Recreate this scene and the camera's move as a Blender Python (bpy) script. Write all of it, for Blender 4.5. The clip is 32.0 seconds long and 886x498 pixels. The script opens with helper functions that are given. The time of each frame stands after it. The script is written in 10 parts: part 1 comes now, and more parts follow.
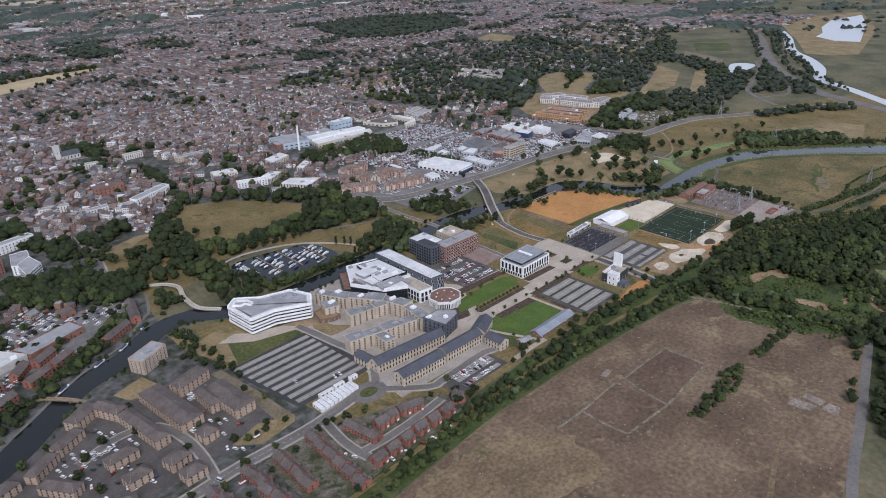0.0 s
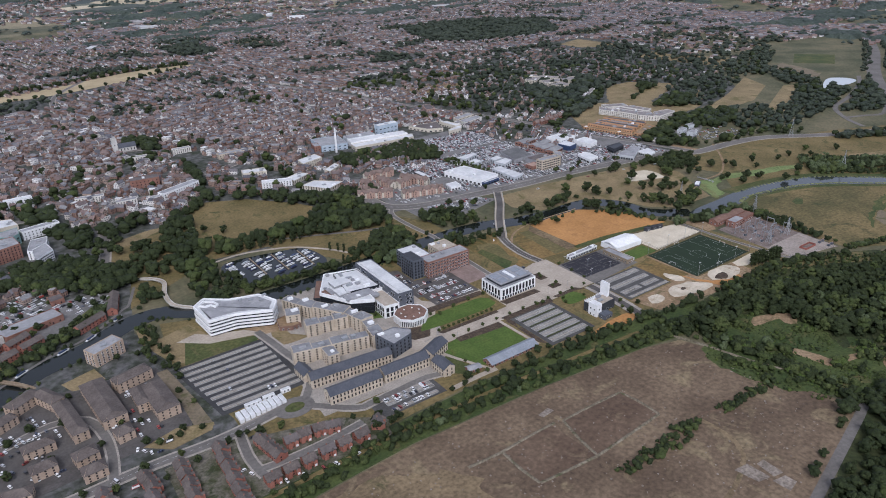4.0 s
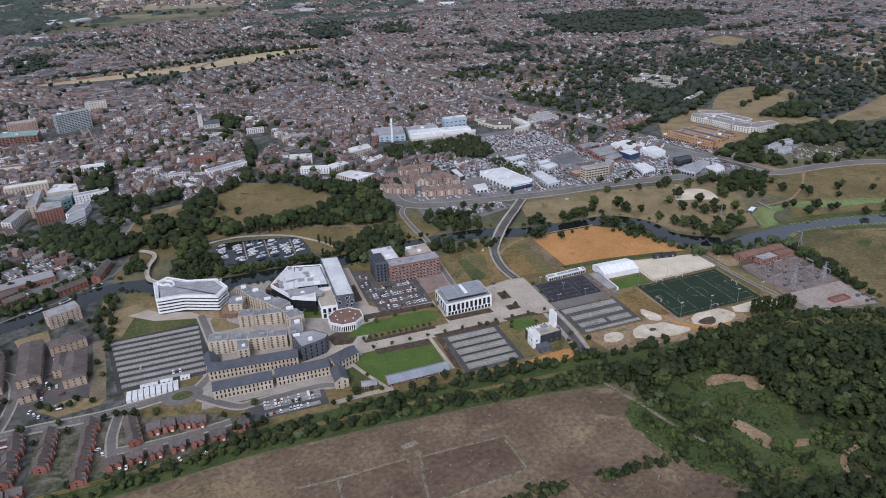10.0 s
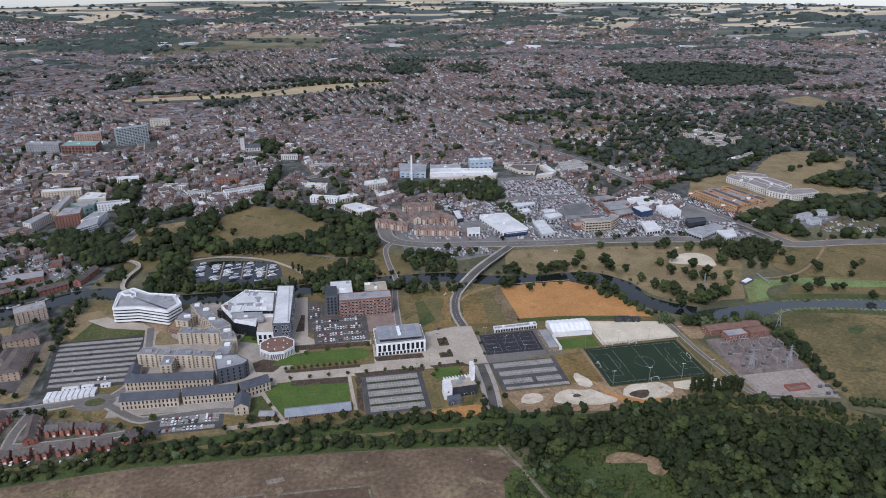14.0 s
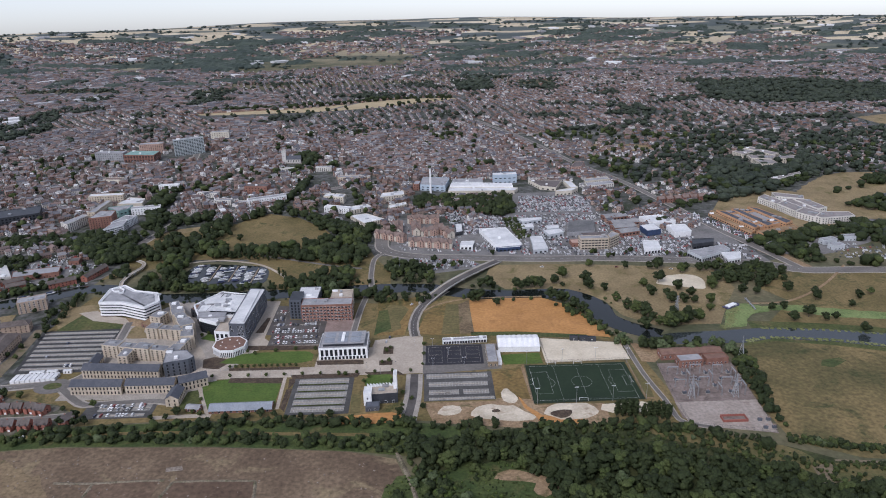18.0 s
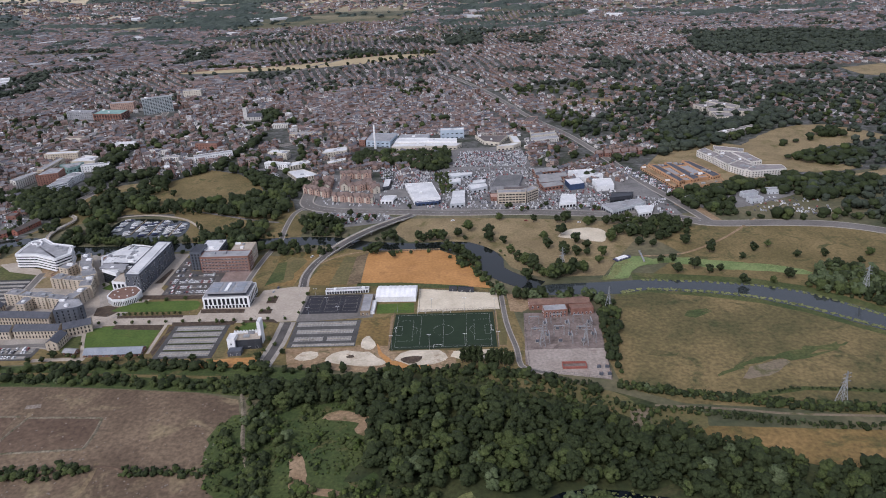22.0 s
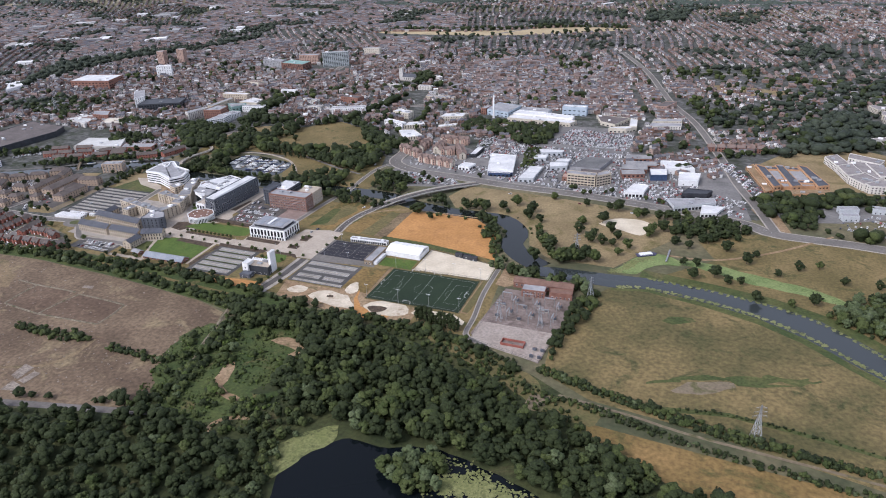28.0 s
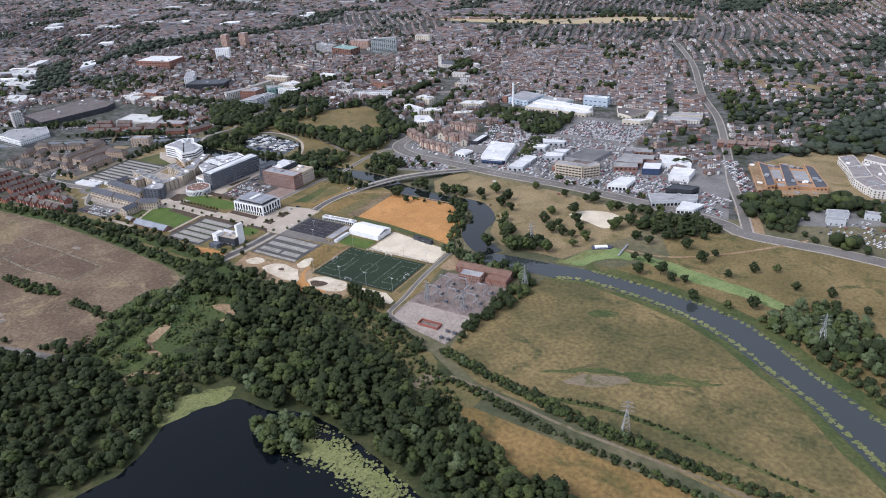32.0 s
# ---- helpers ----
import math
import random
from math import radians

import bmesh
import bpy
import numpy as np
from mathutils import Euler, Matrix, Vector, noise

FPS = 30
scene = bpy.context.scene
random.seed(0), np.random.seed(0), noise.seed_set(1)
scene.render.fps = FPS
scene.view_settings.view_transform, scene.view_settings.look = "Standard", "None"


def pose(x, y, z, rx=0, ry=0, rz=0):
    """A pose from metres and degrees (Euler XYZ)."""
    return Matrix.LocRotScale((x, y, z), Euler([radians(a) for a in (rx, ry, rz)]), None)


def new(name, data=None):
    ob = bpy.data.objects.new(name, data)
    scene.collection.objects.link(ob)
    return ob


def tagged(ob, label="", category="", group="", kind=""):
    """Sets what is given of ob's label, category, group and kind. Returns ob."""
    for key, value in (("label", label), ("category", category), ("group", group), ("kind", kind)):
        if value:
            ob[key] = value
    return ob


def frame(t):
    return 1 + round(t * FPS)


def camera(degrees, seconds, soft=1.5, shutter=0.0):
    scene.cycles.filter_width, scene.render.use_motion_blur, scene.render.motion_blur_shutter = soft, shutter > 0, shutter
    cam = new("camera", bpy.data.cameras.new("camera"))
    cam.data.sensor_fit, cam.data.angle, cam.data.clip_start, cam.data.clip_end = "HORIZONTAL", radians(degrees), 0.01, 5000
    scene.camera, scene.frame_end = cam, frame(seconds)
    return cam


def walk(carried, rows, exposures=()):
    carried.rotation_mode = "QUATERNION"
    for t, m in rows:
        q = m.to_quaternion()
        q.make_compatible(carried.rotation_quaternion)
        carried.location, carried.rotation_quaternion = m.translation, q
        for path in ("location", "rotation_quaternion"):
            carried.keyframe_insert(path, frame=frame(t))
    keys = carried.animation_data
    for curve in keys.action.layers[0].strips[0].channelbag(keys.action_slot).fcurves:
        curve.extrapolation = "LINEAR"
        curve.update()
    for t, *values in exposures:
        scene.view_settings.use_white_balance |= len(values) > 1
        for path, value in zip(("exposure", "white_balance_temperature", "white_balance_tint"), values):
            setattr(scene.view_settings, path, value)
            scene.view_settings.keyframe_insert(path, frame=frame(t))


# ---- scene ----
cam = camera(64.6, 32.0, 1.0)
METRES, EYE, TILT, LEAN, TURN = 1188.0, 337.0, 0.0, 0.0, -44.9
ROWS = [
    (0.0, 0.00007, -0.00042, 0.00023, -0.56, -25.03, 1.19),
    (0.5, 0.01353, 0.00321, -0.00043, 0.56, -24.83, 1.18),
    (1.0, 0.02735, 0.00663, -0.00070, 1.86, -24.65, 1.11),
    (1.5, 0.04137, 0.01010, -0.00074, 3.08, -24.50, 1.07),
    (2.0, 0.05549, 0.01379, -0.00067, 4.44, -24.32, 1.15),
    (2.5, 0.06963, 0.01780, -0.00057, 5.74, -24.23, 1.31),
    (4.5, 0.12565, 0.03775, -0.00059, 10.29, -24.81, 1.24),
    (5.0, 0.13945, 0.04367, -0.00074, 11.07, -25.08, 0.78),
    (5.5, 0.15316, 0.04991, -0.00092, 12.06, -25.18, 0.45),
    (6.0, 0.16679, 0.05642, -0.00113, 13.55, -25.04, 0.36),
    (6.5, 0.18035, 0.06317, -0.00133, 15.20, -24.75, 0.43),
    (7.0, 0.19384, 0.07013, -0.00152, 17.14, -24.28, 0.51),
    (7.5, 0.20728, 0.07727, -0.00168, 18.90, -23.87, 0.65),
    (8.0, 0.22068, 0.08456, -0.00180, 20.71, -23.49, 0.84),
    (8.5, 0.23403, 0.09200, -0.00187, 21.95, -23.47, 1.08),
    (9.0, 0.24734, 0.09957, -0.00190, 22.62, -24.08, 1.41),
    (9.5, 0.26062, 0.10727, -0.00187, 23.41, -24.73, 1.71),
    (10.0, 0.27388, 0.11509, -0.00180, 24.78, -25.24, 1.87),
    (10.5, 0.28711, 0.12302, -0.00170, 26.37, -25.30, 1.84),
    (11.0, 0.30033, 0.13108, -0.00158, 28.00, -24.88, 1.60),
    (11.5, 0.31352, 0.13926, -0.00144, 29.15, -24.26, 1.25),
    (12.0, 0.32670, 0.14756, -0.00130, 30.14, -23.48, 0.82),
    (12.5, 0.33986, 0.15599, -0.00119, 31.01, -22.91, 0.40),
    (13.0, 0.35302, 0.16456, -0.00110, 32.11, -22.53, 0.03),
    (13.5, 0.36617, 0.17325, -0.00106, 33.23, -22.29, -0.15),
    (14.0, 0.37931, 0.18207, -0.00107, 34.47, -22.13, -0.11),
    (14.5, 0.39245, 0.19101, -0.00114, 35.61, -21.97, 0.05),
    (16.5, 0.44499, 0.22792, -0.00212, 40.27, -21.45, 1.06),
    (17.0, 0.45812, 0.23740, -0.00253, 41.48, -21.16, 1.03),
    (17.5, 0.47124, 0.24696, -0.00298, 42.54, -20.92, 1.03),
    (18.0, 0.48434, 0.25659, -0.00347, 43.36, -20.75, 1.17),
    (18.5, 0.49741, 0.26630, -0.00397, 43.75, -20.70, 1.48),
    (19.0, 0.51045, 0.27608, -0.00448, 43.95, -20.78, 1.91),
    (19.5, 0.52343, 0.28593, -0.00497, 44.28, -21.09, 2.14),
    (20.0, 0.53636, 0.29585, -0.00542, 44.77, -21.60, 2.16),
    (20.5, 0.54919, 0.30585, -0.00582, 45.18, -22.10, 2.12),
    (21.0, 0.56192, 0.31595, -0.00616, 45.46, -22.66, 2.17),
    (21.5, 0.57452, 0.32615, -0.00641, 45.62, -23.29, 2.25),
    (22.0, 0.58697, 0.33647, -0.00658, 45.92, -24.06, 2.30),
    (22.5, 0.59923, 0.34694, -0.00665, 46.53, -24.81, 2.31),
    (23.0, 0.61130, 0.35757, -0.00662, 47.62, -25.49, 2.32),
    (23.5, 0.62312, 0.36839, -0.00651, 48.97, -25.95, 2.46),
    (24.0, 0.63469, 0.37943, -0.00632, 50.72, -26.25, 2.79),
    (24.5, 0.64597, 0.39072, -0.00608, 52.65, -26.28, 3.24),
    (25.0, 0.65694, 0.40227, -0.00581, 55.08, -26.21, 3.59),
    (25.5, 0.66757, 0.41410, -0.00554, 57.48, -26.14, 3.52),
    (27.5, 0.70641, 0.46458, -0.00516, 64.86, -26.12, 1.86),
    (28.0, 0.71514, 0.47797, -0.00541, 66.65, -25.71, 1.86),
    (28.5, 0.72346, 0.49163, -0.00584, 68.40, -25.33, 2.00),
    (29.0, 0.73137, 0.50553, -0.00644, 70.19, -25.11, 2.22),
    (29.5, 0.73886, 0.51961, -0.00719, 71.61, -25.06, 2.41),
    (30.0, 0.74594, 0.53381, -0.00801, 72.77, -25.21, 2.51),
    (30.5, 0.75259, 0.54807, -0.00879, 73.36, -25.50, 2.31),
    (31.0, 0.75880, 0.56230, -0.00937, 73.90, -25.77, 2.18),
    (31.5, 0.76452, 0.57644, -0.00950, 74.40, -26.00, 2.24),
    (32.0, 0.76971, 0.59038, -0.00887, 75.07, -26.30, 2.41),
]
walk(cam, [(t, pose(0, 0, EYE, TILT, LEAN, TURN) @ pose(METRES * x, METRES * y, METRES * z, 90 + pitch, roll, yaw)) for t, x, y, z, yaw, pitch, roll in ROWS], exposures=[(0.0, 0.34, 6020, 16), (14.0, 0.29, 5900, 15), (22.0, 0.34, 6150, 18), (26.0, 0.62, 6170, 18), (32.0, 0.77, 6050, 15)])

# ---- world and sun: a bright overcast sky ----
world = bpy.data.worlds.new("sky")
scene.world = world
world.use_nodes = True
wn = world.node_tree.nodes
sky = wn.new("ShaderNodeTexSky")
sky.sky_type, sky.sun_disc, sky.sun_elevation, sky.sun_rotation = "NISHITA", False, radians(48), radians(215)
sky.air_density, sky.dust_density, sky.ozone_density = 1.0, 1.2, 2.0
wn["Background"].inputs[1].default_value = 0.15
# cloud whitens the sky
_cloud = wn.new("ShaderNodeHueSaturation")
_cloud.inputs["Saturation"].default_value = 0.42
world.node_tree.links.new(sky.outputs[0], _cloud.inputs["Color"])
world.node_tree.links.new(_cloud.outputs[0], wn["Background"].inputs[0])
# the far ridge lies a little below eye level, so the sky is lowered to meet it
_at, _low = wn.new("ShaderNodeTexCoord"), wn.new("ShaderNodeVectorMath")
_low.inputs[1].default_value = (0, 0, 0.065)
world.node_tree.links.new(_at.outputs["Generated"], _low.inputs[0])
world.node_tree.links.new(_low.outputs[0], sky.inputs[0])
sun = new("sun", bpy.data.lights.new("sun", "SUN"))
sun.data.energy, sun.data.angle, sun.data.color = 1.4, radians(24), (1.0, 0.97, 0.92)
sun.rotation_euler = (radians(42), 0, radians(-35))


# ---- materials ----
def surf(name, a, b, big=0.02, fine=0.7, spread=0.3, rough=0.9, metal=0.0, bump=0.0, pick=None, by="island", mid=0.0, spec=0.3, c=None, blot=0.03, much=0.55):
    """A matt surface: two tones in large patches, fine grain over them, and where pick is given a colour per piece."""
    m = bpy.data.materials.new(name)
    m.use_nodes = True
    n, l = m.node_tree.nodes, m.node_tree.links
    bsdf = n["Principled BSDF"]
    bsdf.inputs["Roughness"].default_value, bsdf.inputs["Metallic"].default_value = rough, metal
    bsdf.inputs["Specular IOR Level"].default_value = spec
    geo = n.new("ShaderNodeNewGeometry")
    n1 = n.new("ShaderNodeTexNoise")
    n1.inputs["Scale"].default_value, n1.inputs["Detail"].default_value, n1.inputs["Roughness"].default_value = big, 5, 0.6
    l.new(geo.outputs["Position"], n1.inputs["Vector"])
    ramp = n.new("ShaderNodeValToRGB")
    ramp.color_ramp.elements[0].position, ramp.color_ramp.elements[1].position = 0.36, 0.64
    ramp.color_ramp.elements[0].color, ramp.color_ramp.elements[1].color = (*a, 1), (*b, 1)
    l.new(n1.outputs["Fac"], ramp.inputs["Fac"])
    col = ramp.outputs["Color"]
    if c:
        n3 = n.new("ShaderNodeTexNoise")
        n3.inputs["Scale"].default_value, n3.inputs["Detail"].default_value, n3.inputs["Roughness"].default_value, n3.inputs["Distortion"].default_value = blot, 8, 0.68, 0.6
        l.new(geo.outputs["Position"], n3.inputs["Vector"])
        cut = n.new("ShaderNodeMapRange")
        cut.inputs[1].default_value, cut.inputs[2].default_value = much - 0.03, much + 0.09
        l.new(n3.outputs["Fac"], cut.inputs[0])
        blend = n.new("ShaderNodeMix")
        blend.data_type = "RGBA"
        l.new(cut.outputs[0], blend.inputs[0])
        l.new(col, blend.inputs[6])
        blend.inputs[7].default_value = (*c, 1)
        col = blend.outputs[2]
    if pick:
        chosen = n.new("ShaderNodeValToRGB")
        chosen.color_ramp.interpolation = "CONSTANT"
        els = chosen.color_ramp.elements
        while len(els) < len(pick):
            els.new(0.5)
        for i, c in enumerate(pick):
            els[i].position, els[i].color = i / len(pick), (*c, 1)
        if by == "island":
            l.new(geo.outputs["Random Per Island"], chosen.inputs["Fac"])
        else:
            info = n.new("ShaderNodeObjectInfo")
            l.new(info.outputs["Random"], chosen.inputs["Fac"])
        mixed = n.new("ShaderNodeMix")
        mixed.data_type = "RGBA"
        mixed.inputs[0].default_value = mid
        l.new(chosen.outputs["Color"], mixed.inputs[6])
        l.new(col, mixed.inputs[7])
        col = mixed.outputs[2]
    n2 = n.new("ShaderNodeTexNoise")
    n2.inputs["Scale"].default_value, n2.inputs["Detail"].default_value = fine, 4
    l.new(geo.outputs["Position"], n2.inputs["Vector"])
    span = n.new("ShaderNodeMapRange")
    span.inputs[1].default_value, span.inputs[2].default_value = 0.25, 0.75
    span.inputs[3].default_value, span.inputs[4].default_value = 1 - spread, 1 + spread
    l.new(n2.outputs["Fac"], span.inputs[0])
    mul = n.new("ShaderNodeVectorMath")
    mul.operation = "SCALE"
    l.new(col, mul.inputs[0])
    l.new(span.outputs[0], mul.inputs["Scale"])
    l.new(mul.outputs[0], bsdf.inputs["Base Color"])
    if bump:
        bp = n.new("ShaderNodeBump")
        bp.inputs["Strength"].default_value, bp.inputs["Distance"].default_value = bump, 1.0
        l.new(n2.outputs["Fac"], bp.inputs["Height"])
        l.new(bp.outputs[0], bsdf.inputs["Normal"])
    return m


M_ASPH = surf("asphalt", (0.074, 0.067, 0.062), (0.112, 0.103, 0.096), 0.05, 0.5, 0.22)
M_ROAD = surf("worn_road", (0.128, 0.117, 0.107), (0.175, 0.162, 0.149), 0.03, 0.4, 0.2)
M_PAVE = surf("pale_paving", (0.335, 0.287, 0.232), (0.43, 0.372, 0.305), 0.05, 0.5, 0.18)
M_KERB = surf("kerb_concrete", (0.275, 0.247, 0.214), (0.36, 0.326, 0.285), 0.1, 0.8, 0.2)
M_LAWN = surf("lawn", (0.058, 0.098, 0.018), (0.085, 0.128, 0.026), 0.04, 0.5, 0.24, bump=0.1, c=(0.1, 0.11, 0.03), blot=0.06, much=0.6)
M_DRY = surf("dry_grass", (0.186, 0.14, 0.073), (0.265, 0.202, 0.108), 0.025, 0.4, 0.26, c=(0.125, 0.106, 0.041), blot=0.035, much=0.56)
M_DRYG = surf("half_dry_grass", (0.115, 0.092, 0.035), (0.203, 0.148, 0.066), 0.02, 0.35, 0.32, c=(0.068, 0.07, 0.023), blot=0.04, much=0.56)
M_MEADOW = surf("meadow", (0.082, 0.074, 0.029), (0.182, 0.136, 0.06), 0.016, 0.28, 0.42, bump=0.3, c=(0.05, 0.056, 0.02), blot=0.03, much=0.57)
M_MEADOW2 = surf("brown_meadow", (0.14, 0.098, 0.034), (0.235, 0.15, 0.058), 0.018, 0.3, 0.38, bump=0.25, c=(0.066, 0.068, 0.022), blot=0.02, much=0.57)
M_WASTE = surf("waste_soil", (0.104, 0.072, 0.047), (0.178, 0.128, 0.083), 0.018, 0.3, 0.42, bump=0.5, c=(0.215, 0.165, 0.098), blot=0.03, much=0.575)
M_WASTE2 = surf("waste_soil_dark", (0.092, 0.06, 0.04), (0.138, 0.094, 0.063), 0.03, 0.28, 0.36, c=(0.165, 0.118, 0.075), blot=0.05, much=0.58)
M_DRYW = surf("dry_weeds", (0.13, 0.094, 0.055), (0.215, 0.158, 0.092), 0.03, 0.35, 0.4, bump=0.4, c=(0.075, 0.07, 0.031), blot=0.04, much=0.6)
M_MEADOWBARE = surf("bare_meadow", (0.15, 0.12, 0.08), (0.2, 0.16, 0.11), 0.04, 0.4, 0.25, c=(0.09, 0.09, 0.036), blot=0.05, much=0.55)
M_RUBBLE = surf("rubble", (0.16, 0.13, 0.105), (0.27, 0.23, 0.19), 0.1, 0.5, 0.45)
M_SCRUB = surf("scrub", (0.024, 0.034, 0.012), (0.056, 0.062, 0.022), 0.03, 0.35, 0.42, bump=0.3, c=(0.085, 0.075, 0.034), blot=0.035, much=0.6)
M_GREENC = surf("rough_grass", (0.04, 0.06, 0.018), (0.086, 0.092, 0.03), 0.025, 0.35, 0.42, bump=0.3, c=(0.115, 0.098, 0.042), blot=0.04, much=0.59)
M_BANKGREEN = surf("bank_grass", (0.034, 0.056, 0.016), (0.07, 0.088, 0.026), 0.03, 0.4, 0.42, bump=0.4, c=(0.12, 0.098, 0.042), blot=0.045, much=0.585)
M_ORANGE = surf("orange_sand", (0.36, 0.178, 0.06), (0.45, 0.23, 0.082), 0.03, 0.35, 0.18, c=(0.33, 0.165, 0.062), blot=0.05, much=0.56)
M_SAND = surf("pale_sand", (0.52, 0.45, 0.34), (0.62, 0.55, 0.43), 0.06, 0.5, 0.12)
M_DIRT = surf("bare_dirt", (0.215, 0.14, 0.078), (0.3, 0.215, 0.132), 0.05, 0.4, 0.3, c=(0.13, 0.105, 0.05), blot=0.09, much=0.58)
M_PITCH = surf("artificial_turf", (0.0144, 0.0272, 0.0136), (0.0192, 0.0344, 0.016), 0.03, 0.3, 0.12)
M_COURT = surf("court_tarmac", (0.026, 0.026, 0.032), (0.036, 0.036, 0.044), 0.05, 0.3, 0.15)
M_GRAVEL = surf("grey_gravel", (0.28, 0.238, 0.205), (0.35, 0.3, 0.262), 0.05, 0.4, 0.22, c=(0.225, 0.18, 0.152), blot=0.05, much=0.58)
M_GRAVEL2 = surf("dark_gravel", (0.155, 0.122, 0.108), (0.23, 0.185, 0.165), 0.07, 0.4, 0.3, c=(0.11, 0.085, 0.072), blot=0.06, much=0.56)
M_BED = surf("planting_bed", (0.05, 0.035, 0.025), (0.09, 0.065, 0.045), 0.2, 0.8, 0.35)
M_LILY = surf("lily_pads", (0.13, 0.145, 0.05), (0.19, 0.195, 0.08), 0.05, 0.5, 0.35, c=(0.06, 0.07, 0.026), blot=0.1, much=0.55)
M_WEED = surf("duckweed", (0.135, 0.185, 0.065), (0.19, 0.235, 0.09), 0.05, 0.5, 0.25, c=(0.09, 0.13, 0.04), blot=0.08, much=0.56)
M_WHITE = surf("white_paint", (0.7, 0.7, 0.7), (0.8, 0.8, 0.79), 0.2, 0.8, 0.06, rough=0.6)
M_TOWN = surf("town_ground", (0.04, 0.045, 0.032), (0.12, 0.117, 0.115), 0.06, 0.12, 0.35, c=(0.03, 0.038, 0.019), blot=0.03, much=0.54)
M_BRICK = surf("red_brick", (0.2, 0.1, 0.075), (0.27, 0.14, 0.105), 0.15, 1.2, 0.2)
M_BUFF = surf("buff_brick", (0.42, 0.355, 0.275), (0.53, 0.455, 0.36), 0.15, 1.2, 0.15)
M_GREYCLAD = surf("grey_cladding", (0.075, 0.083, 0.1), (0.11, 0.12, 0.14), 0.15, 0.8, 0.15, rough=0.6)
M_DARKCLAD = surf("dark_cladding", (0.03, 0.033, 0.04), (0.05, 0.053, 0.06), 0.15, 0.8, 0.15, rough=0.5)
M_SLATE = surf("slate_roof", (0.06, 0.065, 0.08), (0.085, 0.09, 0.105), 0.12, 0.9, 0.18, rough=0.7)
M_FLATROOF = surf("grey_roof_membrane", (0.24, 0.24, 0.25), (0.33, 0.33, 0.335), 0.08, 0.5, 0.15)
M_WHITEROOF = surf("white_roof_membrane", (0.5, 0.505, 0.51), (0.64, 0.64, 0.635), 0.06, 0.4, 0.12)
M_TILE = surf("clay_tiles", (0.15, 0.09, 0.068), (0.21, 0.125, 0.095), 0.2, 1.0, 0.2)
M_METAL = surf("galvanised_steel", (0.34, 0.35, 0.36), (0.42, 0.43, 0.44), 0.4, 2.0, 0.1, rough=0.5, metal=0.6)
M_BARK = surf("bark", (0.06, 0.045, 0.032), (0.1, 0.08, 0.06), 0.5, 3.0, 0.3)
M_RUBBER = surf("tyre_rubber", (0.015, 0.015, 0.016), (0.025, 0.025, 0.026), 0.5, 3.0, 0.1)
M_WOOD = surf("weathered_wood", (0.2, 0.15, 0.1), (0.3, 0.24, 0.17), 0.4, 2.0, 0.2)
CARS = [(0.76, 0.76, 0.76), (0.6, 0.61, 0.62), (0.03, 0.03, 0.035), (0.72, 0.72, 0.72), (0.8, 0.8, 0.79), (0.05, 0.06, 0.1), (0.4, 0.41, 0.43), (0.22, 0.04, 0.035), (0.78, 0.78, 0.78)]
M_CAR = surf("car_paint", (0.3, 0.3, 0.3), (0.35, 0.35, 0.35), 0.3, 1.0, 0.03, rough=0.35, pick=CARS, by="object", mid=0.0, spec=0.5)
CARS_PALE = [(0.8, 0.8, 0.8), (0.74, 0.74, 0.75), (0.05, 0.05, 0.055), (0.5, 0.51, 0.53), (0.82, 0.82, 0.81), (0.66, 0.67, 0.68), (0.14, 0.15, 0.18), (0.78, 0.78, 0.78), (0.34, 0.06, 0.05)]
M_CARS = surf("car_paint_many", (0.3, 0.3, 0.3), (0.35, 0.35, 0.35), 0.3, 1.0, 0.03, rough=0.35, pick=CARS_PALE, mid=0.0, spec=0.5)
ROOFS = [(0.132, 0.103, 0.097), (0.18, 0.129, 0.115), (0.11, 0.112, 0.126), (0.215, 0.15, 0.13), (0.088, 0.092, 0.108), (0.15, 0.143, 0.15), (0.23, 0.228, 0.232), (0.108, 0.079, 0.072)]
WALLS = [(0.22, 0.13, 0.1), (0.28, 0.17, 0.13), (0.18, 0.105, 0.08), (0.6, 0.57, 0.53), (0.31, 0.21, 0.165), (0.76, 0.745, 0.72), (0.36, 0.27, 0.22), (0.26, 0.2, 0.17)]
FLATS = [(0.38, 0.38, 0.39), (0.52, 0.52, 0.52), (0.28, 0.28, 0.285), (0.76, 0.76, 0.76), (0.34, 0.32, 0.31), (0.62, 0.61, 0.6), (0.22, 0.21, 0.21), (0.72, 0.72, 0.72)]
M_ROOFS = surf("town_roofs", (0.115, 0.1, 0.1), (0.2, 0.172, 0.168), 0.011, 0.5, 0.28, pick=ROOFS, mid=0.2)
M_WALLS = surf("town_walls", (0.25, 0.17, 0.13), (0.34, 0.26, 0.21), 0.01, 0.5, 0.15, pick=WALLS, mid=0.15)


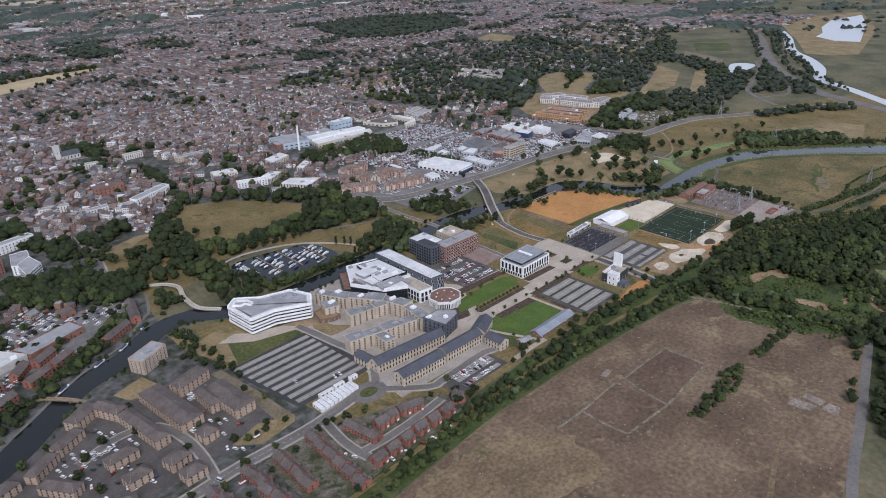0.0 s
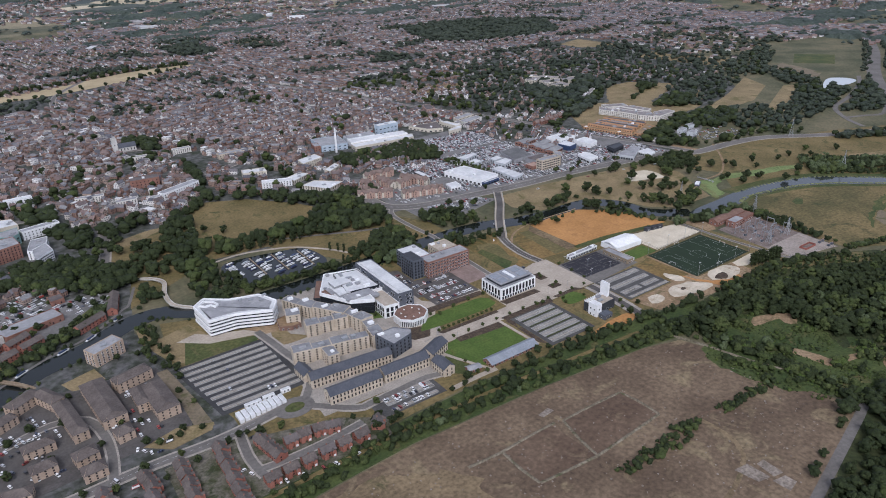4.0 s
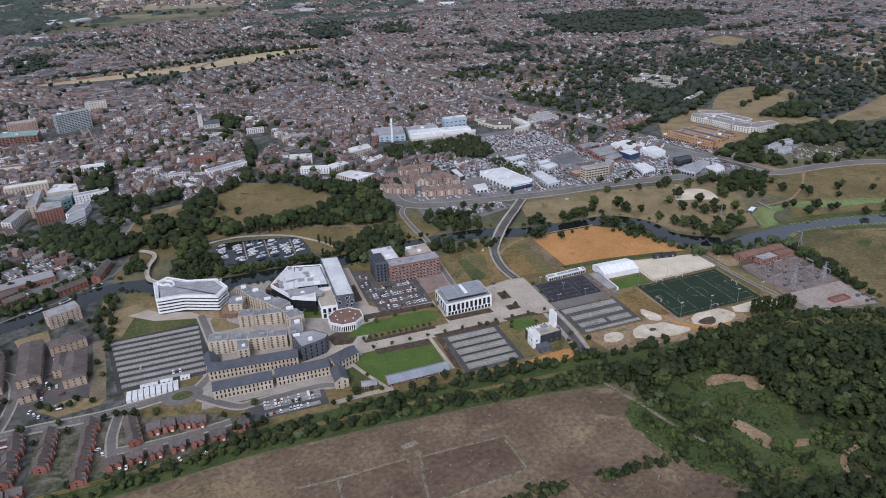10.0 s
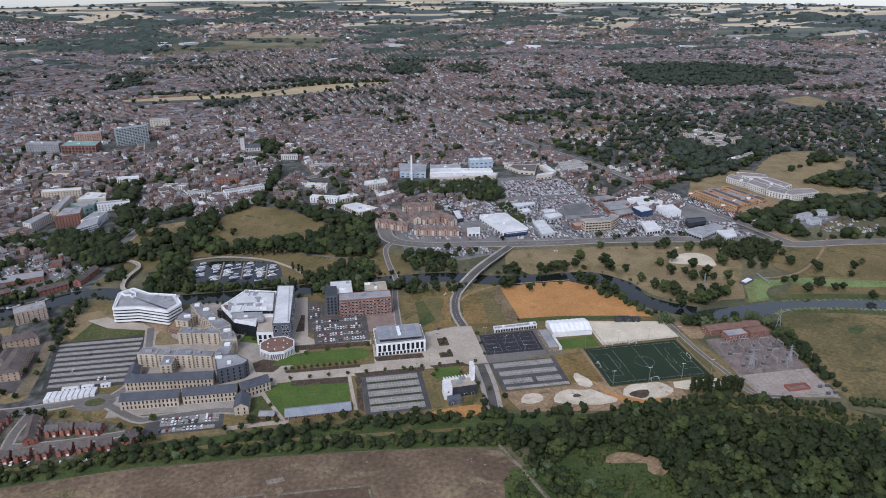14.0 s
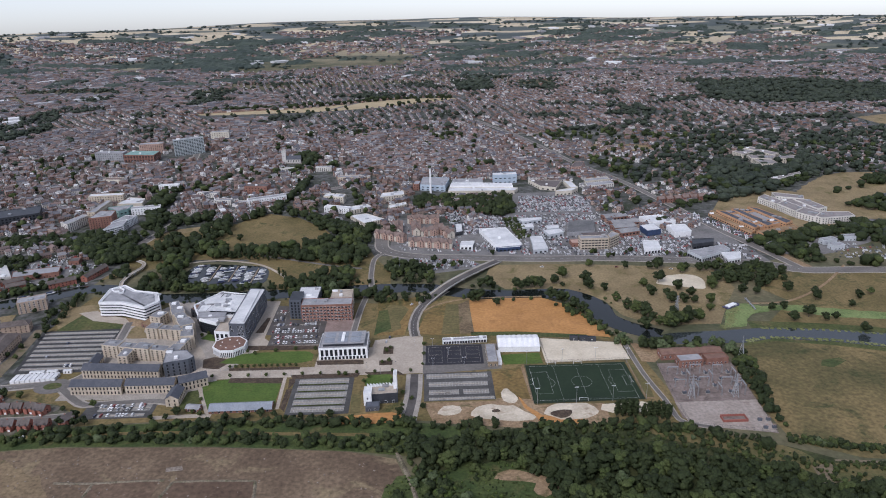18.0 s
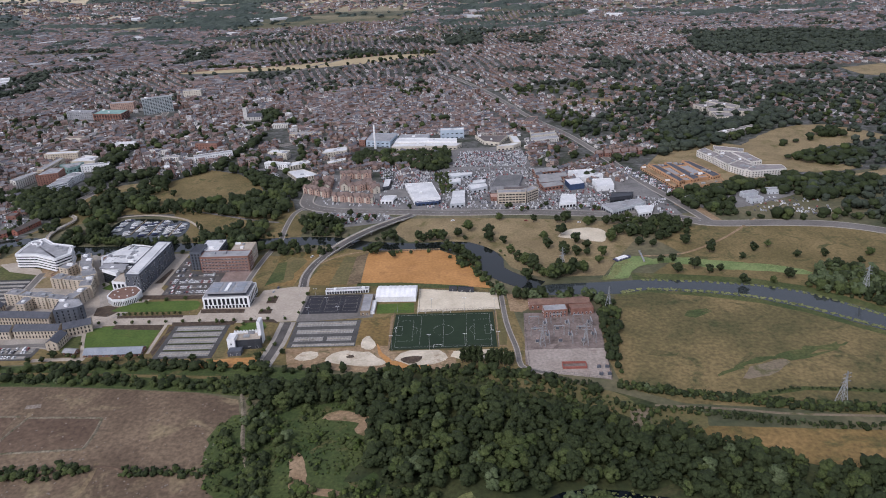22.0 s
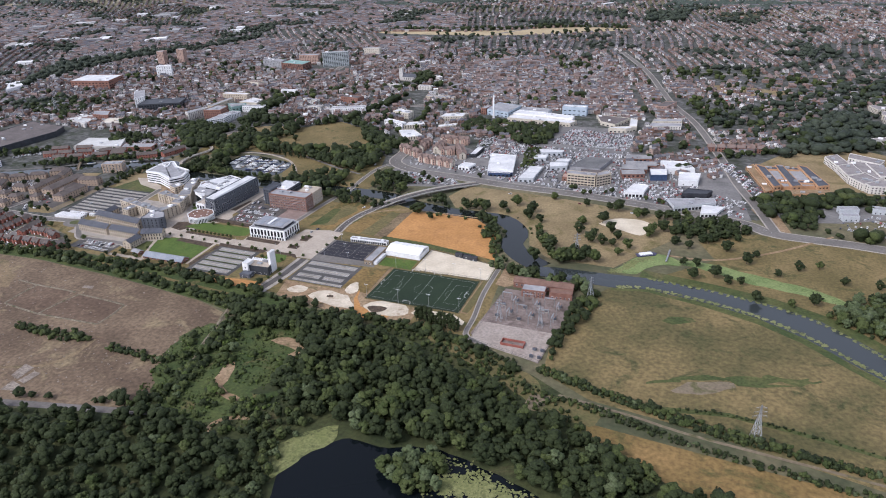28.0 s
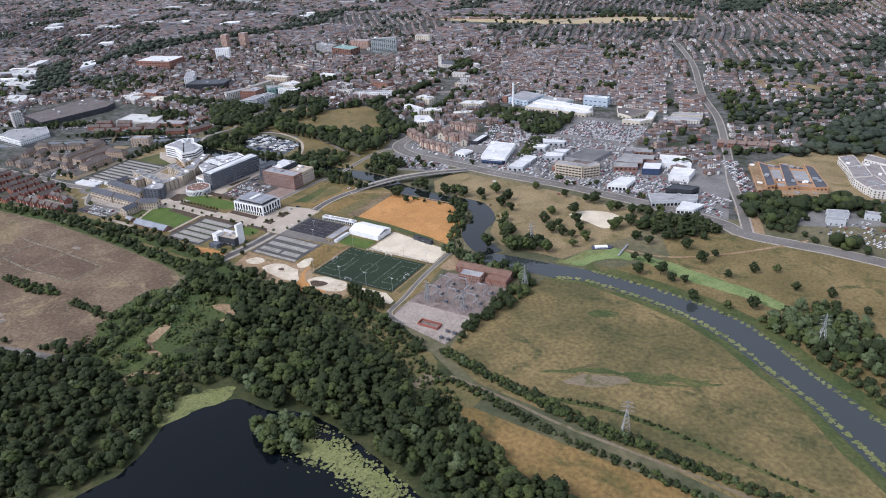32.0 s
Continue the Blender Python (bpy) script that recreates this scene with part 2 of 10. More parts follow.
def far_panes(m, wide=2.7, tall=2.9):
    """Rows of small dark and white windows over the walls of far houses."""
    n, l = m.node_tree.nodes, m.node_tree.links
    bsdf = n["Principled BSDF"]
    base = bsdf.inputs["Base Color"].links[0].from_socket
    geo = [q for q in n if q.bl_idname == "ShaderNodeNewGeometry"][0]
    along, dot, sep = n.new("ShaderNodeVectorMath"), n.new("ShaderNodeVectorMath"), n.new("ShaderNodeSeparateXYZ")
    along.operation, dot.operation = "CROSS_PRODUCT", "DOT_PRODUCT"
    along.inputs[1].default_value = (0, 0, 1)
    l.new(geo.outputs["Normal"], along.inputs[0])
    l.new(geo.outputs["Position"], dot.inputs[0])
    l.new(along.outputs[0], dot.inputs[1])
    l.new(geo.outputs["Position"], sep.inputs[0])

    def step(src, op, value):
        q = n.new("ShaderNodeMath")
        q.operation = op
        l.new(src, q.inputs[0])
        q.inputs[1].default_value = value
        return q.outputs[0]

    def hole(src, size, half):
        return step(step(step(step(step(src, "DIVIDE", size), "FRACT", 0), "SUBTRACT", 0.5), "ABSOLUTE", 0), "LESS_THAN", half)

    both = n.new("ShaderNodeMath")
    both.operation = "MULTIPLY"
    l.new(hole(dot.outputs["Value"], wide, 0.21), both.inputs[0])
    l.new(hole(sep.outputs["Z"], tall, 0.25), both.inputs[1])
    mix = n.new("ShaderNodeMix")
    mix.data_type = "RGBA"
    l.new(both.outputs[0], mix.inputs[0])
    l.new(base, mix.inputs[6])
    mix.inputs[7].default_value = (0.035, 0.038, 0.045, 1)
    l.new(mix.outputs[2], bsdf.inputs["Base Color"])


far_panes(M_WALLS)
M_FLATS = surf("town_flat_roofs", (0.3, 0.29, 0.28), (0.4, 0.39, 0.38), 0.05, 0.3, 0.15, pick=FLATS, mid=0.15)
# far woods: distance haze is put into the leaf colour, bluer and paler
M_HAZEWOOD = surf("far_hazy_woods", (0.036, 0.05, 0.042), (0.062, 0.078, 0.062), 0.01, 0.2, 0.45, rough=0.85)
LEAF1 = [(0.0172, 0.0246, 0.00821), (0.0246, 0.0336, 0.0115), (0.0344, 0.0444, 0.0156), (0.0213, 0.0295, 0.0123)]
LEAF2 = [(0.0432, 0.0558, 0.0167), (0.0571, 0.0684, 0.0223), (0.0697, 0.0781, 0.0279), (0.0488, 0.0592, 0.0209)]
LEAF3 = [(0.066, 0.086, 0.04), (0.085, 0.105, 0.052), (0.056, 0.077, 0.034), (0.075, 0.098, 0.044)]
M_LEAF1 = surf("dark_leaves", (0.0181, 0.0262, 0.0103), (0.0361, 0.0477, 0.0185), 0.03, 0.9, 0.6, bump=0.5, rough=0.75, pick=LEAF1, mid=0.65, spec=0.15)
M_LEAF2 = surf("mid_leaves", (0.0345, 0.0523, 0.0153), (0.0592, 0.0753, 0.0251), 0.03, 0.9, 0.55, bump=0.5, rough=0.75, pick=LEAF2, mid=0.65, spec=0.15)
M_LEAF3 = surf("silver_leaves", (0.063, 0.082, 0.038), (0.086, 0.105, 0.051), 0.05, 0.9, 0.5, bump=0.5, rough=0.75, pick=LEAF3, mid=0.3, spec=0.15)


def shiny(name, col, rough, metal=0.0, wave=0.0):
    m = bpy.data.materials.new(name)
    m.use_nodes = True
    n, l = m.node_tree.nodes, m.node_tree.links
    b = n["Principled BSDF"]
    b.inputs["Base Color"].default_value, b.inputs["Roughness"].default_value, b.inputs["Metallic"].default_value = (*col, 1), rough, metal
    if wave:
        geo, tex, bp = n.new("ShaderNodeNewGeometry"), n.new("ShaderNodeTexNoise"), n.new("ShaderNodeBump")
        tex.inputs["Scale"].default_value, tex.inputs["Detail"].default_value = 0.35, 4
        bp.inputs["Strength"].default_value = wave
        l.new(geo.outputs["Position"], tex.inputs["Vector"])
        l.new(tex.outputs["Fac"], bp.inputs["Height"])
        l.new(bp.outputs[0], b.inputs["Normal"])
    return m


M_WATER = shiny("river_water", (0.012, 0.015, 0.014), 0.03, wave=0.004)
M_WATER.node_tree.nodes["Principled BSDF"].inputs["IOR"].default_value = 1.45
M_WATERE = shiny("open_river_water", (0.036, 0.043, 0.044), 0.05, wave=0.004)
M_WATERE.node_tree.nodes["Principled BSDF"].inputs["IOR"].default_value = 1.52
M_WATERE.node_tree.nodes["Principled BSDF"].inputs["Specular IOR Level"].default_value = 0.55
M_LAKE = shiny("lake_water", (0.004, 0.006, 0.008), 0.05, wave=0.012)
M_LAKE.node_tree.nodes["Principled BSDF"].inputs["Specular IOR Level"].default_value = 0.14
M_GLASS = shiny("window_glass", (0.02, 0.023, 0.027), 0.15)
M_GLASS.node_tree.nodes["Principled BSDF"].inputs["Specular IOR Level"].default_value = 0.28
# far water: the reflected sky is painted in as a pale base colour
M_SKYWATER = shiny("sky_sheen_water", (0.47, 0.5, 0.52), 0.35)
M_FARTREE = surf("far_garden_trees", (0.022, 0.031, 0.02), (0.042, 0.053, 0.034), 0.03, 0.3, 0.5, rough=0.8)

# land: scrub close by, then a patchwork of straw fields, pasture and woods far off
M_LAND = surf("land", (0.06, 0.068, 0.035), (0.15, 0.13, 0.075), 0.012, 0.2, 0.3)
_n, _l = M_LAND.node_tree.nodes, M_LAND.node_tree.links
_geo = [q for q in _n if q.bl_idname == "ShaderNodeNewGeometry"][0]
_mul = [q for q in _n if q.bl_idname == "ShaderNodeVectorMath"][0]
_src = _mul.inputs[0].links[0].from_socket
_warp = _n.new("ShaderNodeTexNoise")
_warp.inputs["Scale"].default_value = 0.002
_add = _n.new("ShaderNodeMixRGB")
_add.blend_type, _add.inputs[0].default_value = "ADD", 1.0
_sc = _n.new("ShaderNodeVectorMath")
_sc.operation = "MULTIPLY"
_sc.inputs[1].default_value = (160, 160, 0)
_l.new(_geo.outputs["Position"], _warp.inputs["Vector"])
_l.new(_warp.outputs["Color"], _sc.inputs[0])
_l.new(_geo.outputs["Position"], _add.inputs[1])
_l.new(_sc.outputs[0], _add.inputs[2])
_map = _n.new("ShaderNodeMapping")
_map.inputs["Scale"].default_value = (0.0042, 0.0125, 0.0)
_map.inputs["Rotation"].default_value = (0, 0, 0.35)
_l.new(_add.outputs[0], _map.inputs[0])
_vor = _n.new("ShaderNodeTexVoronoi")
_vor.voronoi_dimensions = "2D"
_vor.inputs["Scale"].default_value = 1.0
_l.new(_map.outputs[0], _vor.inputs["Vector"])
_sep = _n.new("ShaderNodeSeparateColor")
_l.new(_vor.outputs["Color"], _sep.inputs[0])
_ramp = _n.new("ShaderNodeValToRGB")
_ramp.color_ramp.interpolation = "CONSTANT"
# field, pasture and wood colours are paled and blued to paint in haze
HAZY_FIELDS = [(0.075, 0.09, 0.085), (0.5, 0.42, 0.29), (0.065, 0.08, 0.078), (0.56, 0.48, 0.35), (0.13, 0.14, 0.11), (0.09, 0.105, 0.1), (0.44, 0.37, 0.26), (0.08, 0.095, 0.088)]
while len(_ramp.color_ramp.elements) < len(HAZY_FIELDS):
    _ramp.color_ramp.elements.new(0.5)
for _i, _c in enumerate(HAZY_FIELDS):
    _ramp.color_ramp.elements[_i].position, _ramp.color_ramp.elements[_i].color = _i / len(HAZY_FIELDS), (*_c, 1)
_l.new(_sep.outputs[0], _ramp.inputs[0])
_dist = _n.new("ShaderNodeVectorMath")
_dist.operation = "DISTANCE"
_dist.inputs[1].default_value = (620, 0, 0)
_l.new(_geo.outputs["Position"], _dist.inputs[0])
_far = _n.new("ShaderNodeMapRange")
_far.inputs[1].default_value, _far.inputs[2].default_value = 3000, 3700
_l.new(_dist.outputs["Value"], _far.inputs[0])
_mix = _n.new("ShaderNodeMix")
_mix.data_type = "RGBA"
_l.new(_far.outputs[0], _mix.inputs[0])
_l.new(_src, _mix.inputs[6])
_l.new(_ramp.outputs[0], _mix.inputs[7])
_l.new(_mix.outputs[2], _mul.inputs[0])


# ---- tools for meshes ----
class Geo:
    """Vertices and faces with a material number each."""

    def __init__(self):
        self.v, self.f, self.m = [], [], []

    def face(self, pts, m=0):
        k = len(self.v)
        self.v += [tuple(p) for p in pts]
        self.f.append(tuple(range(k, k + len(pts))))
        self.m.append(m)

    def prism(self, poly, z0, z1, side=0, top=0, bottom=False):
        k, n = len(self.v), len(poly)
        self.v += [(x, y, z0) for x, y in poly] + [(x, y, z1) for x, y in poly]
        for i in range(n):
            j = (i + 1) % n
            self.f.append((k + i, k + j, k + n + j, k + n + i))
            self.m.append(side)
        self.f.append(tuple(k + n + i for i in range(n)))
        self.m.append(top)
        if bottom:
            self.f.append(tuple(k + n - 1 - i for i in range(n)))
            self.m.append(side)
        return self

    def box(self, x0, y0, z0, x1, y1, z1, side=0, top=0):
        return self.prism([(x0, y0), (x1, y0), (x1, y1), (x0, y1)], z0, z1, side, top, True)

    def gable(self, w, d, h, rise, over=0.0, side=0, top=1, hip=0.0, x=0.0, y=0.0):
        """A house body along x, centred at x, y: walls up to h, a ridge rise above."""
        a, b = w / 2, d / 2
        k = len(self.v)
        self.v += [(x + p, y + q, r) for r in (0, h) for p, q in ((-a, -b), (a, -b), (a, b), (-a, b))]
        self.v += [(x - a + hip, y, h + rise), (x + a - hip, y, h + rise)]
        for q in ((0, 1, 5, 4), (1, 2, 6, 5), (2, 3, 7, 6), (3, 0, 4, 7)):
            self.f.append(tuple(k + i for i in q))
            self.m.append(side)
        e = top if hip else side
        for q, mm in (((4, 7, 8), e), ((6, 5, 9), e)):
            self.f.append(tuple(k + i for i in q))
            self.m.append(mm)
        if over:
            dz = rise * over / b
            t = 0.22
            for s in (-1, 1):
                lo, hi = (y + s * (b + over), h - dz), (y, h + rise)
                e0, e1 = x - a - (0 if hip else over), x + a + (0 if hip else over)
                r0, r1 = (x - a + hip, x + a - hip) if hip else (e0, e1)
                pts = [(e0, lo[0], lo[1]), (e1, lo[0], lo[1]), (r1, hi[0], hi[1]), (r0, hi[0], hi[1])]
                kk = len(self.v)
                self.v += pts + [(p, q, r + t) for p, q, r in pts]
                for q in ((0, 1, 2, 3), (4, 5, 6, 7), (0, 1, 5, 4), (1, 2, 6, 5), (3, 0, 4, 7)):
                    self.f.append(tuple(kk + i for i in q))
                    self.m.append(top)
        else:
            for q in ((4, 5, 9, 8), (6, 7, 8, 9)):
                self.f.append(tuple(k + i for i in q))
                self.m.append(top)
        return self

    def ring(self, outer, inner, z0, z1):
        """A closed wall between two outlines."""
        k, n = len(self.v), len(outer)
        self.v += [(x, y, z) for z in (z0, z1) for x, y in outer] + [(x, y, z) for z in (z0, z1) for x, y in inner]
        for i in range(n):
            j = (i + 1) % n
            for q in ((i, j, n + j, n + i), (2 * n + j, 2 * n + i, 3 * n + i, 3 * n + j), (n + i, n + j, 3 * n + j, 3 * n + i)):
                self.f.append(tuple(k + w for w in q))
                self.m.append(0)
        return self

    def tube(self, p, q, r, r2=None, n=6, m=0):
        p, q = Vector(p), Vector(q)
        r2 = r if r2 is None else r2
        z = (q - p).normalized()
        x = z.orthogonal().normalized()
        y = z.cross(x)
        k = len(self.v)
        for c, rr in ((p, r), (q, r2)):
            for i in range(n):
                a = 2 * math.pi * i / n
                self.v.append(tuple(c + (x * math.cos(a) + y * math.sin(a)) * rr))
        for i in range(n):
            j = (i + 1) % n
            self.f.append((k + i, k + j, k + n + j, k + n + i))
            self.m.append(m)
        self.f.append(tuple(k + n + i for i in range(n)))
        self.m.append(m)
        return self

    def mesh(self, name, mats):
        me = bpy.data.meshes.new(name)
        me.from_pydata(self.v, [], self.f)
        for mm in mats:
            me.materials.append(mm)
        if len(mats) > 1:
            me.polygons.foreach_set("material_index", self.m)
        return me


def part(name, geo, mats, parent=None, label="", at=None):
    """One mesh object, as a part of parent where that is given."""
    mats = mats if isinstance(mats, (list, tuple)) else [mats]
    me = geo.mesh(name, mats) if isinstance(geo, Geo) else geo
    ob = new(name, me)
    if parent:
        ob.parent = parent
    if at is not None:
        ob.matrix_basis = at
    return tagged(ob, label)


def thing(name, x, y, turn=0.0, label="", category="", group="", z=0.0):
    ob = new(name)
    ob.empty_display_size = 1
    ob.matrix_basis = pose(x, y, z, 0, 0, turn)
    return tagged(ob, label, category, group)


def pts(s):
    """Points from a short text of x,y pairs."""
    return [tuple(float(q) for q in p.split(",")) for p in s.split()]


def smooth_line(p, closed=False, step=8.0):
    """Catmull-Rom through the points."""
    out, n = [], len(p)
    for i in range(n if closed else n - 1):
        a, b, c, d = [Vector(p[(i + k) % n] if closed else p[min(max(i + k, 0), n - 1)]) for k in (-1, 0, 1, 2)]
        m = max(2, int((c - b).length / step))
        for k in range(m):
            t = k / m
            out.append(tuple(0.5 * (2 * b + (c - a) * t + (2 * a - 5 * b + 4 * c - d) * t * t + (3 * b - a - 3 * c + d) * t ** 3)))
    if not closed:
        out.append(tuple(p[-1]))
    return out


def patch(name, outline, z, mat, label, category="ground", soft=False, rag=0.0, kind="structure"):
    """A piece of ground with its own cover, with a short edge down to the land."""
    p = pts(outline) if isinstance(outline, str) else outline
    if soft:
        p = smooth_line(p, True, 6.0)
    if rag:
        p = [(x + rag * noise.noise((x * 0.07, y * 0.07, 3)), y + rag * noise.noise((x * 0.07, y * 0.07, 9))) for x, y in p]
    if sum(a[0] * b[1] - b[0] * a[1] for a, b in zip(p, p[1:] + p[:1])) < 0:
        p = p[::-1]
    g = Geo().prism(p, -0.3, z)
    return tagged(part(name, g, mat), label, category, "", kind)


def offset_line(line, d):
    out = []
    for i, p in enumerate(line):
        a, b = Vector(line[max(i - 1, 0)]), Vector(line[min(i + 1, len(line) - 1)])
        t = (b - a).normalized()
        out.append((p[0] - t.y * d, p[1] + t.x * d))
    return out


def ribbon(name, line, width, z, mat, label, category="road", soft=True, kind="structure", parent=None):
    p = pts(line) if isinstance(line, str) else line
    p = smooth_line(p, False, 8.0) if soft else p
    a, b = offset_line(p, width / 2), offset_line(p, -width / 2)
    g = Geo()
    n = len(p)
    g.v = [(x, y, z) for x, y in a] + [(x, y, z) for x, y in b] + [(x, y, -0.3) for x, y in a] + [(x, y, -0.3) for x, y in b]
    for i in range(n - 1):
        g.f += [(n + i, n + i + 1, i + 1, i), (i, i + 1, 2 * n + i + 1, 2 * n + i), (n + i + 1, n + i, 3 * n + i, 3 * n + i + 1)]
    g.m = [0] * len(g.f)
    ob = part(name, g, mat, parent)
    return tagged(ob, label, category, "", kind) if not parent else ob


def inside(x, y, poly):
    """Which of the points lie in the polygon."""
    hit = np.zeros(len(x), bool)
    for (x0, y0), (x1, y1) in zip(poly, poly[1:] + poly[:1]):
        if y0 != y1:
            hit ^= ((y0 > y) != (y1 > y)) & (x < (x1 - x0) * (y - y0) / (y1 - y0) + x0)
    return hit


def hill(x, y):
    """Height of the land: flat in the valley, rising slowly to a far ridge."""
    d = np.hypot(np.asarray(x, float) - 620, np.asarray(y, float))
    t = np.clip((d - 2700) / 2000, 0, 1)
    swell = 7 * np.sin(np.asarray(x) * 0.0016 + 1.0) + 4 * np.sin(np.asarray(x) * 0.004 + np.asarray(y) * 0.002)
    return t * t * (3 - 2 * t) * (112 + swell) - np.clip(d - 4750, 0, None) * 0.05


# ---- the land: one sheet out to the horizon ----
def land():
    rings = [0, 60, 150, 300, 600, 1000, 1500, 2000, 2400, 2700] + list(range(2800, 5700, 100))
    seg = 144
    v, f = [(620.0, 0.0, 0.0)], []
    for r in rings[1:]:
        for i in range(seg):
            a = 2 * math.pi * i / seg
            x, y = 620 + r * math.cos(a), r * math.sin(a)
            v.append((x, y, float(hill(x, y))))
    for i in range(seg):
        f.append((0, 1 + i, 1 + (i + 1) % seg))
    for k in range(len(rings) - 2):
        for i in range(seg):
            j = (i + 1) % seg
            a, b = 1 + k * seg, 1 + (k + 1) * seg
            f.append((a + i, b + i, b + j, a + j))
    me = bpy.data.meshes.new("ground")
    me.from_pydata(v, [], f)
    me.materials.append(M_LAND)
    return tagged(new("ground", me), "dry green and brown river valley land with far fields", "ground", "", "structure")


land()
patch("ground_town", "-1627,144 19,273 239,287 241,479 206,560 225,660 536,670 613,665 756,643 957,627 1053,617 1090,640 1180,720 1330,760 1520,800 1750,1050 1950,1300 1900,1900 1500,2150 600,2390 -574,2200 -1627,1530", 0.04, M_TOWN, "grey and green town ground of streets and gardens")
patch("ground_waste", "-57.4,256.5 220.2,269 330.2,274.7 449.9,269 555.2,257.5 591.6,246 605,205.8 609.7,172.3 613.6,134 618.4,103.4 536,82.3 411.6,59.3 287.2,21.1 114.9,-38.3 -57.4,-57.4", 0.08, M_WASTE, "bare brown waste ground with dry weeds", rag=4)
patch("ground_waste_dark", "432,229 491.5,227 494,191 424,187", 0.12, M_WASTE2, "brown cleared rectangle in the waste ground", rag=2)
patch("ground_waste_dark_2", "374,230 420,231 423.5,188 374.5,191.5", 0.12, M_WASTE2, "dark reddish cleared patch in the waste ground", rag=2)
patch("ground_waste_dry", "220.2,260.4 305.4,255.6 339.8,224.9 335,181.9 277.6,186.7 220.2,205.8 114.9,172.3 -38.3,114.9 -38.3,248.9", 0.11, M_DRYW, "straw coloured weeds on the waste ground", soft=True, rag=14)
patch("ground_waste_slab", "421.4,245 433,246.7 435.3,241.7 422.4,240.4", 0.2, M_RUBBLE, "pale strip of old concrete", rag=0.5)
ribbon("track_south", "636.5,109.1 612.6,101.5 503.5,75.6 415.4,54.6 287.2,4.8 191.4,-47.9", 7, 0.16, M_ROAD, "pale tarmac track beside the wood")
patch("ground_embankment", "-57.4,258.4 220.2,269.9 330.2,275.7 449.9,269.9 555.2,258.4 622.2,245 670.1,277.6 612.6,292.9 497.8,298.7 402,304.4 287.2,298.7 143.6,285.3 -57.4,279.5", 0.12, M_BANKGREEN, "scrubby green strip of the old railway", rag=3)
ribbon("path_railway", "-57.4,275.7 95.7,281.4 220.2,288.1 315.9,290 402,290 497.8,283.3 574.3,277.6", 4, 0.2, M_DRYG, "dry grass strip between the hedges", "path")
patch("ground_scrub", "612.6,244.1 670.1,279.5 746.6,283.3 823.2,272.8 890.2,244.1 945,214 941,190 1000,163 1077,140 1155,112 1130,50 957.2,-28.7 765.8,-114.9 536,-95.7 459.5,38.3 536,80.4 622.2,101.5 612.6,172.3 606.9,220.2", 0.06, M_SCRUB, "dark green scrub under the wood", rag=4)
patch("ground_clearing", "608.8,134 588.7,172.3 585.8,215.4 622.2,229.7 670.1,239.3 696.9,215.4 703.6,181.9 694,153.2 713.1,157.9 691.1,124.4 670.1,107.2 631.8,116.8", 0.14, M_BANKGREEN, "rough green clearing in the wood", soft=True, rag=8)
patch("ground_bare_clearing", "665,222 675,230 690,226 704,220 710,210 697,199 689,206 693,213 680,218", 0.2, M_DIRT, "bare orange earth in the clearing", soft=True, rag=3)
patch("ground_path_clearing", "651,179 657,178 660,166 665,153 675,147 691,143 690,139 670,142 657,149 652,163", 0.22, M_DIRT, "worn earth path in the clearing", "path", soft=True, rag=5)
ribbon("path_wood", "694.7,100.2 687,108 689.2,116.8 700.9,124.7 712.9,126.2", 4, 0.22, M_DIRT, "pale earth path through the wood", "path")
patch("ground_meadow", "895,250.8 890.2,315.9 897.9,363.7 923.7,406.8 957,411 1011,401 1053,388 1092,365 1127,335 1153,312 1184,276 1244.4,210 1129.5,199.1 1014.6,220.2 938.1,229.7", 0.08, M_MEADOW, "dry green and straw meadow beside the river", rag=4)
patch("ground_meadow_south", "942.9,204.8 1014.6,197.2 1129.5,191.4 1273.1,181.9 1321,57.4 1196.5,-19.1 1150,112 1077,139 1000,163 941,191", 0.1, M_MEADOW2, "brown dry meadow beyond the track", rag=4)
ribbon("track_east", "915,228 972,221 1014,214 1107,207 1196.5,198 1340.1,186", 2.4, 0.24, M_MEADOWBARE, "pale gravel farm track between hedges", "road")
patch("ground_meadow_wet", "976,266 1004,284 1040,296 1100,312 1092,304 1044,287 1030,290 1002,276", 0.11, M_GREENC, "damp green hollow in the meadow", soft=True, rag=12)
patch("ground_meadow_strip", "986,234 1034,243 1060,240 1101,236 1137,229 1169,224 1169,227.5 1137,233 1101,240 1060,245 1034,248 986,239", 0.12, M_GREENC, "rough green ditch across the meadow", rag=2)
patch("ground_bank_green", "925,402 957,407 1009,397 1050,383 1088,360 1123,330 1150,306 1178,272 1250,196 1262,202 1187,284 1156,320 1130,342 1094,372 1055,395 1012,408 957,418 926,412", 0.14, M_GREENC, "green reedy edge of the near river bank", rag=4)
patch("ground_bank_far", "947,434 960,434 1015,426 1066,415 1105,398 1134,372 1156,350 1196,317 1262,256 1275,264 1206,332 1165,364 1142,386 1110,413 1068,431 1017,443 950,452", 0.14, M_GREENC, "green reedy edge of the far river bank", rag=4)
for _p in ("974,361 982,370 998,374 1005,370 996,362 984,357", "1034,289 1055,292 1084,299 1078,294 1056,287 1040,284"):
    patch("ground_meadow_sedge", _p, 0.13, M_GREENC, "dark sedge in the meadow", rag=5)
patch("ground_meadow_bare", "992,262 1012,278 1038,286 1034,276 1008,262", 0.14, M_MEADOWBARE, "bare greyish patch in the meadow", soft=True, rag=6)
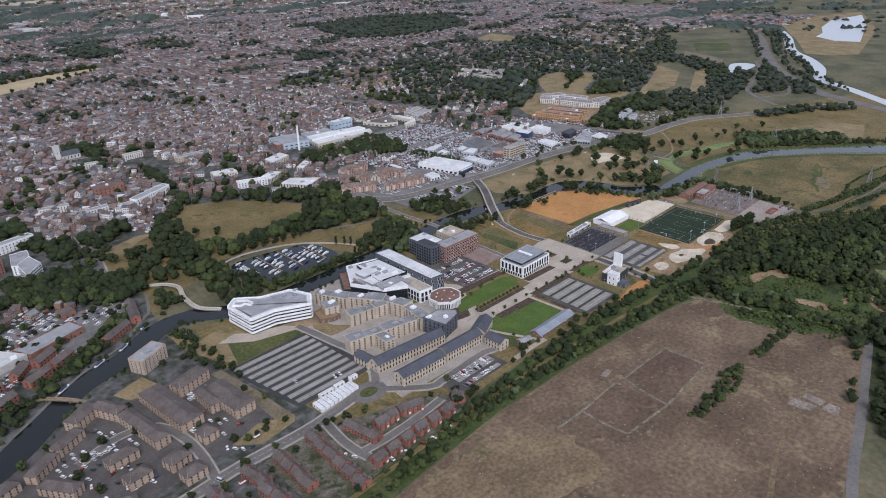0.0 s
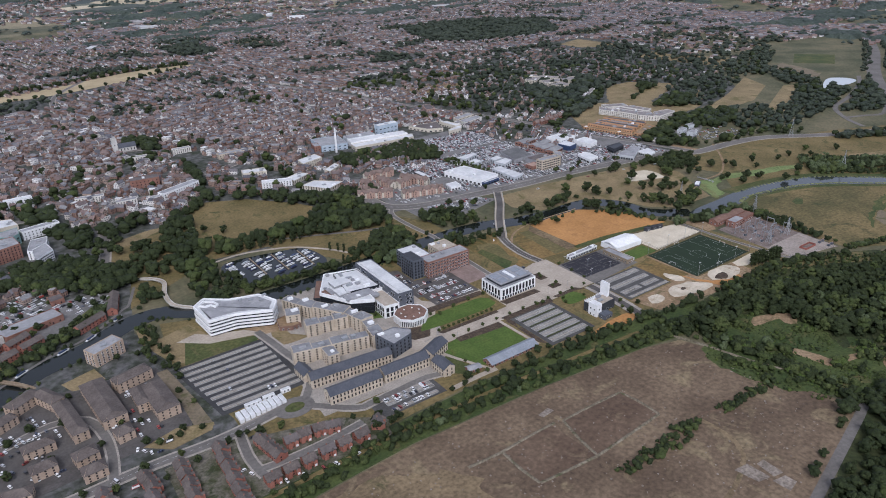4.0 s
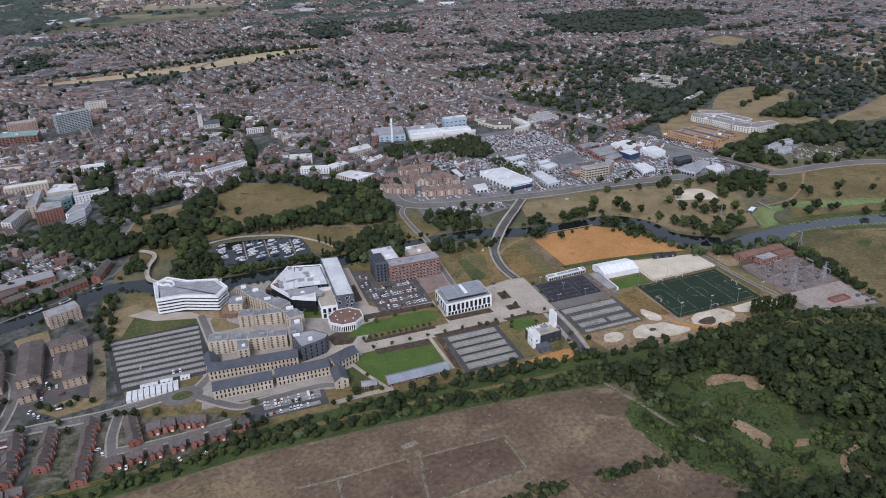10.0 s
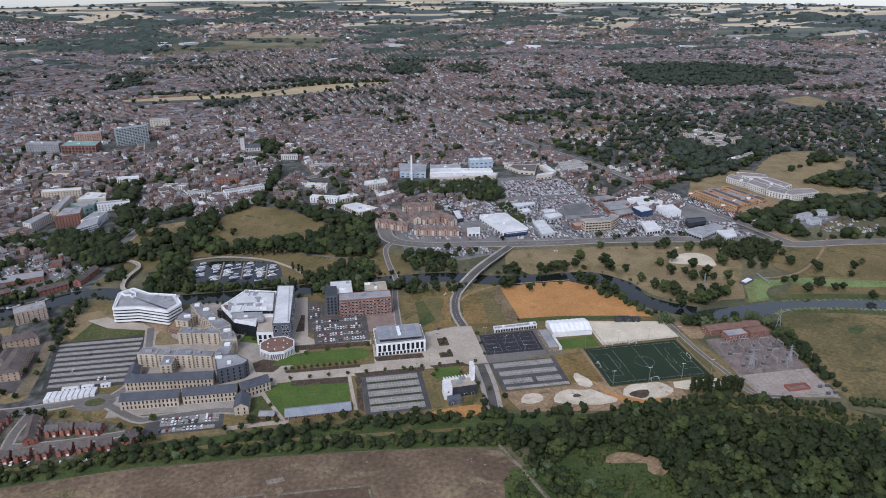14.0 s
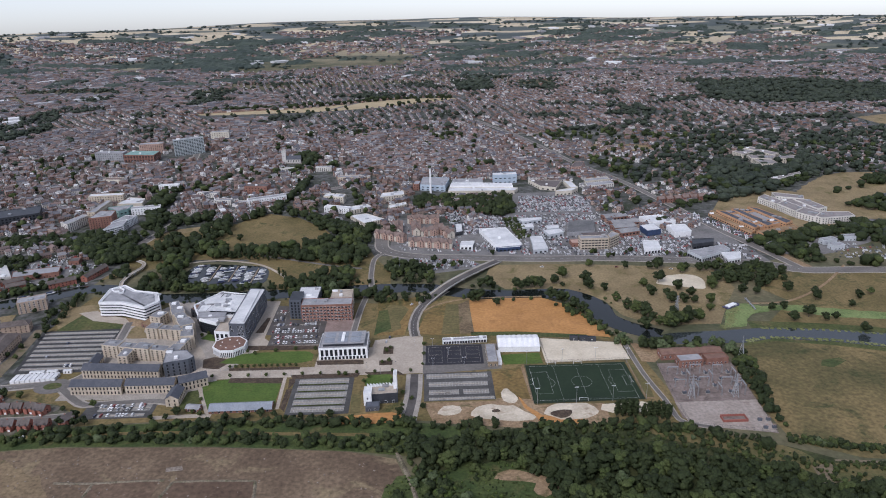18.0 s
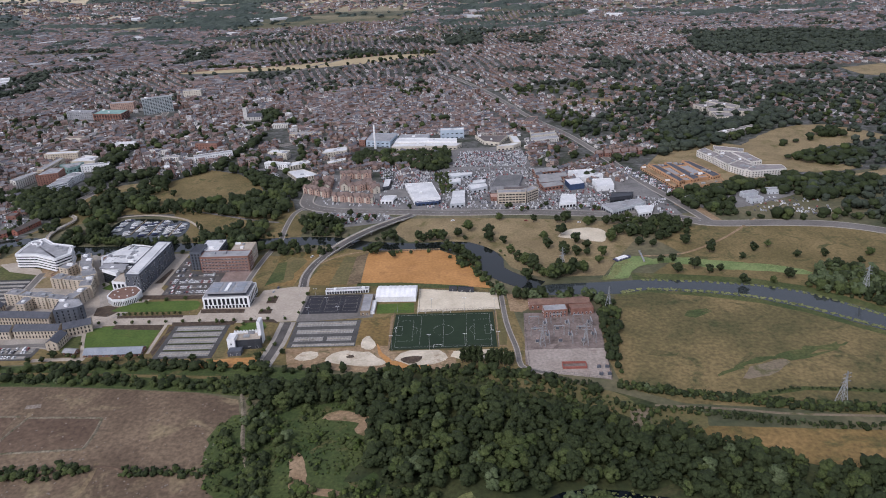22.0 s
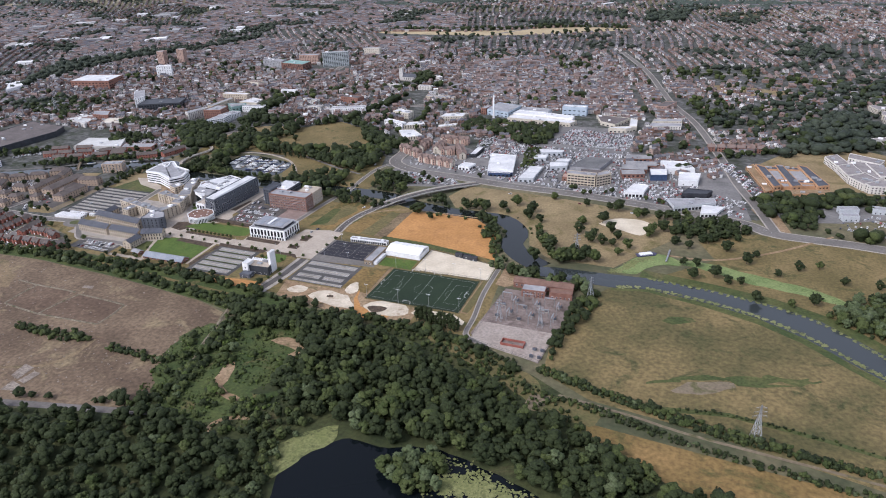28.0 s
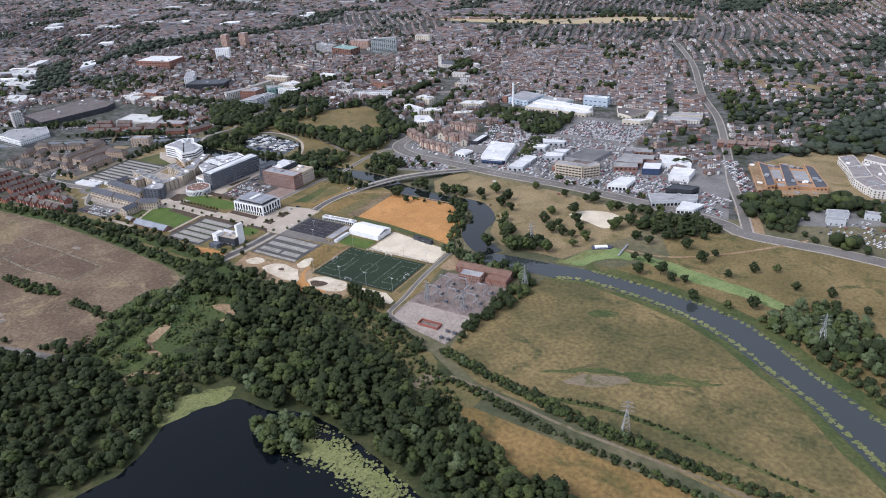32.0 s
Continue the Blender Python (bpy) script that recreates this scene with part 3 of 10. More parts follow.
patch("ground_pasture_east", "966.8,449.9 1014.6,497.8 995.5,536 1038.6,574.3 1129.5,579.1 1340.1,516.9 1627.3,402 1818.7,191.4 1531.5,143.6 1273.1,229.7 1186.9,315.9 1110.4,387.7 1033.8,430.7", 0.08, M_DRYG, "straw coloured rough pasture beyond the river", rag=5)
patch("ground_park_east", "696.9,627 780.1,622.2 856.7,614.5 966.8,595.4 971.6,536 942.9,493 918.9,449.9 851.9,448 823.2,473.8 813.6,512.1 780.1,547.5 708.3,550.4 687.3,583.9", 0.08, M_DRY, "dry parkland with single trees", rag=3)
patch("ground_dirt_park", "885.4,555.2 899.8,574.3 933.3,579.1 942.9,560 933.3,536 909.4,545.6", 0.14, M_SAND, "pale worn ground in the park", soft=True, rag=4)
patch("ground_park_west", "215.4,612.6 250.8,765.8 335,823.2 371.4,866.3 421.2,842.3 469,784.9 488.2,746.6 536,708.3 550.4,660.5 574.3,612.6 574.3,536 459.5,536 440.3,574.3 382.9,670.1 315.9,674.8", 0.08, M_DRYG, "half dry grass of the town park", rag=3)
patch("ground_bank_lawn", "220,734 228,771 262,782 303,803 285,755 238,718", 0.178, M_DRYG, "dry grass above the river path", soft=True, rag=3)
patch("ground_park_lawn", "314,756.2 330.2,813.6 369.5,861.5 421.2,830.9 467.1,780.1 474.8,746.6 421.2,713.1 354.2,727.5", 0.13, M_DRYG, "dry open lawn in the town park", soft=True)

# ---- water ----
ribbon("water_river_west", "-57.4,434.6 20,470 65.6,500 97.5,528 115.2,541 131.7,549 165.9,559 193.8,577 212,585 240,584 287.2,557.1 363.7,552.3 449.9,556.1 536,562.8 612.6,560.9 654.8,545 684.7,539 719.7,533.5 750,536 776.1,533 797,513 805,493 805,472 822,448 850,428", 25, 0.215, M_WATER, "dark slow river between banks", "water")
patch("water_river_east", "842.3,426.9 863.4,430.7 914,434 960,438 1015,430 1066,419 1105,402 1134,376 1156,354 1196,321 1258,263 1354,156 1412,70 1383,50 1326,126 1240,218 1184,281 1153,316 1127,338 1092,368 1053,391 1011,404 957,414 927,408 848,408.7", 0.2, M_WATERE, "dark river with lily edges in the meadow", "water", rag=2)
patch("water_marina", "316,600 317,640 327,655 351,655 385,648 413,640 422,612 417,586 376,575 335,578", 0.22, M_WATER, "dark marina basin", "water", soft=True)
patch("water_lake", "727.5,-105.3 765.8,9.6 773.4,47.9 761,88.1 778.2,126.4 813.6,132.1 853.8,141.7 895,134 947.6,116.8 966.8,100.5 985.9,38.3 966.8,-57.4 880.6,-143.6", 0.24, M_LAKE, "nearly black lake in the wood", "water", soft=True, rag=4)
patch("water_channel", "970,481 1006,488 1052,475 1087,465 1124,450 1126,436 1087,448 1046,455 1008,471", 0.22, M_WEED, "bright green duckweed on the side channel", "water", soft=True, rag=3)
patch("water_pool", "921,442 930,462 938,480 958,494 976,487 982,474 962,470 950,456 943,442", 0.225, M_WEED, "green weeded pool below the weir", "water", soft=True, rag=2)
patch("water_reservoir", "2292,668 2345,735 2430,745 2551,798 2747,822 2950,790 2700,700 2500,650 2311,610", 0.45, M_SKYWATER, "far reservoir with a painted pale sky sheen", "water", rag=12)
patch("water_pond", "1681,706 1766,741 1802,722 1791,689 1706,679 1654,677", 0.35, M_SKYWATER, "pond with a painted pale sky sheen beside the far junction", "water", soft=True)
patch("ground_reservoir_bank", "2580,939 2845,901 3050,820 2600,640 2100,549 2042,591 2032,655 2267,768", 0.2, M_DRY, "straw coloured land round the reservoir", rag=10)
for _o, _mat, _lab in (("1896,898 2017,968 2083,889 1958,824", M_GREENC, "green far field between hedges"), ("1804,896 1880,917 1829,788 1749,761", M_MEADOWBARE, "bare brown far field"), ("1705,1095 1802,1161 1847,1045 1763,998", M_DRY, "straw coloured far field"), ("1325,744 1480,800 1650,874 1600,790 1457,728 1343,720", M_DRY, "dry parkland between trees"), ("1416,675 1629,766 1658,754 1421,637", M_DRY, "dry grass strip between trees"), ("1237,429 1347,376 1374,325 1286,298 1192,398", M_DRY, "dry meadow beside the far road")):
    patch("ground_far_patch", _o, 0.25, _mat, _lab, rag=5)
ribbon("water_river_far", "2521,968 2512,934 2294,804 2062,702 1953,620 1848,559 1717,510 1657,439 1600,375 1500,270 1420,190", 26, 0.3, M_SKYWATER, "far river with a painted pale sky sheen", "water")
patch("lily_pads_north", "735,96 768,140 777,130 766,94 758,82 748,86", 0.32, M_LILY, "yellow green lily pads along the lake shore", "water", soft=True, rag=5)

# ---- roads ----
_laid = iter(range(200))


def street(name, line, width, label, pave=2.5, mat=None):
    up = 0.004 * next(_laid)
    ribbon(name, line, width, 0.34 + up, mat or M_ROAD, label)
    if pave:
        ribbon("pavement_" + name, line, width + 2 * pave, 0.245 + up, M_KERB, "grey pavement beside a road", "pavement")


street("road_ring", "521.7,825.1 552.3,752.4 560.9,691.1 603,664.3 670.1,654.7 756.2,643.2 844.3,638.5 922.8,627 992.6,614.5 1043.4,601.1 1074,582 1160,576 1229,560 1313,507 1377,475 1437,448 1500,392", 16, "grey main road beside the park", 2)
street("road_north", "1074,582 1052.9,660.5 1030.9,732.3 1005.1,842.3 962,1005.1 914.1,1129.5 885.4,1225.2 831.8,1410 746.6,1627.3", 9, "long straight road into the town", 1.8)
street("road_bridge_approach", "605,441 603,471.9 612.6,513.1 639.4,552.3", 6.5, "asphalt road curving up to the bridge", 2.2, M_ASPH)
street("road_west_lane", "541,448 544,503 548,540 552,567 549,611 550.4,660.5 564.8,684.4", 4.6, "narrow grey lane through the park", 1.2)
street("road_motorway", "2697,1448 2636,1227 2498,1043 2415,968 2201,847 1917,711 1757,620 1657,541 1577,465 1529,374 1490,290", 30, "far dual carriageway", 0)
street("road_slip", "1417,492 1453,542 1518,594 1620,620 1755,665 1847,712", 9, "slip road of the far junction", 0)
street("road_slip_inner", "1453,542 1493,527 1533,513 1620,548 1685,583", 8, "looping slip road of the far junction", 0)
street("road_estate", "57.4,361.8 123.5,364.7 165.6,366.6 216.3,364.7 248.9,367.6 271.8,371.4", 8, "grey estate road", 2)
street("road_estate_south", "232.5,363 228.5,335 229.2,317.3 230.5,309", 6, "estate cul de sac", 1.5)
street("road_estate_east", "229.2,316.5 252.5,314.8 282.3,315.3 312,318.5", 5.5, "estate cul de sac with drives", 1.5)
street("road_estate_north", "145.5,366.6 150.3,392.5 151.2,421.2 143.6,449.9 119.7,459.5 86.1,449.9", 6, "estate access road", 1.5)
street("road_campus_west", "287.2,367.6 308.2,402 304.4,449.9 298.7,493", 6.5, "campus access road", 2)
street("road_campus_south", "287.2,363.7 315.9,336.9 330.2,335 382.9,336.9 402,330.2", 6, "campus access road beside the car park", 2)
street("road_avenue", "599.2,292 604,330.2 605,367.6", 7, "asphalt street beside the car park", 4, M_ASPH)
street("road_east", "809.8,413.5 811.7,357 817.5,312.1 819.4,285.3 828.9,277.6 842.3,272.8", 3.4, "new asphalt road beside the substation", 0.9, M_ROAD)
patch("ground_verge_tan", "815,418 832,402 846,394 828,376 816,378", 0.22, M_DIRT, "bare tan ground beside the substation road", rag=2)

# ---- the campus: ground covers ----
M_OLIVE = surf("olive_grass", (0.1, 0.092, 0.036), (0.16, 0.125, 0.055), 0.03, 0.35, 0.3, c=(0.075, 0.085, 0.03), blot=0.05, much=0.56)
M_REDPAVE = surf("red_block_paving", (0.2, 0.145, 0.125), (0.27, 0.2, 0.175), 0.1, 0.6, 0.2)
patch("ground_campus", "234.5,298.7 402,306.3 497.8,300.6 612.6,294.8 689.2,287.2 823.2,279.5 830.9,287.2 819.4,382.9 809.8,421.2 765.8,497.8 670.1,536 612.6,536 564.8,521.7 459.5,538 344.6,543.7 287.2,541.8 229.7,564.8 218.2,478.6 235.5,382.9", 0.1, M_DRYG, "rough dry grass of the campus edges")
patch("pavement_boulevard", "405.9,369.5 612.6,369.5 612.6,440.3 595.4,442.2 564.8,435.5 562.8,421.2 512.1,421.2 511.2,386.7 426,384.8 409.7,381", 0.22, M_PAVE, "pale paved boulevard and square", "pavement")
patch("pavement_campus_west", "315.9,366.6 405.9,369.5 411.6,382.9 402,413.5 382.9,449.9 363.7,497.8 340.8,532.2 335,507.3 356.1,478.6 379.1,435.5 384.8,402 375.2,373.3 317.8,373.3", 0.2, M_PAVE, "pale paved path between the halls", "pavement")
patch("pavement_hub", "400.1,382.9 426,384.8 449.9,421.2 461.4,426.9 511.2,421.2 512.1,432.7 459.5,438.4 449.9,449.9 451.8,536 438.4,536 440.3,435.5 406.8,406.8", 0.21, M_PAVE, "pale paving round the hub", "pavement")
patch("pavement_square_dark", "405.9,390.5 421.2,387.7 432.7,403.9 411.6,411.6 402,406.8", 0.26, M_BED, "dark block paving by the octagonal pavilion", "pavement")
patch("ground_terrace", "232.6,519.8 250.8,524.6 261.3,515 290,503.5 304.4,486.3 256.5,499.7", 0.3, M_PAVE, "pale concrete terrace", "pavement")
patch("ground_dirt_terrace", "291,505.4 323.5,497.8 315.9,482.4 302.5,484.4", 0.3, M_DIRT, "bare building ground beside the striped block", rag=2)
patch("lawn_south", "413,364 438,370 485.5,364 486,326 455,327 437,320 428,323", 0.26, M_LAWN, "bright green mown lawn", "lawn")
patch("ground_bed_south", "437,363 485.5,359 485.5,369 437,371", 0.28, M_BED, "brown planting bed along the lawn", "planting bed")
patch("lawn_north", "421,402 428,397.5 498,395.5 507,404 502,416 470,417.5 437,415", 0.28, M_LAWN, "bright green mown lawn", "lawn", soft=True)
patch("pavement_halls", "292,342 420,340 426,372 440,400 449,421 452,536 381,541 336,541 322,522 304,500 299,440", 0.16, M_KERB, "pale grey concrete paving between the halls and the hub", "pavement")
patch("ground_bed_hub", "436,432 510,428.5 510,420.5 440,422.5", 0.3, M_BED, "long brown planting bed above the lawn", "planting bed")
patch("ground_bed_parking", "440,459 445.5,494 449,494 448.5,459", 0.3, M_BED, "brown planting bed beside the full car park", "planting bed")
patch("pavement_brick", "511,448 545,448 545,486 538,484 511,484", 0.24, M_REDPAVE, "reddish block paving in front of the brick building", "pavement")
patch("pavement_parking", "436,432 452,430 452,530 436,532", 0.215, M_PAVE, "pale path along the full car park", "pavement")
patch("ground_bed_north", "432.7,383.8 497.8,382.9 497.8,387.7 430.7,388.6", 0.27, M_BED, "dark planting bed beside the boulevard", "planting bed")
patch("lawn_east", "560.9,352.3 584.9,352.3 582.9,368.5 564.8,368.5", 0.26, M_LAWN, "small bright green lawn", "lawn", soft=True)
patch("lawn_sports", "688.2,380 724.6,380 723.7,400.1 687.3,398.2", 0.26, M_LAWN, "green lawn beside the marquee", "lawn")
patch("lawn_brick", "562.8,446.1 564.8,502.5 574.3,505.4 580.1,459.5", 0.26, M_GREENC, "strip of green grass", "lawn")
patch("lawn_hub", "386.7,449.9 405.9,442.2 405.9,457.5 392.5,463.3", 0.27, M_LAWN, "green court lawn beside the hub", "lawn")
patch("ground_yard_res", "405,350 414,353 424,321 416,316 405,326", 0.2, M_GREENC, "rough green plot beside the halls")
patch("ground_dry_west", "304,467 313,493 321,489 322,470 334,457 310,456", 0.24, M_DRY, "dry grass plot between the halls", soft=True)
patch("ground_field_brown", "606,446 612,480 622,503 640,517 652,514 650,441 630,443", 0.2, M_MEADOW2, "brown half-dry field", rag=2)
patch("ground_field_olive", "631,444 638,514 652,514 650,443", 0.225, M_OLIVE, "olive green stripe in the brown field", rag=2)
patch("ground_field_west", "566,446 563,526 604,535 613,529 600,508 595,446", 0.2, M_MEADOW2, "brown and green rough field beside the approach road", rag=3)
patch("ground_field_west_green", "570,452 568,500 590,515 592,480 586,455", 0.225, M_OLIVE, "greener patch in the rough field", soft=True, rag=9)
patch("ground_field_stripe", "651,443 652,514 663.5,523 664.5,444", 0.26, M_DRYW, "dark ploughed stripe beside the orange field", rag=2)
patch("ground_field_orange", "661.4,447 664.3,522.6 703.6,525.5 746.6,524.6 779.2,497.8 800.2,426.9 777.3,432.7 708.3,444.1", 0.24, M_ORANGE, "orange sandy bare field", rag=2)
patch("ground_field_green", "661.4,440.3 777.3,426.9 777.3,433.6 708.3,445.1 661.4,447", 0.26, M_GREENC, "green strip along the orange field")
patch("ground_sand", "727.5,429.8 806,415.4 806.9,382.9 727.5,381", 0.24, M_SAND, "pale sand surface of the works area", rag=1)
patch("ground_dirt_east", "802.1,315.9 809.8,315.9 809.8,421.2 806,417.3 806.9,382.9 802.1,379.1", 0.2, M_DIRT, "bare brown verge beside the road", rag=1)
patch("ground_sports_hard", "612.6,421.2 685.4,421.2 685.4,373.3 612.6,367.6", 0.22, M_ROAD, "grey hard standing round the courts", "pavement")
patch("ground_dirt_dunes", "612.6,320.7 673.9,319.7 706.4,379.1 706.4,312.1 765.8,312.1 765.8,283.3 689.2,281.4 622.2,291", 0.2, M_DIRT, "bare dirt mounds beside the pitch", rag=2)
M_DUNE = surf("dune_sand", (0.42, 0.36, 0.27), (0.6, 0.53, 0.42), 0.06, 0.5, 0.15, c=(0.26, 0.185, 0.12), blot=0.05, much=0.575)
patch("ground_dune_pale", "652,299 657,312 670,315 689,311 698,302 704,296 694,290 676,291", 0.34, M_DUNE, "pale sand mound", soft=True, rag=4)
patch("ground_dune_orange", "694,324 701,311 708,302 714,294 744,289 732,281 719,282 707,289", 0.3, M_ORANGE, "orange earth track between the sand mounds", soft=True, rag=4)
patch("ground_dune_pale_2", "714,296 714,303 723,312 749,312 758,300 751,292 731,289", 0.36, M_DUNE, "pale sand mound with a dark pool", soft=True, rag=3)
patch("ground_dune_pale_3", "630,314 644,313 643,305 636,300 624,304", 0.34, M_DUNE, "pale sand mound", soft=True, rag=3)
patch("ground_dune_pale_4", "681,320 681,334 687,339 694,321 691,314", 0.34, M_DUNE, "pale sand mound", soft=True, rag=3)
patch("ground_dune_pool", "717,297 721,302 736,303 733,295 725,292", 0.42, M_BED, "dark wet hollow in the sand", soft=True, rag=2)
patch("ground_dune_pool", "670,306 675,308 677,304 671,303", 0.42, M_BED, "dark wet hollow in the sand", soft=True, rag=1)
patch("ground_dune_verge", "803,318 810,318 814,404 808,416 803,380", 0.23, M_OLIVE, "brown and olive verge beside the pitch", rag=2)
patch("ground_orange_mound", "532.2,294.8 550.4,304.4 585.8,307.3 595.4,298.7 574.3,292.9", 0.6, M_ORANGE, "orange earth mound", soft=True, rag=2)
patch("ground_pale_strip", "763,310 798,312 812,303 812,297 769,297 760,302", 0.25, M_SAND, "pale dusty ground behind the poplars")


ribbon("path_lawn_east", "487,376 488,348 489.5,318", 3, 0.3, M_PAVE, "pale paved path between the lawn and the car park", "path")
ribbon("path_lawn_west", "408,368 419,343 432,314", 3, 0.3, M_PAVE, "pale paved path beside the lawn", "path")
ribbon("path_shed", "388,311 416,312 436,311.5", 5, 0.3, M_PAVE, "pale paved path behind the halls", "path")
for _o in ("491,373 555,373 553,366 494,366", "491,366 493,350 498,360 496,366", "492,349 496.5,349 496.5,314 491.5,320", "511,398 513,390 557,389 556,397", "559,374 590,375 597,366 588,369 563,369"):
    patch("ground_bed_campus", _o, 0.29, M_BED, "dark brown bark planting bed", "planting bed", rag=1)
patch("ground_green_strip", "551,338 559,338 560,312 552,309", 0.2, M_OLIVE, "rough olive grass strip beside the car park", rag=1)
patch("ground_dirt_pitch", "676,369 703,374 703,322 669,324 674,351", 0.235, M_MEADOW2, "rough brown earth beside the pitch", rag=3)
for _i in range(4):
    _t = tagged(new("hedge"), "low clipped hedge between the car park bays", "hedge", "car park hedges")
    part("foliage", Geo().box(503, 321.4 + 11.1 * _i, 0.2, 544, 322.1 + 11.1 * _i, 0.9), M_LEAF2, _t)
M_LINES = surf("worn_line_paint", (0.35, 0.36, 0.35), (0.5, 0.5, 0.49), 0.2, 0.8, 0.15)
M_BAY = surf("pale_bay_paving", (0.2, 0.19, 0.172), (0.28, 0.268, 0.245), 0.06, 0.5, 0.22, c=(0.14, 0.13, 0.115), blot=0.08, much=0.58)
M_LOTPALE = surf("pale_new_tarmac", (0.06, 0.058, 0.056), (0.09, 0.087, 0.083), 0.05, 0.5, 0.22)
M_LOT = surf("new_tarmac", (0.04, 0.04, 0.041), (0.062, 0.061, 0.06), 0.05, 0.5, 0.2)


def stripes(name, x0, y0, x1, y1, bands, turn=0.0, label="", outline=None, bay=None):
    """A car park: dark asphalt with raised pale bays in rows along x."""
    lot = tagged(new(name), label, "car park", "", "structure")
    g = Geo().prism(outline or [(x0, y0), (x1, y0), (x1, y1), (x0, y1)], -0.3, 0.28)
    part("asphalt", g, M_ASPH if bay else M_LOT if outline else M_LOTPALE, lot)
    for a, b, c, d in bands:
        row = part("bay_row", Geo().box(c, a, 0.2, d, b, 0.33), bay or M_BAY, lot)
        lines = Geo()
        k = int((d - c) / 2.6)
        for i in range(k + 1):
            xx = c + (d - c) * i / k
            lines.box(xx - 0.07, a + 0.2, 0.32, xx + 0.07, b - 0.2, 0.345)
        part("bay_lines", lines, M_LINES, row)
        mid = (a + b) / 2
        part("kerb_strip", Geo().box(c, mid - 0.3, 0.3, d, mid + 0.3, 0.42), M_PAVE, row)
    return lot


stripes("car_park_west", 0, 0, 0, 0, [(395.5 + 9.15 * i, 400.8 + 9.15 * i, 232.5 - i * 1.5, 297.5 - i * 0.3) for i in range(9)], 0, "large grey car park with rows of pale bays", pts("229.7,390.5 304.4,390.5 298.7,478.6 216.3,476.7"))
stripes("car_park_middle", 497, 308.5, 550.5, 372.5, [(312 + 11.1 * i, 319.9 + 11.1 * i, 501.5, 546) for i in range(5)], 0, "new grey car park with empty bays")
stripes("car_park_east", 613.5, 322.5, 675, 368.5, [(323.5, 327.8, 618, 674), (332, 339.5, 618, 644), (332, 339.5, 648, 670), (345, 352.5, 618, 670), (358.5, 366.5, 616, 671)], 0, "new grey car park with empty bays")
stripes("car_park_south", 325.5, 312, 385, 337, [(314, 318.7, 337, 379), (322.5, 332, 337, 381)], 0, "busy grey car park beside the halls")
stripes("car_park_brick", 0, 0, 0, 0, [(433, 438, 462, 507), (444, 449.5, 461, 508), (456.5, 466.5, 457, 505), (472.5, 477.5, 456, 505), (484, 494, 454, 466), (500, 510, 454, 466)], 0, "full car park in front of the brick building", pts("452,455 452,524 469,520 470,488 511,482 511,430 458,431 458,453"), M_ASPH)

M_METALBLUE = surf("blue_grey_metal_roof", (0.2, 0.22, 0.25), (0.27, 0.29, 0.32), 0.1, 0.8, 0.12, rough=0.6)
# pitch with its lines, fence and goals
pitch = patch("pitch", "706.4,314 801.2,315.9 800.2,378.1 707.4,377.1", 0.3, M_PITCH, "dark green artificial turf pitch with white lines", "pitch")


def pitch_lines():
    g = Geo()

    def bar(xa, ya, xb, yb):
        a, b = Vector((xa, ya)), Vector((xb, yb))
        t = (b - a).normalized() * 0.0
        nrm = Vector((-(b - a).y, (b - a).x)).normalized() * 0.055
        g.prism([tuple(a - nrm), tuple(b - nrm), tuple(b + nrm), tuple(a + nrm)], 0.29, 0.33)

    x0, y0, x1, y1 = 710.5, 318, 796.5, 374.5
    cx, cy = (x0 + x1) / 2, (y0 + y1) / 2
    for q in ((x0, y0, x1, y0), (x1, y0, x1, y1), (x1, y1, x0, y1), (x0, y1, x0, y0), (cx, y0, cx, y1)):
        bar(*q)
    for s in (1, -1):
        e = x0 if s > 0 else x1
        for dx, dy in ((15, 18), (5, 8)):
            bar(e, cy - dy, e + s * dx, cy - dy), bar(e, cy + dy, e + s * dx, cy + dy), bar(e + s * dx, cy - dy, e + s * dx, cy + dy)
        bar(e + s * 22, y0, e + s * 22, y1)
    for cxx, r in ((cx, 9.0), (x0 + 10, 9.0), (x1 - 10, 9.0)):
        for i in range(32):
            a, b = i * math.pi / 16, (i + 1) * math.pi / 16
            p, q = (cxx + r * math.cos(a), cy + r * math.sin(a)), (cxx + r * math.cos(b), cy + r * math.sin(b))
            if cxx == cx or abs(p[0] - (x0 if cxx < cx else x1)) > 15:
                bar(*p, *q)
    return g


part("pitch_marking", pitch_lines(), M_LINES, pitch, "white painted pitch lines")


def fence(name, line, h, gap, label, mat=None, rails=(0.1, 0.5, 0.98)):
    """A mesh fence: posts and thin rails."""
    f = tagged(new(name), label, "fence")
    p = pts(line) if isinstance(line, str) else line
    for (xa, ya), (xb, yb) in zip(p, p[1:]):
        d = math.hypot(xb - xa, yb - ya)
        k = max(1, round(d / gap))
        for i in range(k):
            x, y = xa + (xb - xa) * i / k, ya + (yb - ya) * i / k
            part("post", POST(h), mat or M_DARKCLAD, f, at=pose(x, y, 0.2))
        g = Geo()
        for r in rails:
            g.tube((xa, ya, 0.2 + r * h), (xb, yb, 0.2 + r * h), 0.05, n=4)
        part("rail", g, mat or M_DARKCLAD, f)
    return f


_posts = {}


def POST(h):
    if h not in _posts:
        _posts[h] = Geo().tube((0, 0, 0), (0, 0, h), 0.06, n=5).mesh("post", [M_DARKCLAD])
    return _posts[h]


fence("pitch_fence", "705.5,313 802.1,314.9 801.2,379.1 706.4,378.1 705.5,313", 4.0, 5.0, "tall dark mesh fence round the pitch")
fence("court_fence", "615,383 669.5,383 670,420 616,420 615,383", 3.0, 5.0, "tall dark mesh fence round the courts")
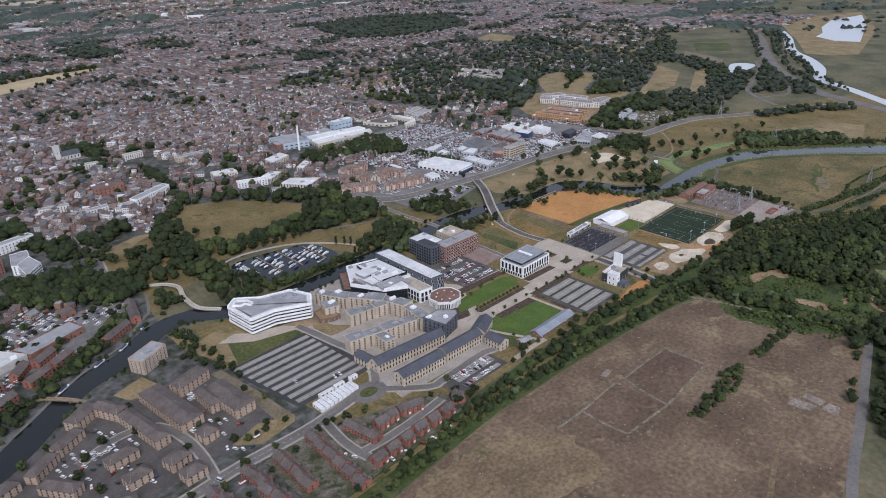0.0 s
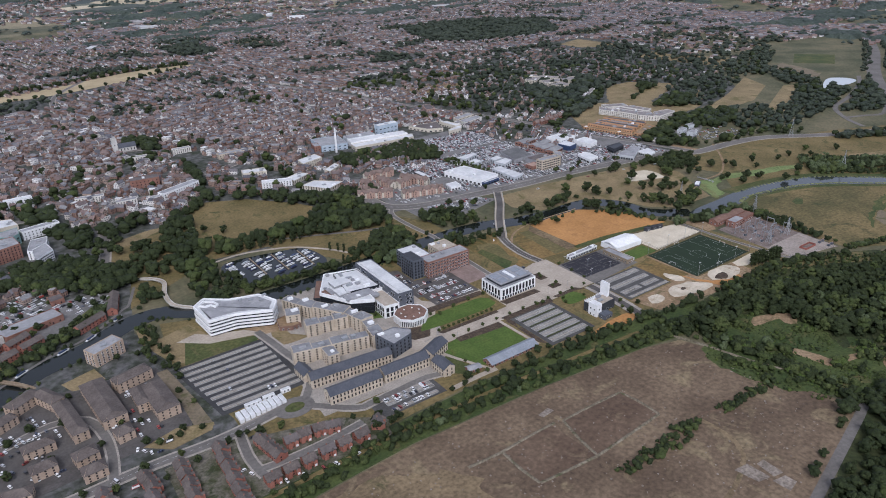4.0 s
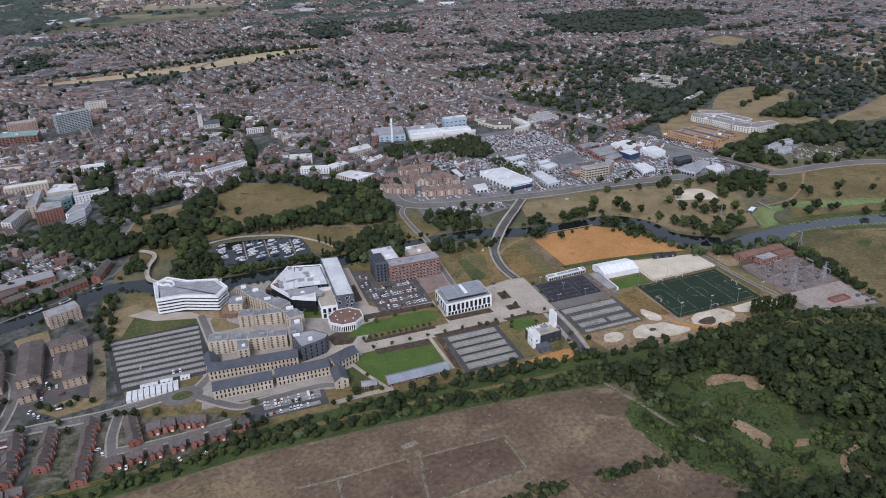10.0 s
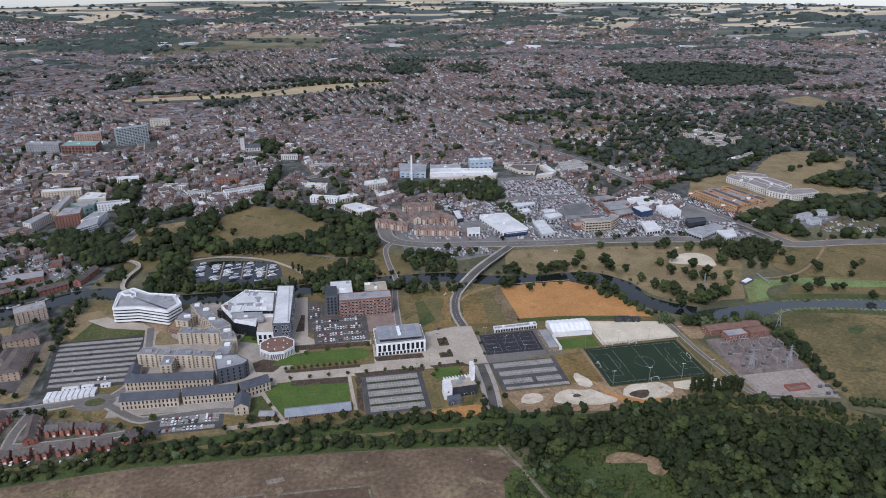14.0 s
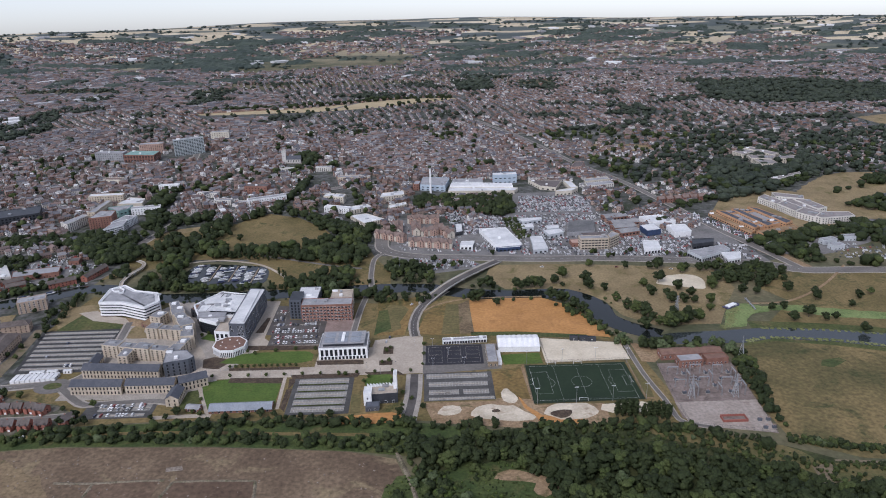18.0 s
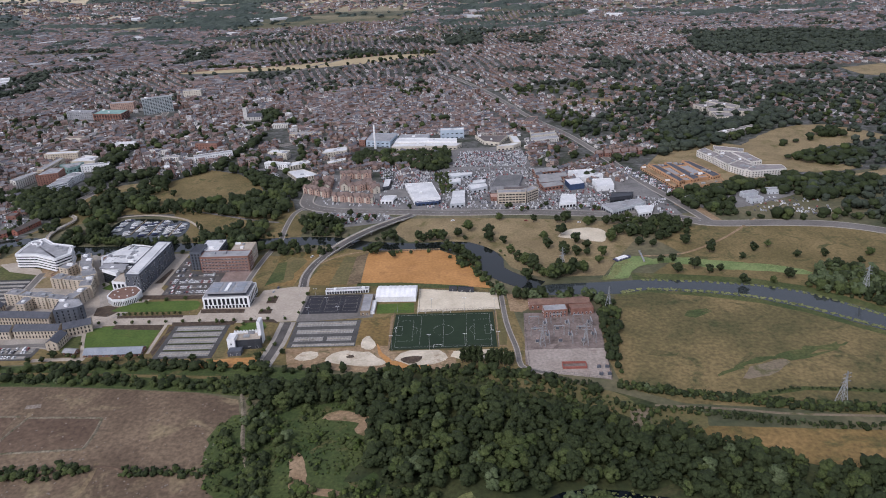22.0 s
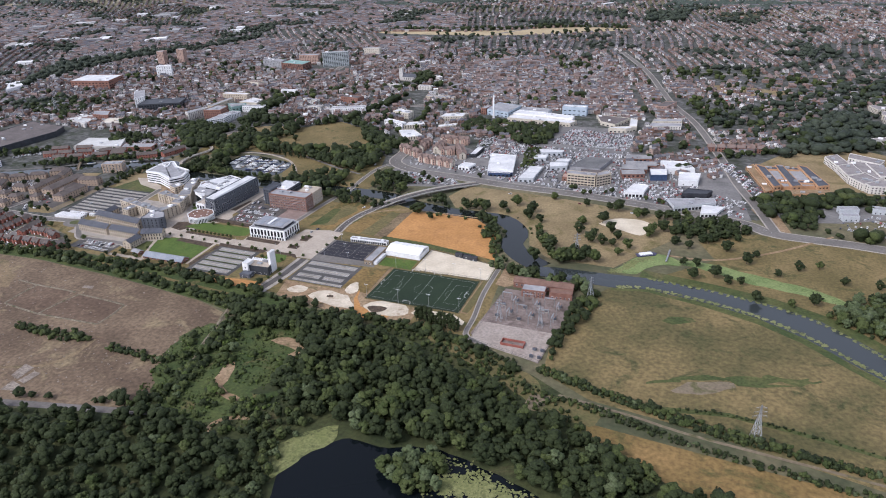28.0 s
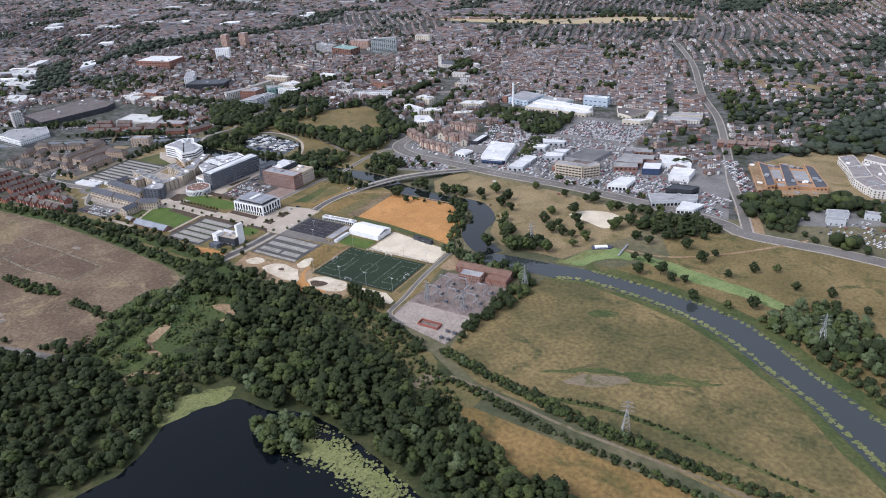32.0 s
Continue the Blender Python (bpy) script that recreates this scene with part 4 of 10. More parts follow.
fence("court_fence_middle", "633.5,383 633.5,420", 3.0, 5.0, "dark mesh fence between the courts")
fence("court_fence_middle", "651.5,383 651.5,420", 3.0, 5.0, "dark mesh fence between the courts")
fence("works_fence", "806.9,381 729.4,381 728.4,429.8 806,415.4 806.9,381", 2.0, 6.0, "works fence round the sand surface")


def goal(x, y, turn):
    t = thing("goal", x, y, turn, "white metal football goal on the turf", "goal", "goals on the pitch", 0.3)
    for s in (-3.66, 3.66):
        part("post", Geo().tube((s, 0, 0), (s, 0, 2.44), 0.12, n=5), M_WHITE, t)
        part("back_stay", Geo().tube((s, 0, 2.44), (s, 2.0, 0), 0.08, n=4), M_WHITE, t)
    part("crossbar", Geo().tube((-3.7, 0, 2.44), (3.7, 0, 2.44), 0.12, n=5), M_WHITE, t)


for q in ((710, 346.5, 90), (797, 346.5, -90), (756, 377, 0), (732, 377, 0), (749, 317, 180)):
    goal(*q)


def mast(x, y, h, label="tall steel floodlight mast beside the pitch", heads=3):
    t = thing("floodlight", x, y, 0, label, "floodlight", "floodlights of the pitch")
    part("pole", Geo().tube((0, 0, 0), (0, 0, h), 0.16, 0.09, n=6), M_METAL, t)
    arm = part("crossarm", Geo().box(-1.6, -0.08, h - 0.1, 1.6, 0.08, h + 0.08), M_METAL, t)
    for i in range(heads):
        xx = -1.3 + 2.6 * i / max(1, heads - 1)
        part("lamp_head", Geo().box(xx - 0.35, -0.3, h + 0.08, xx + 0.35, 0.3, h + 0.35), M_WHITE, arm)


for x, y in ((709, 313.5), (742, 313.5), (773, 314), (802, 316), (709, 379), (742, 379), (773, 379.5), (802, 377)):
    mast(x, y, 15)
for x, y in ((622, 382), (651, 382), (622, 420.5), (651, 420.5), (637, 401)):
    mast(x, y, 8, "slim floodlight beside the dark courts", 2)
courts = patch("court", "615,383 669.5,383 670,420 616,420", 0.3, M_COURT, "black tarmac ball courts with pale lines", "court")
_g = Geo()
for _x in (618, 636, 654):
    for _y in (387, 402.5):
        for _q in ((_x, _y, _x + 13, _y + 0.15), (_x, _y + 14, _x + 13, _y + 14.15), (_x, _y, _x + 0.15, _y + 14), (_x + 12.85, _y, _x + 13, _y + 14), (_x, _y + 7, _x + 13, _y + 7.15)):
            _g.box(_q[0], _q[1], 0.29, _q[2], _q[3], 0.33)
part("court_marking", _g, M_KERB, courts, "pale painted court lines")

# ---- windows and walls of buildings ----
_wins = {}


def pane(w, h, frame=None, glass=None):
    key = (w, h, frame.name if frame else "", glass.name if glass else "")
    if key not in _wins:
        g = Geo().box(-w / 2 - 0.12, -0.1, -h / 2 - 0.12, w / 2 + 0.12, 0.05, h / 2 + 0.12, 0, 0)
        g.box(-w / 2, -0.13, -h / 2, w / 2, -0.09, h / 2, 1, 1)
        _wins[key] = g.mesh("window", [frame or M_WHITE, glass or M_GLASS])
    return _wins[key]


def far_windows(t, rows, w, h, frame):
    """All windows of a building that stays far off, as one part."""
    g = Geo()
    for a, b, n, zs in rows:
        d = math.hypot(b[0] - a[0], b[1] - a[1])
        ux, uy = (b[0] - a[0]) / d, (b[1] - a[1]) / d
        for i in range(n):
            s = 0.8 + (d - 1.6) * (i + 0.5) / n
            for z in zs:
                x, y = a[0] + ux * s, a[1] + uy * s
                k = len(g.v)
                for o in (0.03, 0.1):
                    g.v += [(x + ux * p + uy * o, y + uy * p - ux * o, z + q) for p, q in ((-w / 2, -h / 2), (w / 2, -h / 2), (w / 2, h / 2), (-w / 2, h / 2))]
                g.f += [(k + 4, k + 5, k + 6, k + 7)] + [(k + p, k + (p + 1) % 4, k + 4 + (p + 1) % 4, k + 4 + p) for p in range(4)]
                g.m += [0] * 5
    if g.v:
        tagged(part("glazing", g, M_GLASS, t), kind="stuff")


def win_row(parent, a, b, n, zs, mesh, margin=1.0, name="window"):
    """Windows spread along the wall from a to b, whose outside lies to the right."""
    d = math.hypot(b[0] - a[0], b[1] - a[1])
    turn = math.degrees(math.atan2(b[1] - a[1], b[0] - a[0]))
    for i in range(n):
        t = (margin + (d - 2 * margin) * (i + 0.5) / n) / d
        for z in zs:
            part(name, mesh, [], parent, at=pose(a[0] + (b[0] - a[0]) * t, a[1] + (b[1] - a[1]) * t, z, 0, 0, turn))


def local(poly):
    cx, cy = sum(p[0] for p in poly) / len(poly), sum(p[1] for p in poly) / len(poly)
    return cx, cy, [(x - cx, y - cy) for x, y in poly]


def inset(poly, d):
    """The polygon moved inwards by d (outwards where negative); corners mitred."""
    out, n = [], len(poly)
    for i in range(n):
        p0, p, p1 = Vector(poly[i - 1]), Vector(poly[i]), Vector(poly[(i + 1) % n])
        u, v = (p - p0).normalized(), (p1 - p).normalized()
        nu, nv = Vector((-u.y, u.x)), Vector((-v.y, v.x))
        m = (nu + nv) / max(0.35, 1 + nu.dot(nv))
        out.append(tuple(p + m * d))
    return out


FOOT = []


def block(name, outline, h, wall, roof, label, floors=0, gap=3.4, win=(1.2, 1.7), frame=None, category="building", group="", first=1.7, parapet=0.7, edges=None, plant=0, seed=1, storey=None):
    """A flat-roofed building: wall, roof behind a parapet, coping, windows in rows and plant on the roof."""
    p = pts(outline) if isinstance(outline, str) else outline
    if sum(a[0] * b[1] - b[0] * a[1] for a, b in zip(p, p[1:] + p[:1])) < 0:
        p = p[::-1]
    FOOT.append(p)
    cx, cy, q = local(p)
    t = thing(name, cx, cy, 0, label, category, group)
    part("wall", Geo().prism(q, 0, h), wall, t)
    part("parapet", Geo().ring(q, inset(q, 0.35), h - 0.02, h + parapet), wall, t)
    top = part("roof", Geo().prism(inset(q, 0.36), h, h + 0.15), roof, t)
    if floors:
        fh = storey or (h - first + 0.9) / floors
        zs = [first + fh * k for k in range(floors)]
        rows = []
        for i in range(len(q)):
            d = math.dist(q[i], q[(i + 1) % len(q)])
            if (edges is None or i in edges) and d > 4:
                rows.append((q[i], q[(i + 1) % len(q)], max(1, int((d - 1.5) / gap)), zs))
        if cy > 590 or cx < 150:
            far_windows(t, rows, win[0], win[1], frame)
        else:
            for row in rows:
                win_row(t, *row, pane(win[0], win[1], frame), 0.8)
    r = random.Random(seed)
    if cy > 620:
        plant = min(plant, 2)
    xs, ys = [a for a, b in q], [b for a, b in q]
    tries = 0
    while plant and tries < 60:
        tries += 1
        x, y = r.uniform(min(xs), max(xs)), r.uniform(min(ys), max(ys))
        if inside(np.array([x]), np.array([y]), inset(q, 3.0))[0]:
            w, d2 = r.uniform(1.2, 3.4), r.uniform(1.0, 2.2)
            part("roof_plant", Geo().box(x - w, y - d2, h + 0.1, x + w, y + d2, h + r.uniform(1.2, 2.4)), r.choice([M_METAL, M_WHITE, M_FLATROOF]), top)
            plant -= 1
    return t


def hall(name, a, b, d, h, rise, wall, roof, label, floors=2, gap=3.2, win=(1.1, 2.2), frame=None, category="building", group="", ends=True, chimneys=0, first=1.9, over=0.5, hip=0.0, door=False):
    """A pitched building along a to b: wall, roof, windows on the long sides and the gables."""
    w = math.dist(a, b)
    _n = (-(b[1] - a[1]) / w * d / 2, (b[0] - a[0]) / w * d / 2)
    FOOT.append([(a[0] - _n[0], a[1] - _n[1]), (b[0] - _n[0], b[1] - _n[1]), (b[0] + _n[0], b[1] + _n[1]), (a[0] + _n[0], a[1] + _n[1])])
    t = thing(name, (a[0] + b[0]) / 2, (a[1] + b[1]) / 2, math.degrees(math.atan2(b[1] - a[1], b[0] - a[0])), label, category, group)
    g = Geo().gable(w, d, h, rise, 0, 0, 0, hip)
    part("wall", g, wall, t)
    r = Geo().gable(w, d, h + 0.08, rise, over, 0, 0, hip)
    k = 10
    r.f, r.m = [tuple(i for i in f) for f in r.f if min(f) >= k], [m for f, m in zip(r.f, r.m) if min(f) >= k]
    if hip:
        r.face([(-w / 2 - over, -d / 2 - over, h), (-w / 2 - over, d / 2 + over, h), (-w / 2 + hip, 0, h + rise + 0.25)])
        r.face([(w / 2 + over, -d / 2 - over, h), (w / 2 + over, d / 2 + over, h), (w / 2 - hip, 0, h + rise + 0.25)])
    used = sorted({i for f in r.f for i in f})
    back = {o: i for i, o in enumerate(used)}
    r.v, r.f = [r.v[i] for i in used], [tuple(back[i] for i in f) for f in r.f]
    part("roof", r, roof, t)
    n = max(1, int((w - 1.6) / gap))
    fh = (h - 0.4) / floors
    zs = [fh * (k + 0.52) + 0.2 for k in range(floors)]
    wh = min(win[1], fh - 0.7)
    m = pane(win[0], wh, frame)
    rows = [((-w / 2, -d / 2), (w / 2, -d / 2), n, zs), ((w / 2, d / 2), (-w / 2, d / 2), n, zs)]
    if ends:
        rows += [((w / 2, -d / 2), (w / 2, d / 2), max(1, int(d / 5)), zs), ((-w / 2, d / 2), (-w / 2, -d / 2), max(1, int(d / 5)), zs)]
    if a[1] > 590 or category in ("flats", "house"):
        far_windows(t, rows, win[0], wh, frame)
    else:
        for row in rows:
            win_row(t, *row, m, 0.8)
    for i in range(chimneys):
        x = -w / 2 + w * (i + 0.5) / chimneys
        part("chimney", Geo().box(x - 0.45, -0.35, h + rise - 0.6, x + 0.45, 0.35, h + rise + 1.1), M_BRICK, t)
    if door:
        part("front_door", DOOR, [], t, at=pose(w / 2 - 1.6, -d / 2 - 0.02, 1.05))
    return t


DOOR = Geo().box(-0.5, -0.06, -1.05, 0.5, 0.04, 1.05).mesh("front_door", [M_DARKCLAD])

# ---- the striped white block ----
def striped():
    base = pts("258.5,546 261,509 286,507.5 316.5,493 327.5,509 318.5,531.5 290.5,540 271.5,556.5")
    p = []
    for i in range(len(base)):
        a, b, c = Vector(base[i - 1]), Vector(base[i]), Vector(base[(i + 1) % len(base)])
        r = 2.2
        s, e = b + (a - b).normalized() * r, b + (c - b).normalized() * r
        for k in range(5):
            u = k / 4
            p.append(tuple(s * (1 - u) ** 2 + b * 2 * u * (1 - u) + e * u * u))
    cx, cy, q = local(p)
    t = thing("striped_building", cx, cy, 0, "wavy white banded student building with dark ribbon windows", "building")
    for k in range(5):
        z = k * 3.3
        part("glazing", Geo().prism(inset(q, 0.9), z, z + 1.75), M_GLASS, t, "dark ribbon of glass")
        o = inset(q, 0.25 * ((k % 2) * 2 - 1))
        part("band", Geo().prism(o, z + 1.7, z + 3.3, bottom=True), M_WHITE, t, "smooth white cladding band")
    part("roof", Geo().prism(inset(q, 1.2), 16.5, 16.75), M_WHITEROOF, t)
    part("roof_deck", Geo().prism(inset(q, 4.5), 16.7, 17.0), M_FLATROOF, t, "grey roof deck")
    part("parapet", Geo().ring(q, inset(q, 0.8), 16.4, 17.4), M_WHITE, t)
    curl = [(-29, 18), (-22, 24), (-14, 17), (-12, 9), (-16, 6), (-19, 12), (-24, 12)]
    ring = Geo().ring(curl, inset(curl, 1.0 if sum(a[0] * b[1] - b[0] * a[1] for a, b in zip(curl, curl[1:] + curl[:1])) > 0 else -1.0), 16.5, 18.9)
    part("roof_screen", ring, M_WHITE, t, "curled white roof screen")
    for x, y in ((16, 0), (24, -6), (30, 2), (8, 6)):
        part("roof_plant", Geo().box(x - 2, y - 1.5, 16.7, x + 2, y + 1.5, 18.2), M_METAL, t)


striped()

# ---- the hub: white-roofed slab, glass wing, terraces and the octagonal pavilion ----
hub = block("hub_slab", "420.2,439.4 436.5,437.4 439.4,522.6 422.1,525.5", 21, M_GREYCLAD, M_WHITEROOF, "long grey clad hub building with a white roof", parapet=0.9)
_r = random.Random(4)
_, _, _q = local(pts("420.2,439.4 436.5,437.4 439.4,522.7 422.1,525.5"))
for _k in range(5):
    for _e, _n, _odds in ((1, 21, 0.62), (3, 21, 0.4), (0, 4, 0.5), (2, 4, 0.6)):
        for _i in range(_n):
            if _r.random() < _odds:
                _u, _a, _b = (_i + 0.5 + 0.3 * (_k % 2)) / (_n + 0.4), _q[_e], _q[(_e + 1) % 4]
                part("window", pane(2.1, 2.4, M_WHITE), [], hub, at=pose(_a[0] + (_b[0] - _a[0]) * _u, _a[1] + (_b[1] - _a[1]) * _u, 2.4 + _k * 3.9, 0, 0, math.degrees(math.atan2(_b[1] - _a[1], _b[0] - _a[0]))))
part("roof_light", Geo().box(-5, -39, 21.1, 5.0, 38, 22.3), M_WHITEROOF, hub, "long raised white roof")
block("hub_wing", "367.6,498.7 382.9,466.2 403,454.7 404.9,470.9 421.2,470 422.1,522.6 388.6,532.2", 15, M_GLASS, M_WHITEROOF, "dark glazed hub wing with a white stepped roof", floors=3, gap=3.0, win=(2.2, 2.8), frame=M_DARKCLAD, plant=9, seed=5)
_o = pts("367.6,498.7 382.9,466.2 403,454.7 404.9,470.9 421.2,470 422.1,522.6 388.6,532.2")
_cx, _cy, _q = local(_o)
_hw = [q for q in scene.objects if q.name.startswith("hub_wing")][0]
part("roof_terrace", Geo().prism([(366.9 - _cx + 2.2, 500 - _cy), (377 - _cx, 502 - _cy), (377 - _cx, 487 - _cy), (372.5 - _cx, 490.5 - _cy)], 15.1, 15.45), M_TILE, _hw, "terracotta roof terrace")
part("fascia", Geo().ring(inset(_q, -0.5), inset(_q, 0.5), 12.4, 16.0), M_WHITE, _hw, "deep white fascia band")
for _x0, _y0, _x1, _y1, _h in ((-18, -22, 10, -12, 1.8), (-20, -10, -8, 4, 2.6), (-16, 8, 2, 22, 3.2), (4, 14, 18, 24, 2.2), (-24, 0, -20, 12, 1.2), (6, -30, 12, -24, 2.0)):
    part("roof_step", Geo().box(_x0, _y0, 15.0, _x1, _y1, 15.1 + _h), M_FLATROOF, _hw, "grey louvred roof storey")
    part("roof_slab", Geo().box(_x0 - 0.4, _y0 - 0.4, 15.1 + _h, _x1 + 0.4, _y1 + 0.4, 15.5 + _h), M_WHITEROOF if _h > 2 else M_FLATROOF, _hw)
block("hub_terrace", "361.8,502.5 367.6,498.7 388.6,532.2 381,536", 9, M_DARKCLAD, M_TILE, "low dark wing with a terracotta roof terrace", floors=2, win=(2, 2.6), frame=M_DARKCLAD)
block("hub_roof_storey", "386.7,478.6 419.3,472.9 419.3,516.9 394.4,522.6", 17.5, M_GLASS, M_WHITEROOF, "white upper storey of the hub", plant=10, seed=8, floors=1, first=15, gap=4)
block("hub_portico", "404.9,439.4 420.2,437.4 421.2,470 405.9,470.9", 13, M_WHITE, M_PAVE, "white framed hub entrance wing with tall openings", floors=2, gap=4.2, win=(2.8, 4.4), frame=M_WHITE, first=3.4)


def octagon(cx, cy, r, h):
    t = thing("pavilion", cx, cy, 0, "octagonal white pavilion with a terracotta roof", "building")
    p = [(r * math.cos(a), r * 0.95 * math.sin(a)) for a in [math.pi / 8 + k * math.pi / 4 for k in range(8)]]
    part("wall", Geo().prism(inset(p, 0.6), 0, h), M_GLASS, t)
    part("roof", Geo().prism(inset(p, 0.8), h, h + 0.4), M_TILE, t, "terracotta roof deck")
    part("parapet", Geo().ring(p, inset(p, 0.8), h - 1.6, h + 0.9), M_WHITE, t)
    for i in range(8):
        a, b = p[i], p[(i + 1) % 8]
        for k in range(7):
            u = (k + 0.5) / 7
            x, y = a[0] + (b[0] - a[0]) * u, a[1] + (b[1] - a[1]) * u
            part("fin", FIN, [], t, at=pose(x, y, 0, 0, 0, math.degrees(math.atan2(b[1] - a[1], b[0] - a[0]))))
    for i in range(7):
        a = i * 0.9
        part("roof_light", Geo().box(r * 0.55 * math.cos(a) - 0.6, r * 0.5 * math.sin(a) - 0.6, h + 0.3, r * 0.55 * math.cos(a) + 0.6, r * 0.5 * math.sin(a) + 0.6, h + 0.9), M_WHITE, t)


FIN = Geo().box(-0.35, -0.05, 0, 0.35, 0.5, 6.0).mesh("fin", [M_WHITE])
octagon(424, 424, 16.8, 7)
block("grey_drum", "376.2,376.2 397.2,381.9 401.1,387.7 390.5,400.1 371.4,400.1", 14.5, M_GREYCLAD, M_FLATROOF, "blue grey clad angular hall", floors=4, gap=4.5, win=(1.3, 2.0), frame=M_GREYCLAD, plant=2)

# ---- student halls ----
M_HALLROOF = surf("grey_hall_roof", (0.17, 0.172, 0.18), (0.24, 0.242, 0.25), 0.08, 0.5, 0.18)
FLAT = dict(floors=5, gap=4.1, win=(1.6, 1.35), frame=M_BUFF, group="student halls", plant=1, parapet=0.2)
for _k, (_o, _h) in enumerate((
        ("302.5,418.3 367.6,403 370.4,415.4 305.4,430.7", 15), ("325,398 335,397 336.5,413 326,414", 13), ("369.5,400.1 381.9,403 386.7,429.8 374.3,432.7", 15),
        ("374.3,429.8 387.7,430.7 379.1,459.5 367.6,453.7", 16), ("367.6,451.8 380,459.5 359.9,490.1 349.4,481.5", 16), ("349.4,481.5 360.9,488.2 344.6,521.7 333.1,515", 14),
        ("331.2,453.7 369.5,446.1 372.4,457.5 334.1,466.2", 14), ("324.5,483.4 336.9,478.6 341.7,492 329.3,497.8", 13))):
    _p = [Vector(q) for q in pts(_o)]
    _n = max(1, round((_p[1] - _p[0]).length / 15)), max(1, round((_p[2] - _p[1]).length / 15))
    if _n[1] > _n[0]:
        _p = _p[1:] + _p[:1]
    _n = max(_n)
    for _i in range(_n):
        _in = 1.3 if _i % 2 else 0.0
        _side = (_p[3] - _p[0]).normalized() * _in
        _q = [_p[0].lerp(_p[1], _i / _n) + _side, _p[0].lerp(_p[1], (_i + 1) / _n) + _side, _p[3].lerp(_p[2], (_i + 1) / _n) - _side, _p[3].lerp(_p[2], _i / _n) - _side]
        block("hall_block", [tuple(q) for q in _q], _h * 0.88 - (0.9 if _i % 2 else 0), M_BUFF, M_HALLROOF, "buff brick student hall with a grey flat roof", seed=_k * 7 + _i, edges=None if _n == 1 else [0, 1, 2] if _i == _n - 1 else [0, 2], **{**FLAT, "floors": 5 if _h > 13 else 4})
block("hall_plinth", "315.9,480.5 325.5,474.8 335,474.8 330.2,497.8 319.7,495.8", 4, M_TILE, M_DIRT, "low brown brick plinth building", floors=1)
ROW = dict(d=12.5, h=8.6, rise=3.6, wall=M_BUFF, roof=M_SLATE, floors=2, gap=3.1, win=(1.25, 2.6), frame=M_BUFF, group="slate roofed halls")
for _a, _b in (((302.5, 357), (348, 355)), ((351, 356), (394, 355)), ((396, 356), (418, 365.5)), ((300.5, 385.5), (372.5, 379))):
    hall("terrace_hall", _a, _b, label="long buff brick hall with a dark slate roof", **ROW)
hall("gable_hall", (399, 327.5), (399, 345.5), 11, 7.6, 3.4, M_BUFF, M_SLATE, "short buff brick gabled hall", group="slate roofed halls", frame=M_BUFF)
hall("gable_hall", (303.5, 391.5), (302.5, 408.5), 9.5, 6.8, 3.4, M_BUFF, M_SLATE, "short buff brick gabled hall", group="slate roofed halls", frame=M_BUFF)
hall("engine_shed", (433.5, 320.5), (485.5, 321), 12, 2.6, 3.2, M_BRICK, M_METALBLUE, "restored long brick shed with a grey blue roof", floors=1, gap=5, win=(1.6, 1.6))
hall("gate_lodge", (413.5, 322.5), (425, 320.5), 7, 3.2, 1.6, M_BRICK, M_FLATROOF, "small brick store by the path", floors=1)

# ---- brick teaching building ----
tb = block("brick_building", "484.4,482.4 538,482.4 538,498.7 484.4,499.7", 18.5, M_BRICK, M_FLATROOF, "red brick teaching building with bands of windows", floors=5, gap=3.6, win=(2.4, 1.7), plant=3, seed=3)
block("brick_wing", "476.7,499.7 499.7,499.7 499.7,532.2 476.7,532.2", 18, M_GREYCLAD, M_WHITEROOF, "grey clad rear wing with a white roof", floors=5, gap=3.6, win=(2.2, 1.6), frame=M_GREYCLAD, plant=4, seed=4)
block("brick_wing_east", "513.1,498.7 536,498.7 536,524.6 513.1,524.6", 17, M_BUFF, M_PAVE, "pale rear wing of the brick building", floors=4, gap=4, plant=3)
block("stair_tower", "470.9,490.1 483.4,489.1 483.4,513.1 470.9,514", 21, M_GREYCLAD, M_DARKCLAD, "dark grey stair tower beside the brick building", floors=6, gap=3.2, win=(1.6, 2.0), frame=M_DARKCLAD)

# ---- white senate building with tall bays ----
sb = block("senate_building", "514,399.2 560,400.1 560,430.7 514,429.8", 11.5, M_WHITE, M_FLATROOF, "white building with tall window bays and a glass attic", parapet=1.0)
for _s, (_a, _b, _n) in enumerate((((-22.97, -15.8), (22.97, -14.8), 10), ((22.97, -14.8), (22.97, 15.8), 6), ((22.97, 15.8), (-22.97, 14.8), 10), ((-22.97, 14.8), (-22.97, -15.8), 6))):
    win_row(sb, _a, _b, _n, [7.3], pane(2.6, 6.6, M_WHITE), 1.0)
    win_row(sb, _a, _b, _n + 3, [1.7], pane(2.0, 2.8, M_DARKCLAD), 1.0)
part("attic", Geo().box(-19, -10.5, 11.6, 19, 11.5, 14.6), M_DARKCLAD, sb, "dark grey set-back attic")
part("attic_roof", Geo().box(-20.5, -12, 14.6, 20.5, 13, 15.3), M_FLATROOF, sb, "broad pale grey roof slab")
for _i in range(3):
    for _j in range(2):
        part("roof_panel", Geo().box(-18 + _i * 12.5, -9.8 + _j * 10.8, 15.3, -8.5 + _i * 12.5, -1 + _j * 10.8, 15.8), M_METALBLUE, sb, "blue grey roof panels")
part("roof_plant", Geo().box(-2, -9, 15.9, 1, 8, 16.8), M_WHITE, sb)

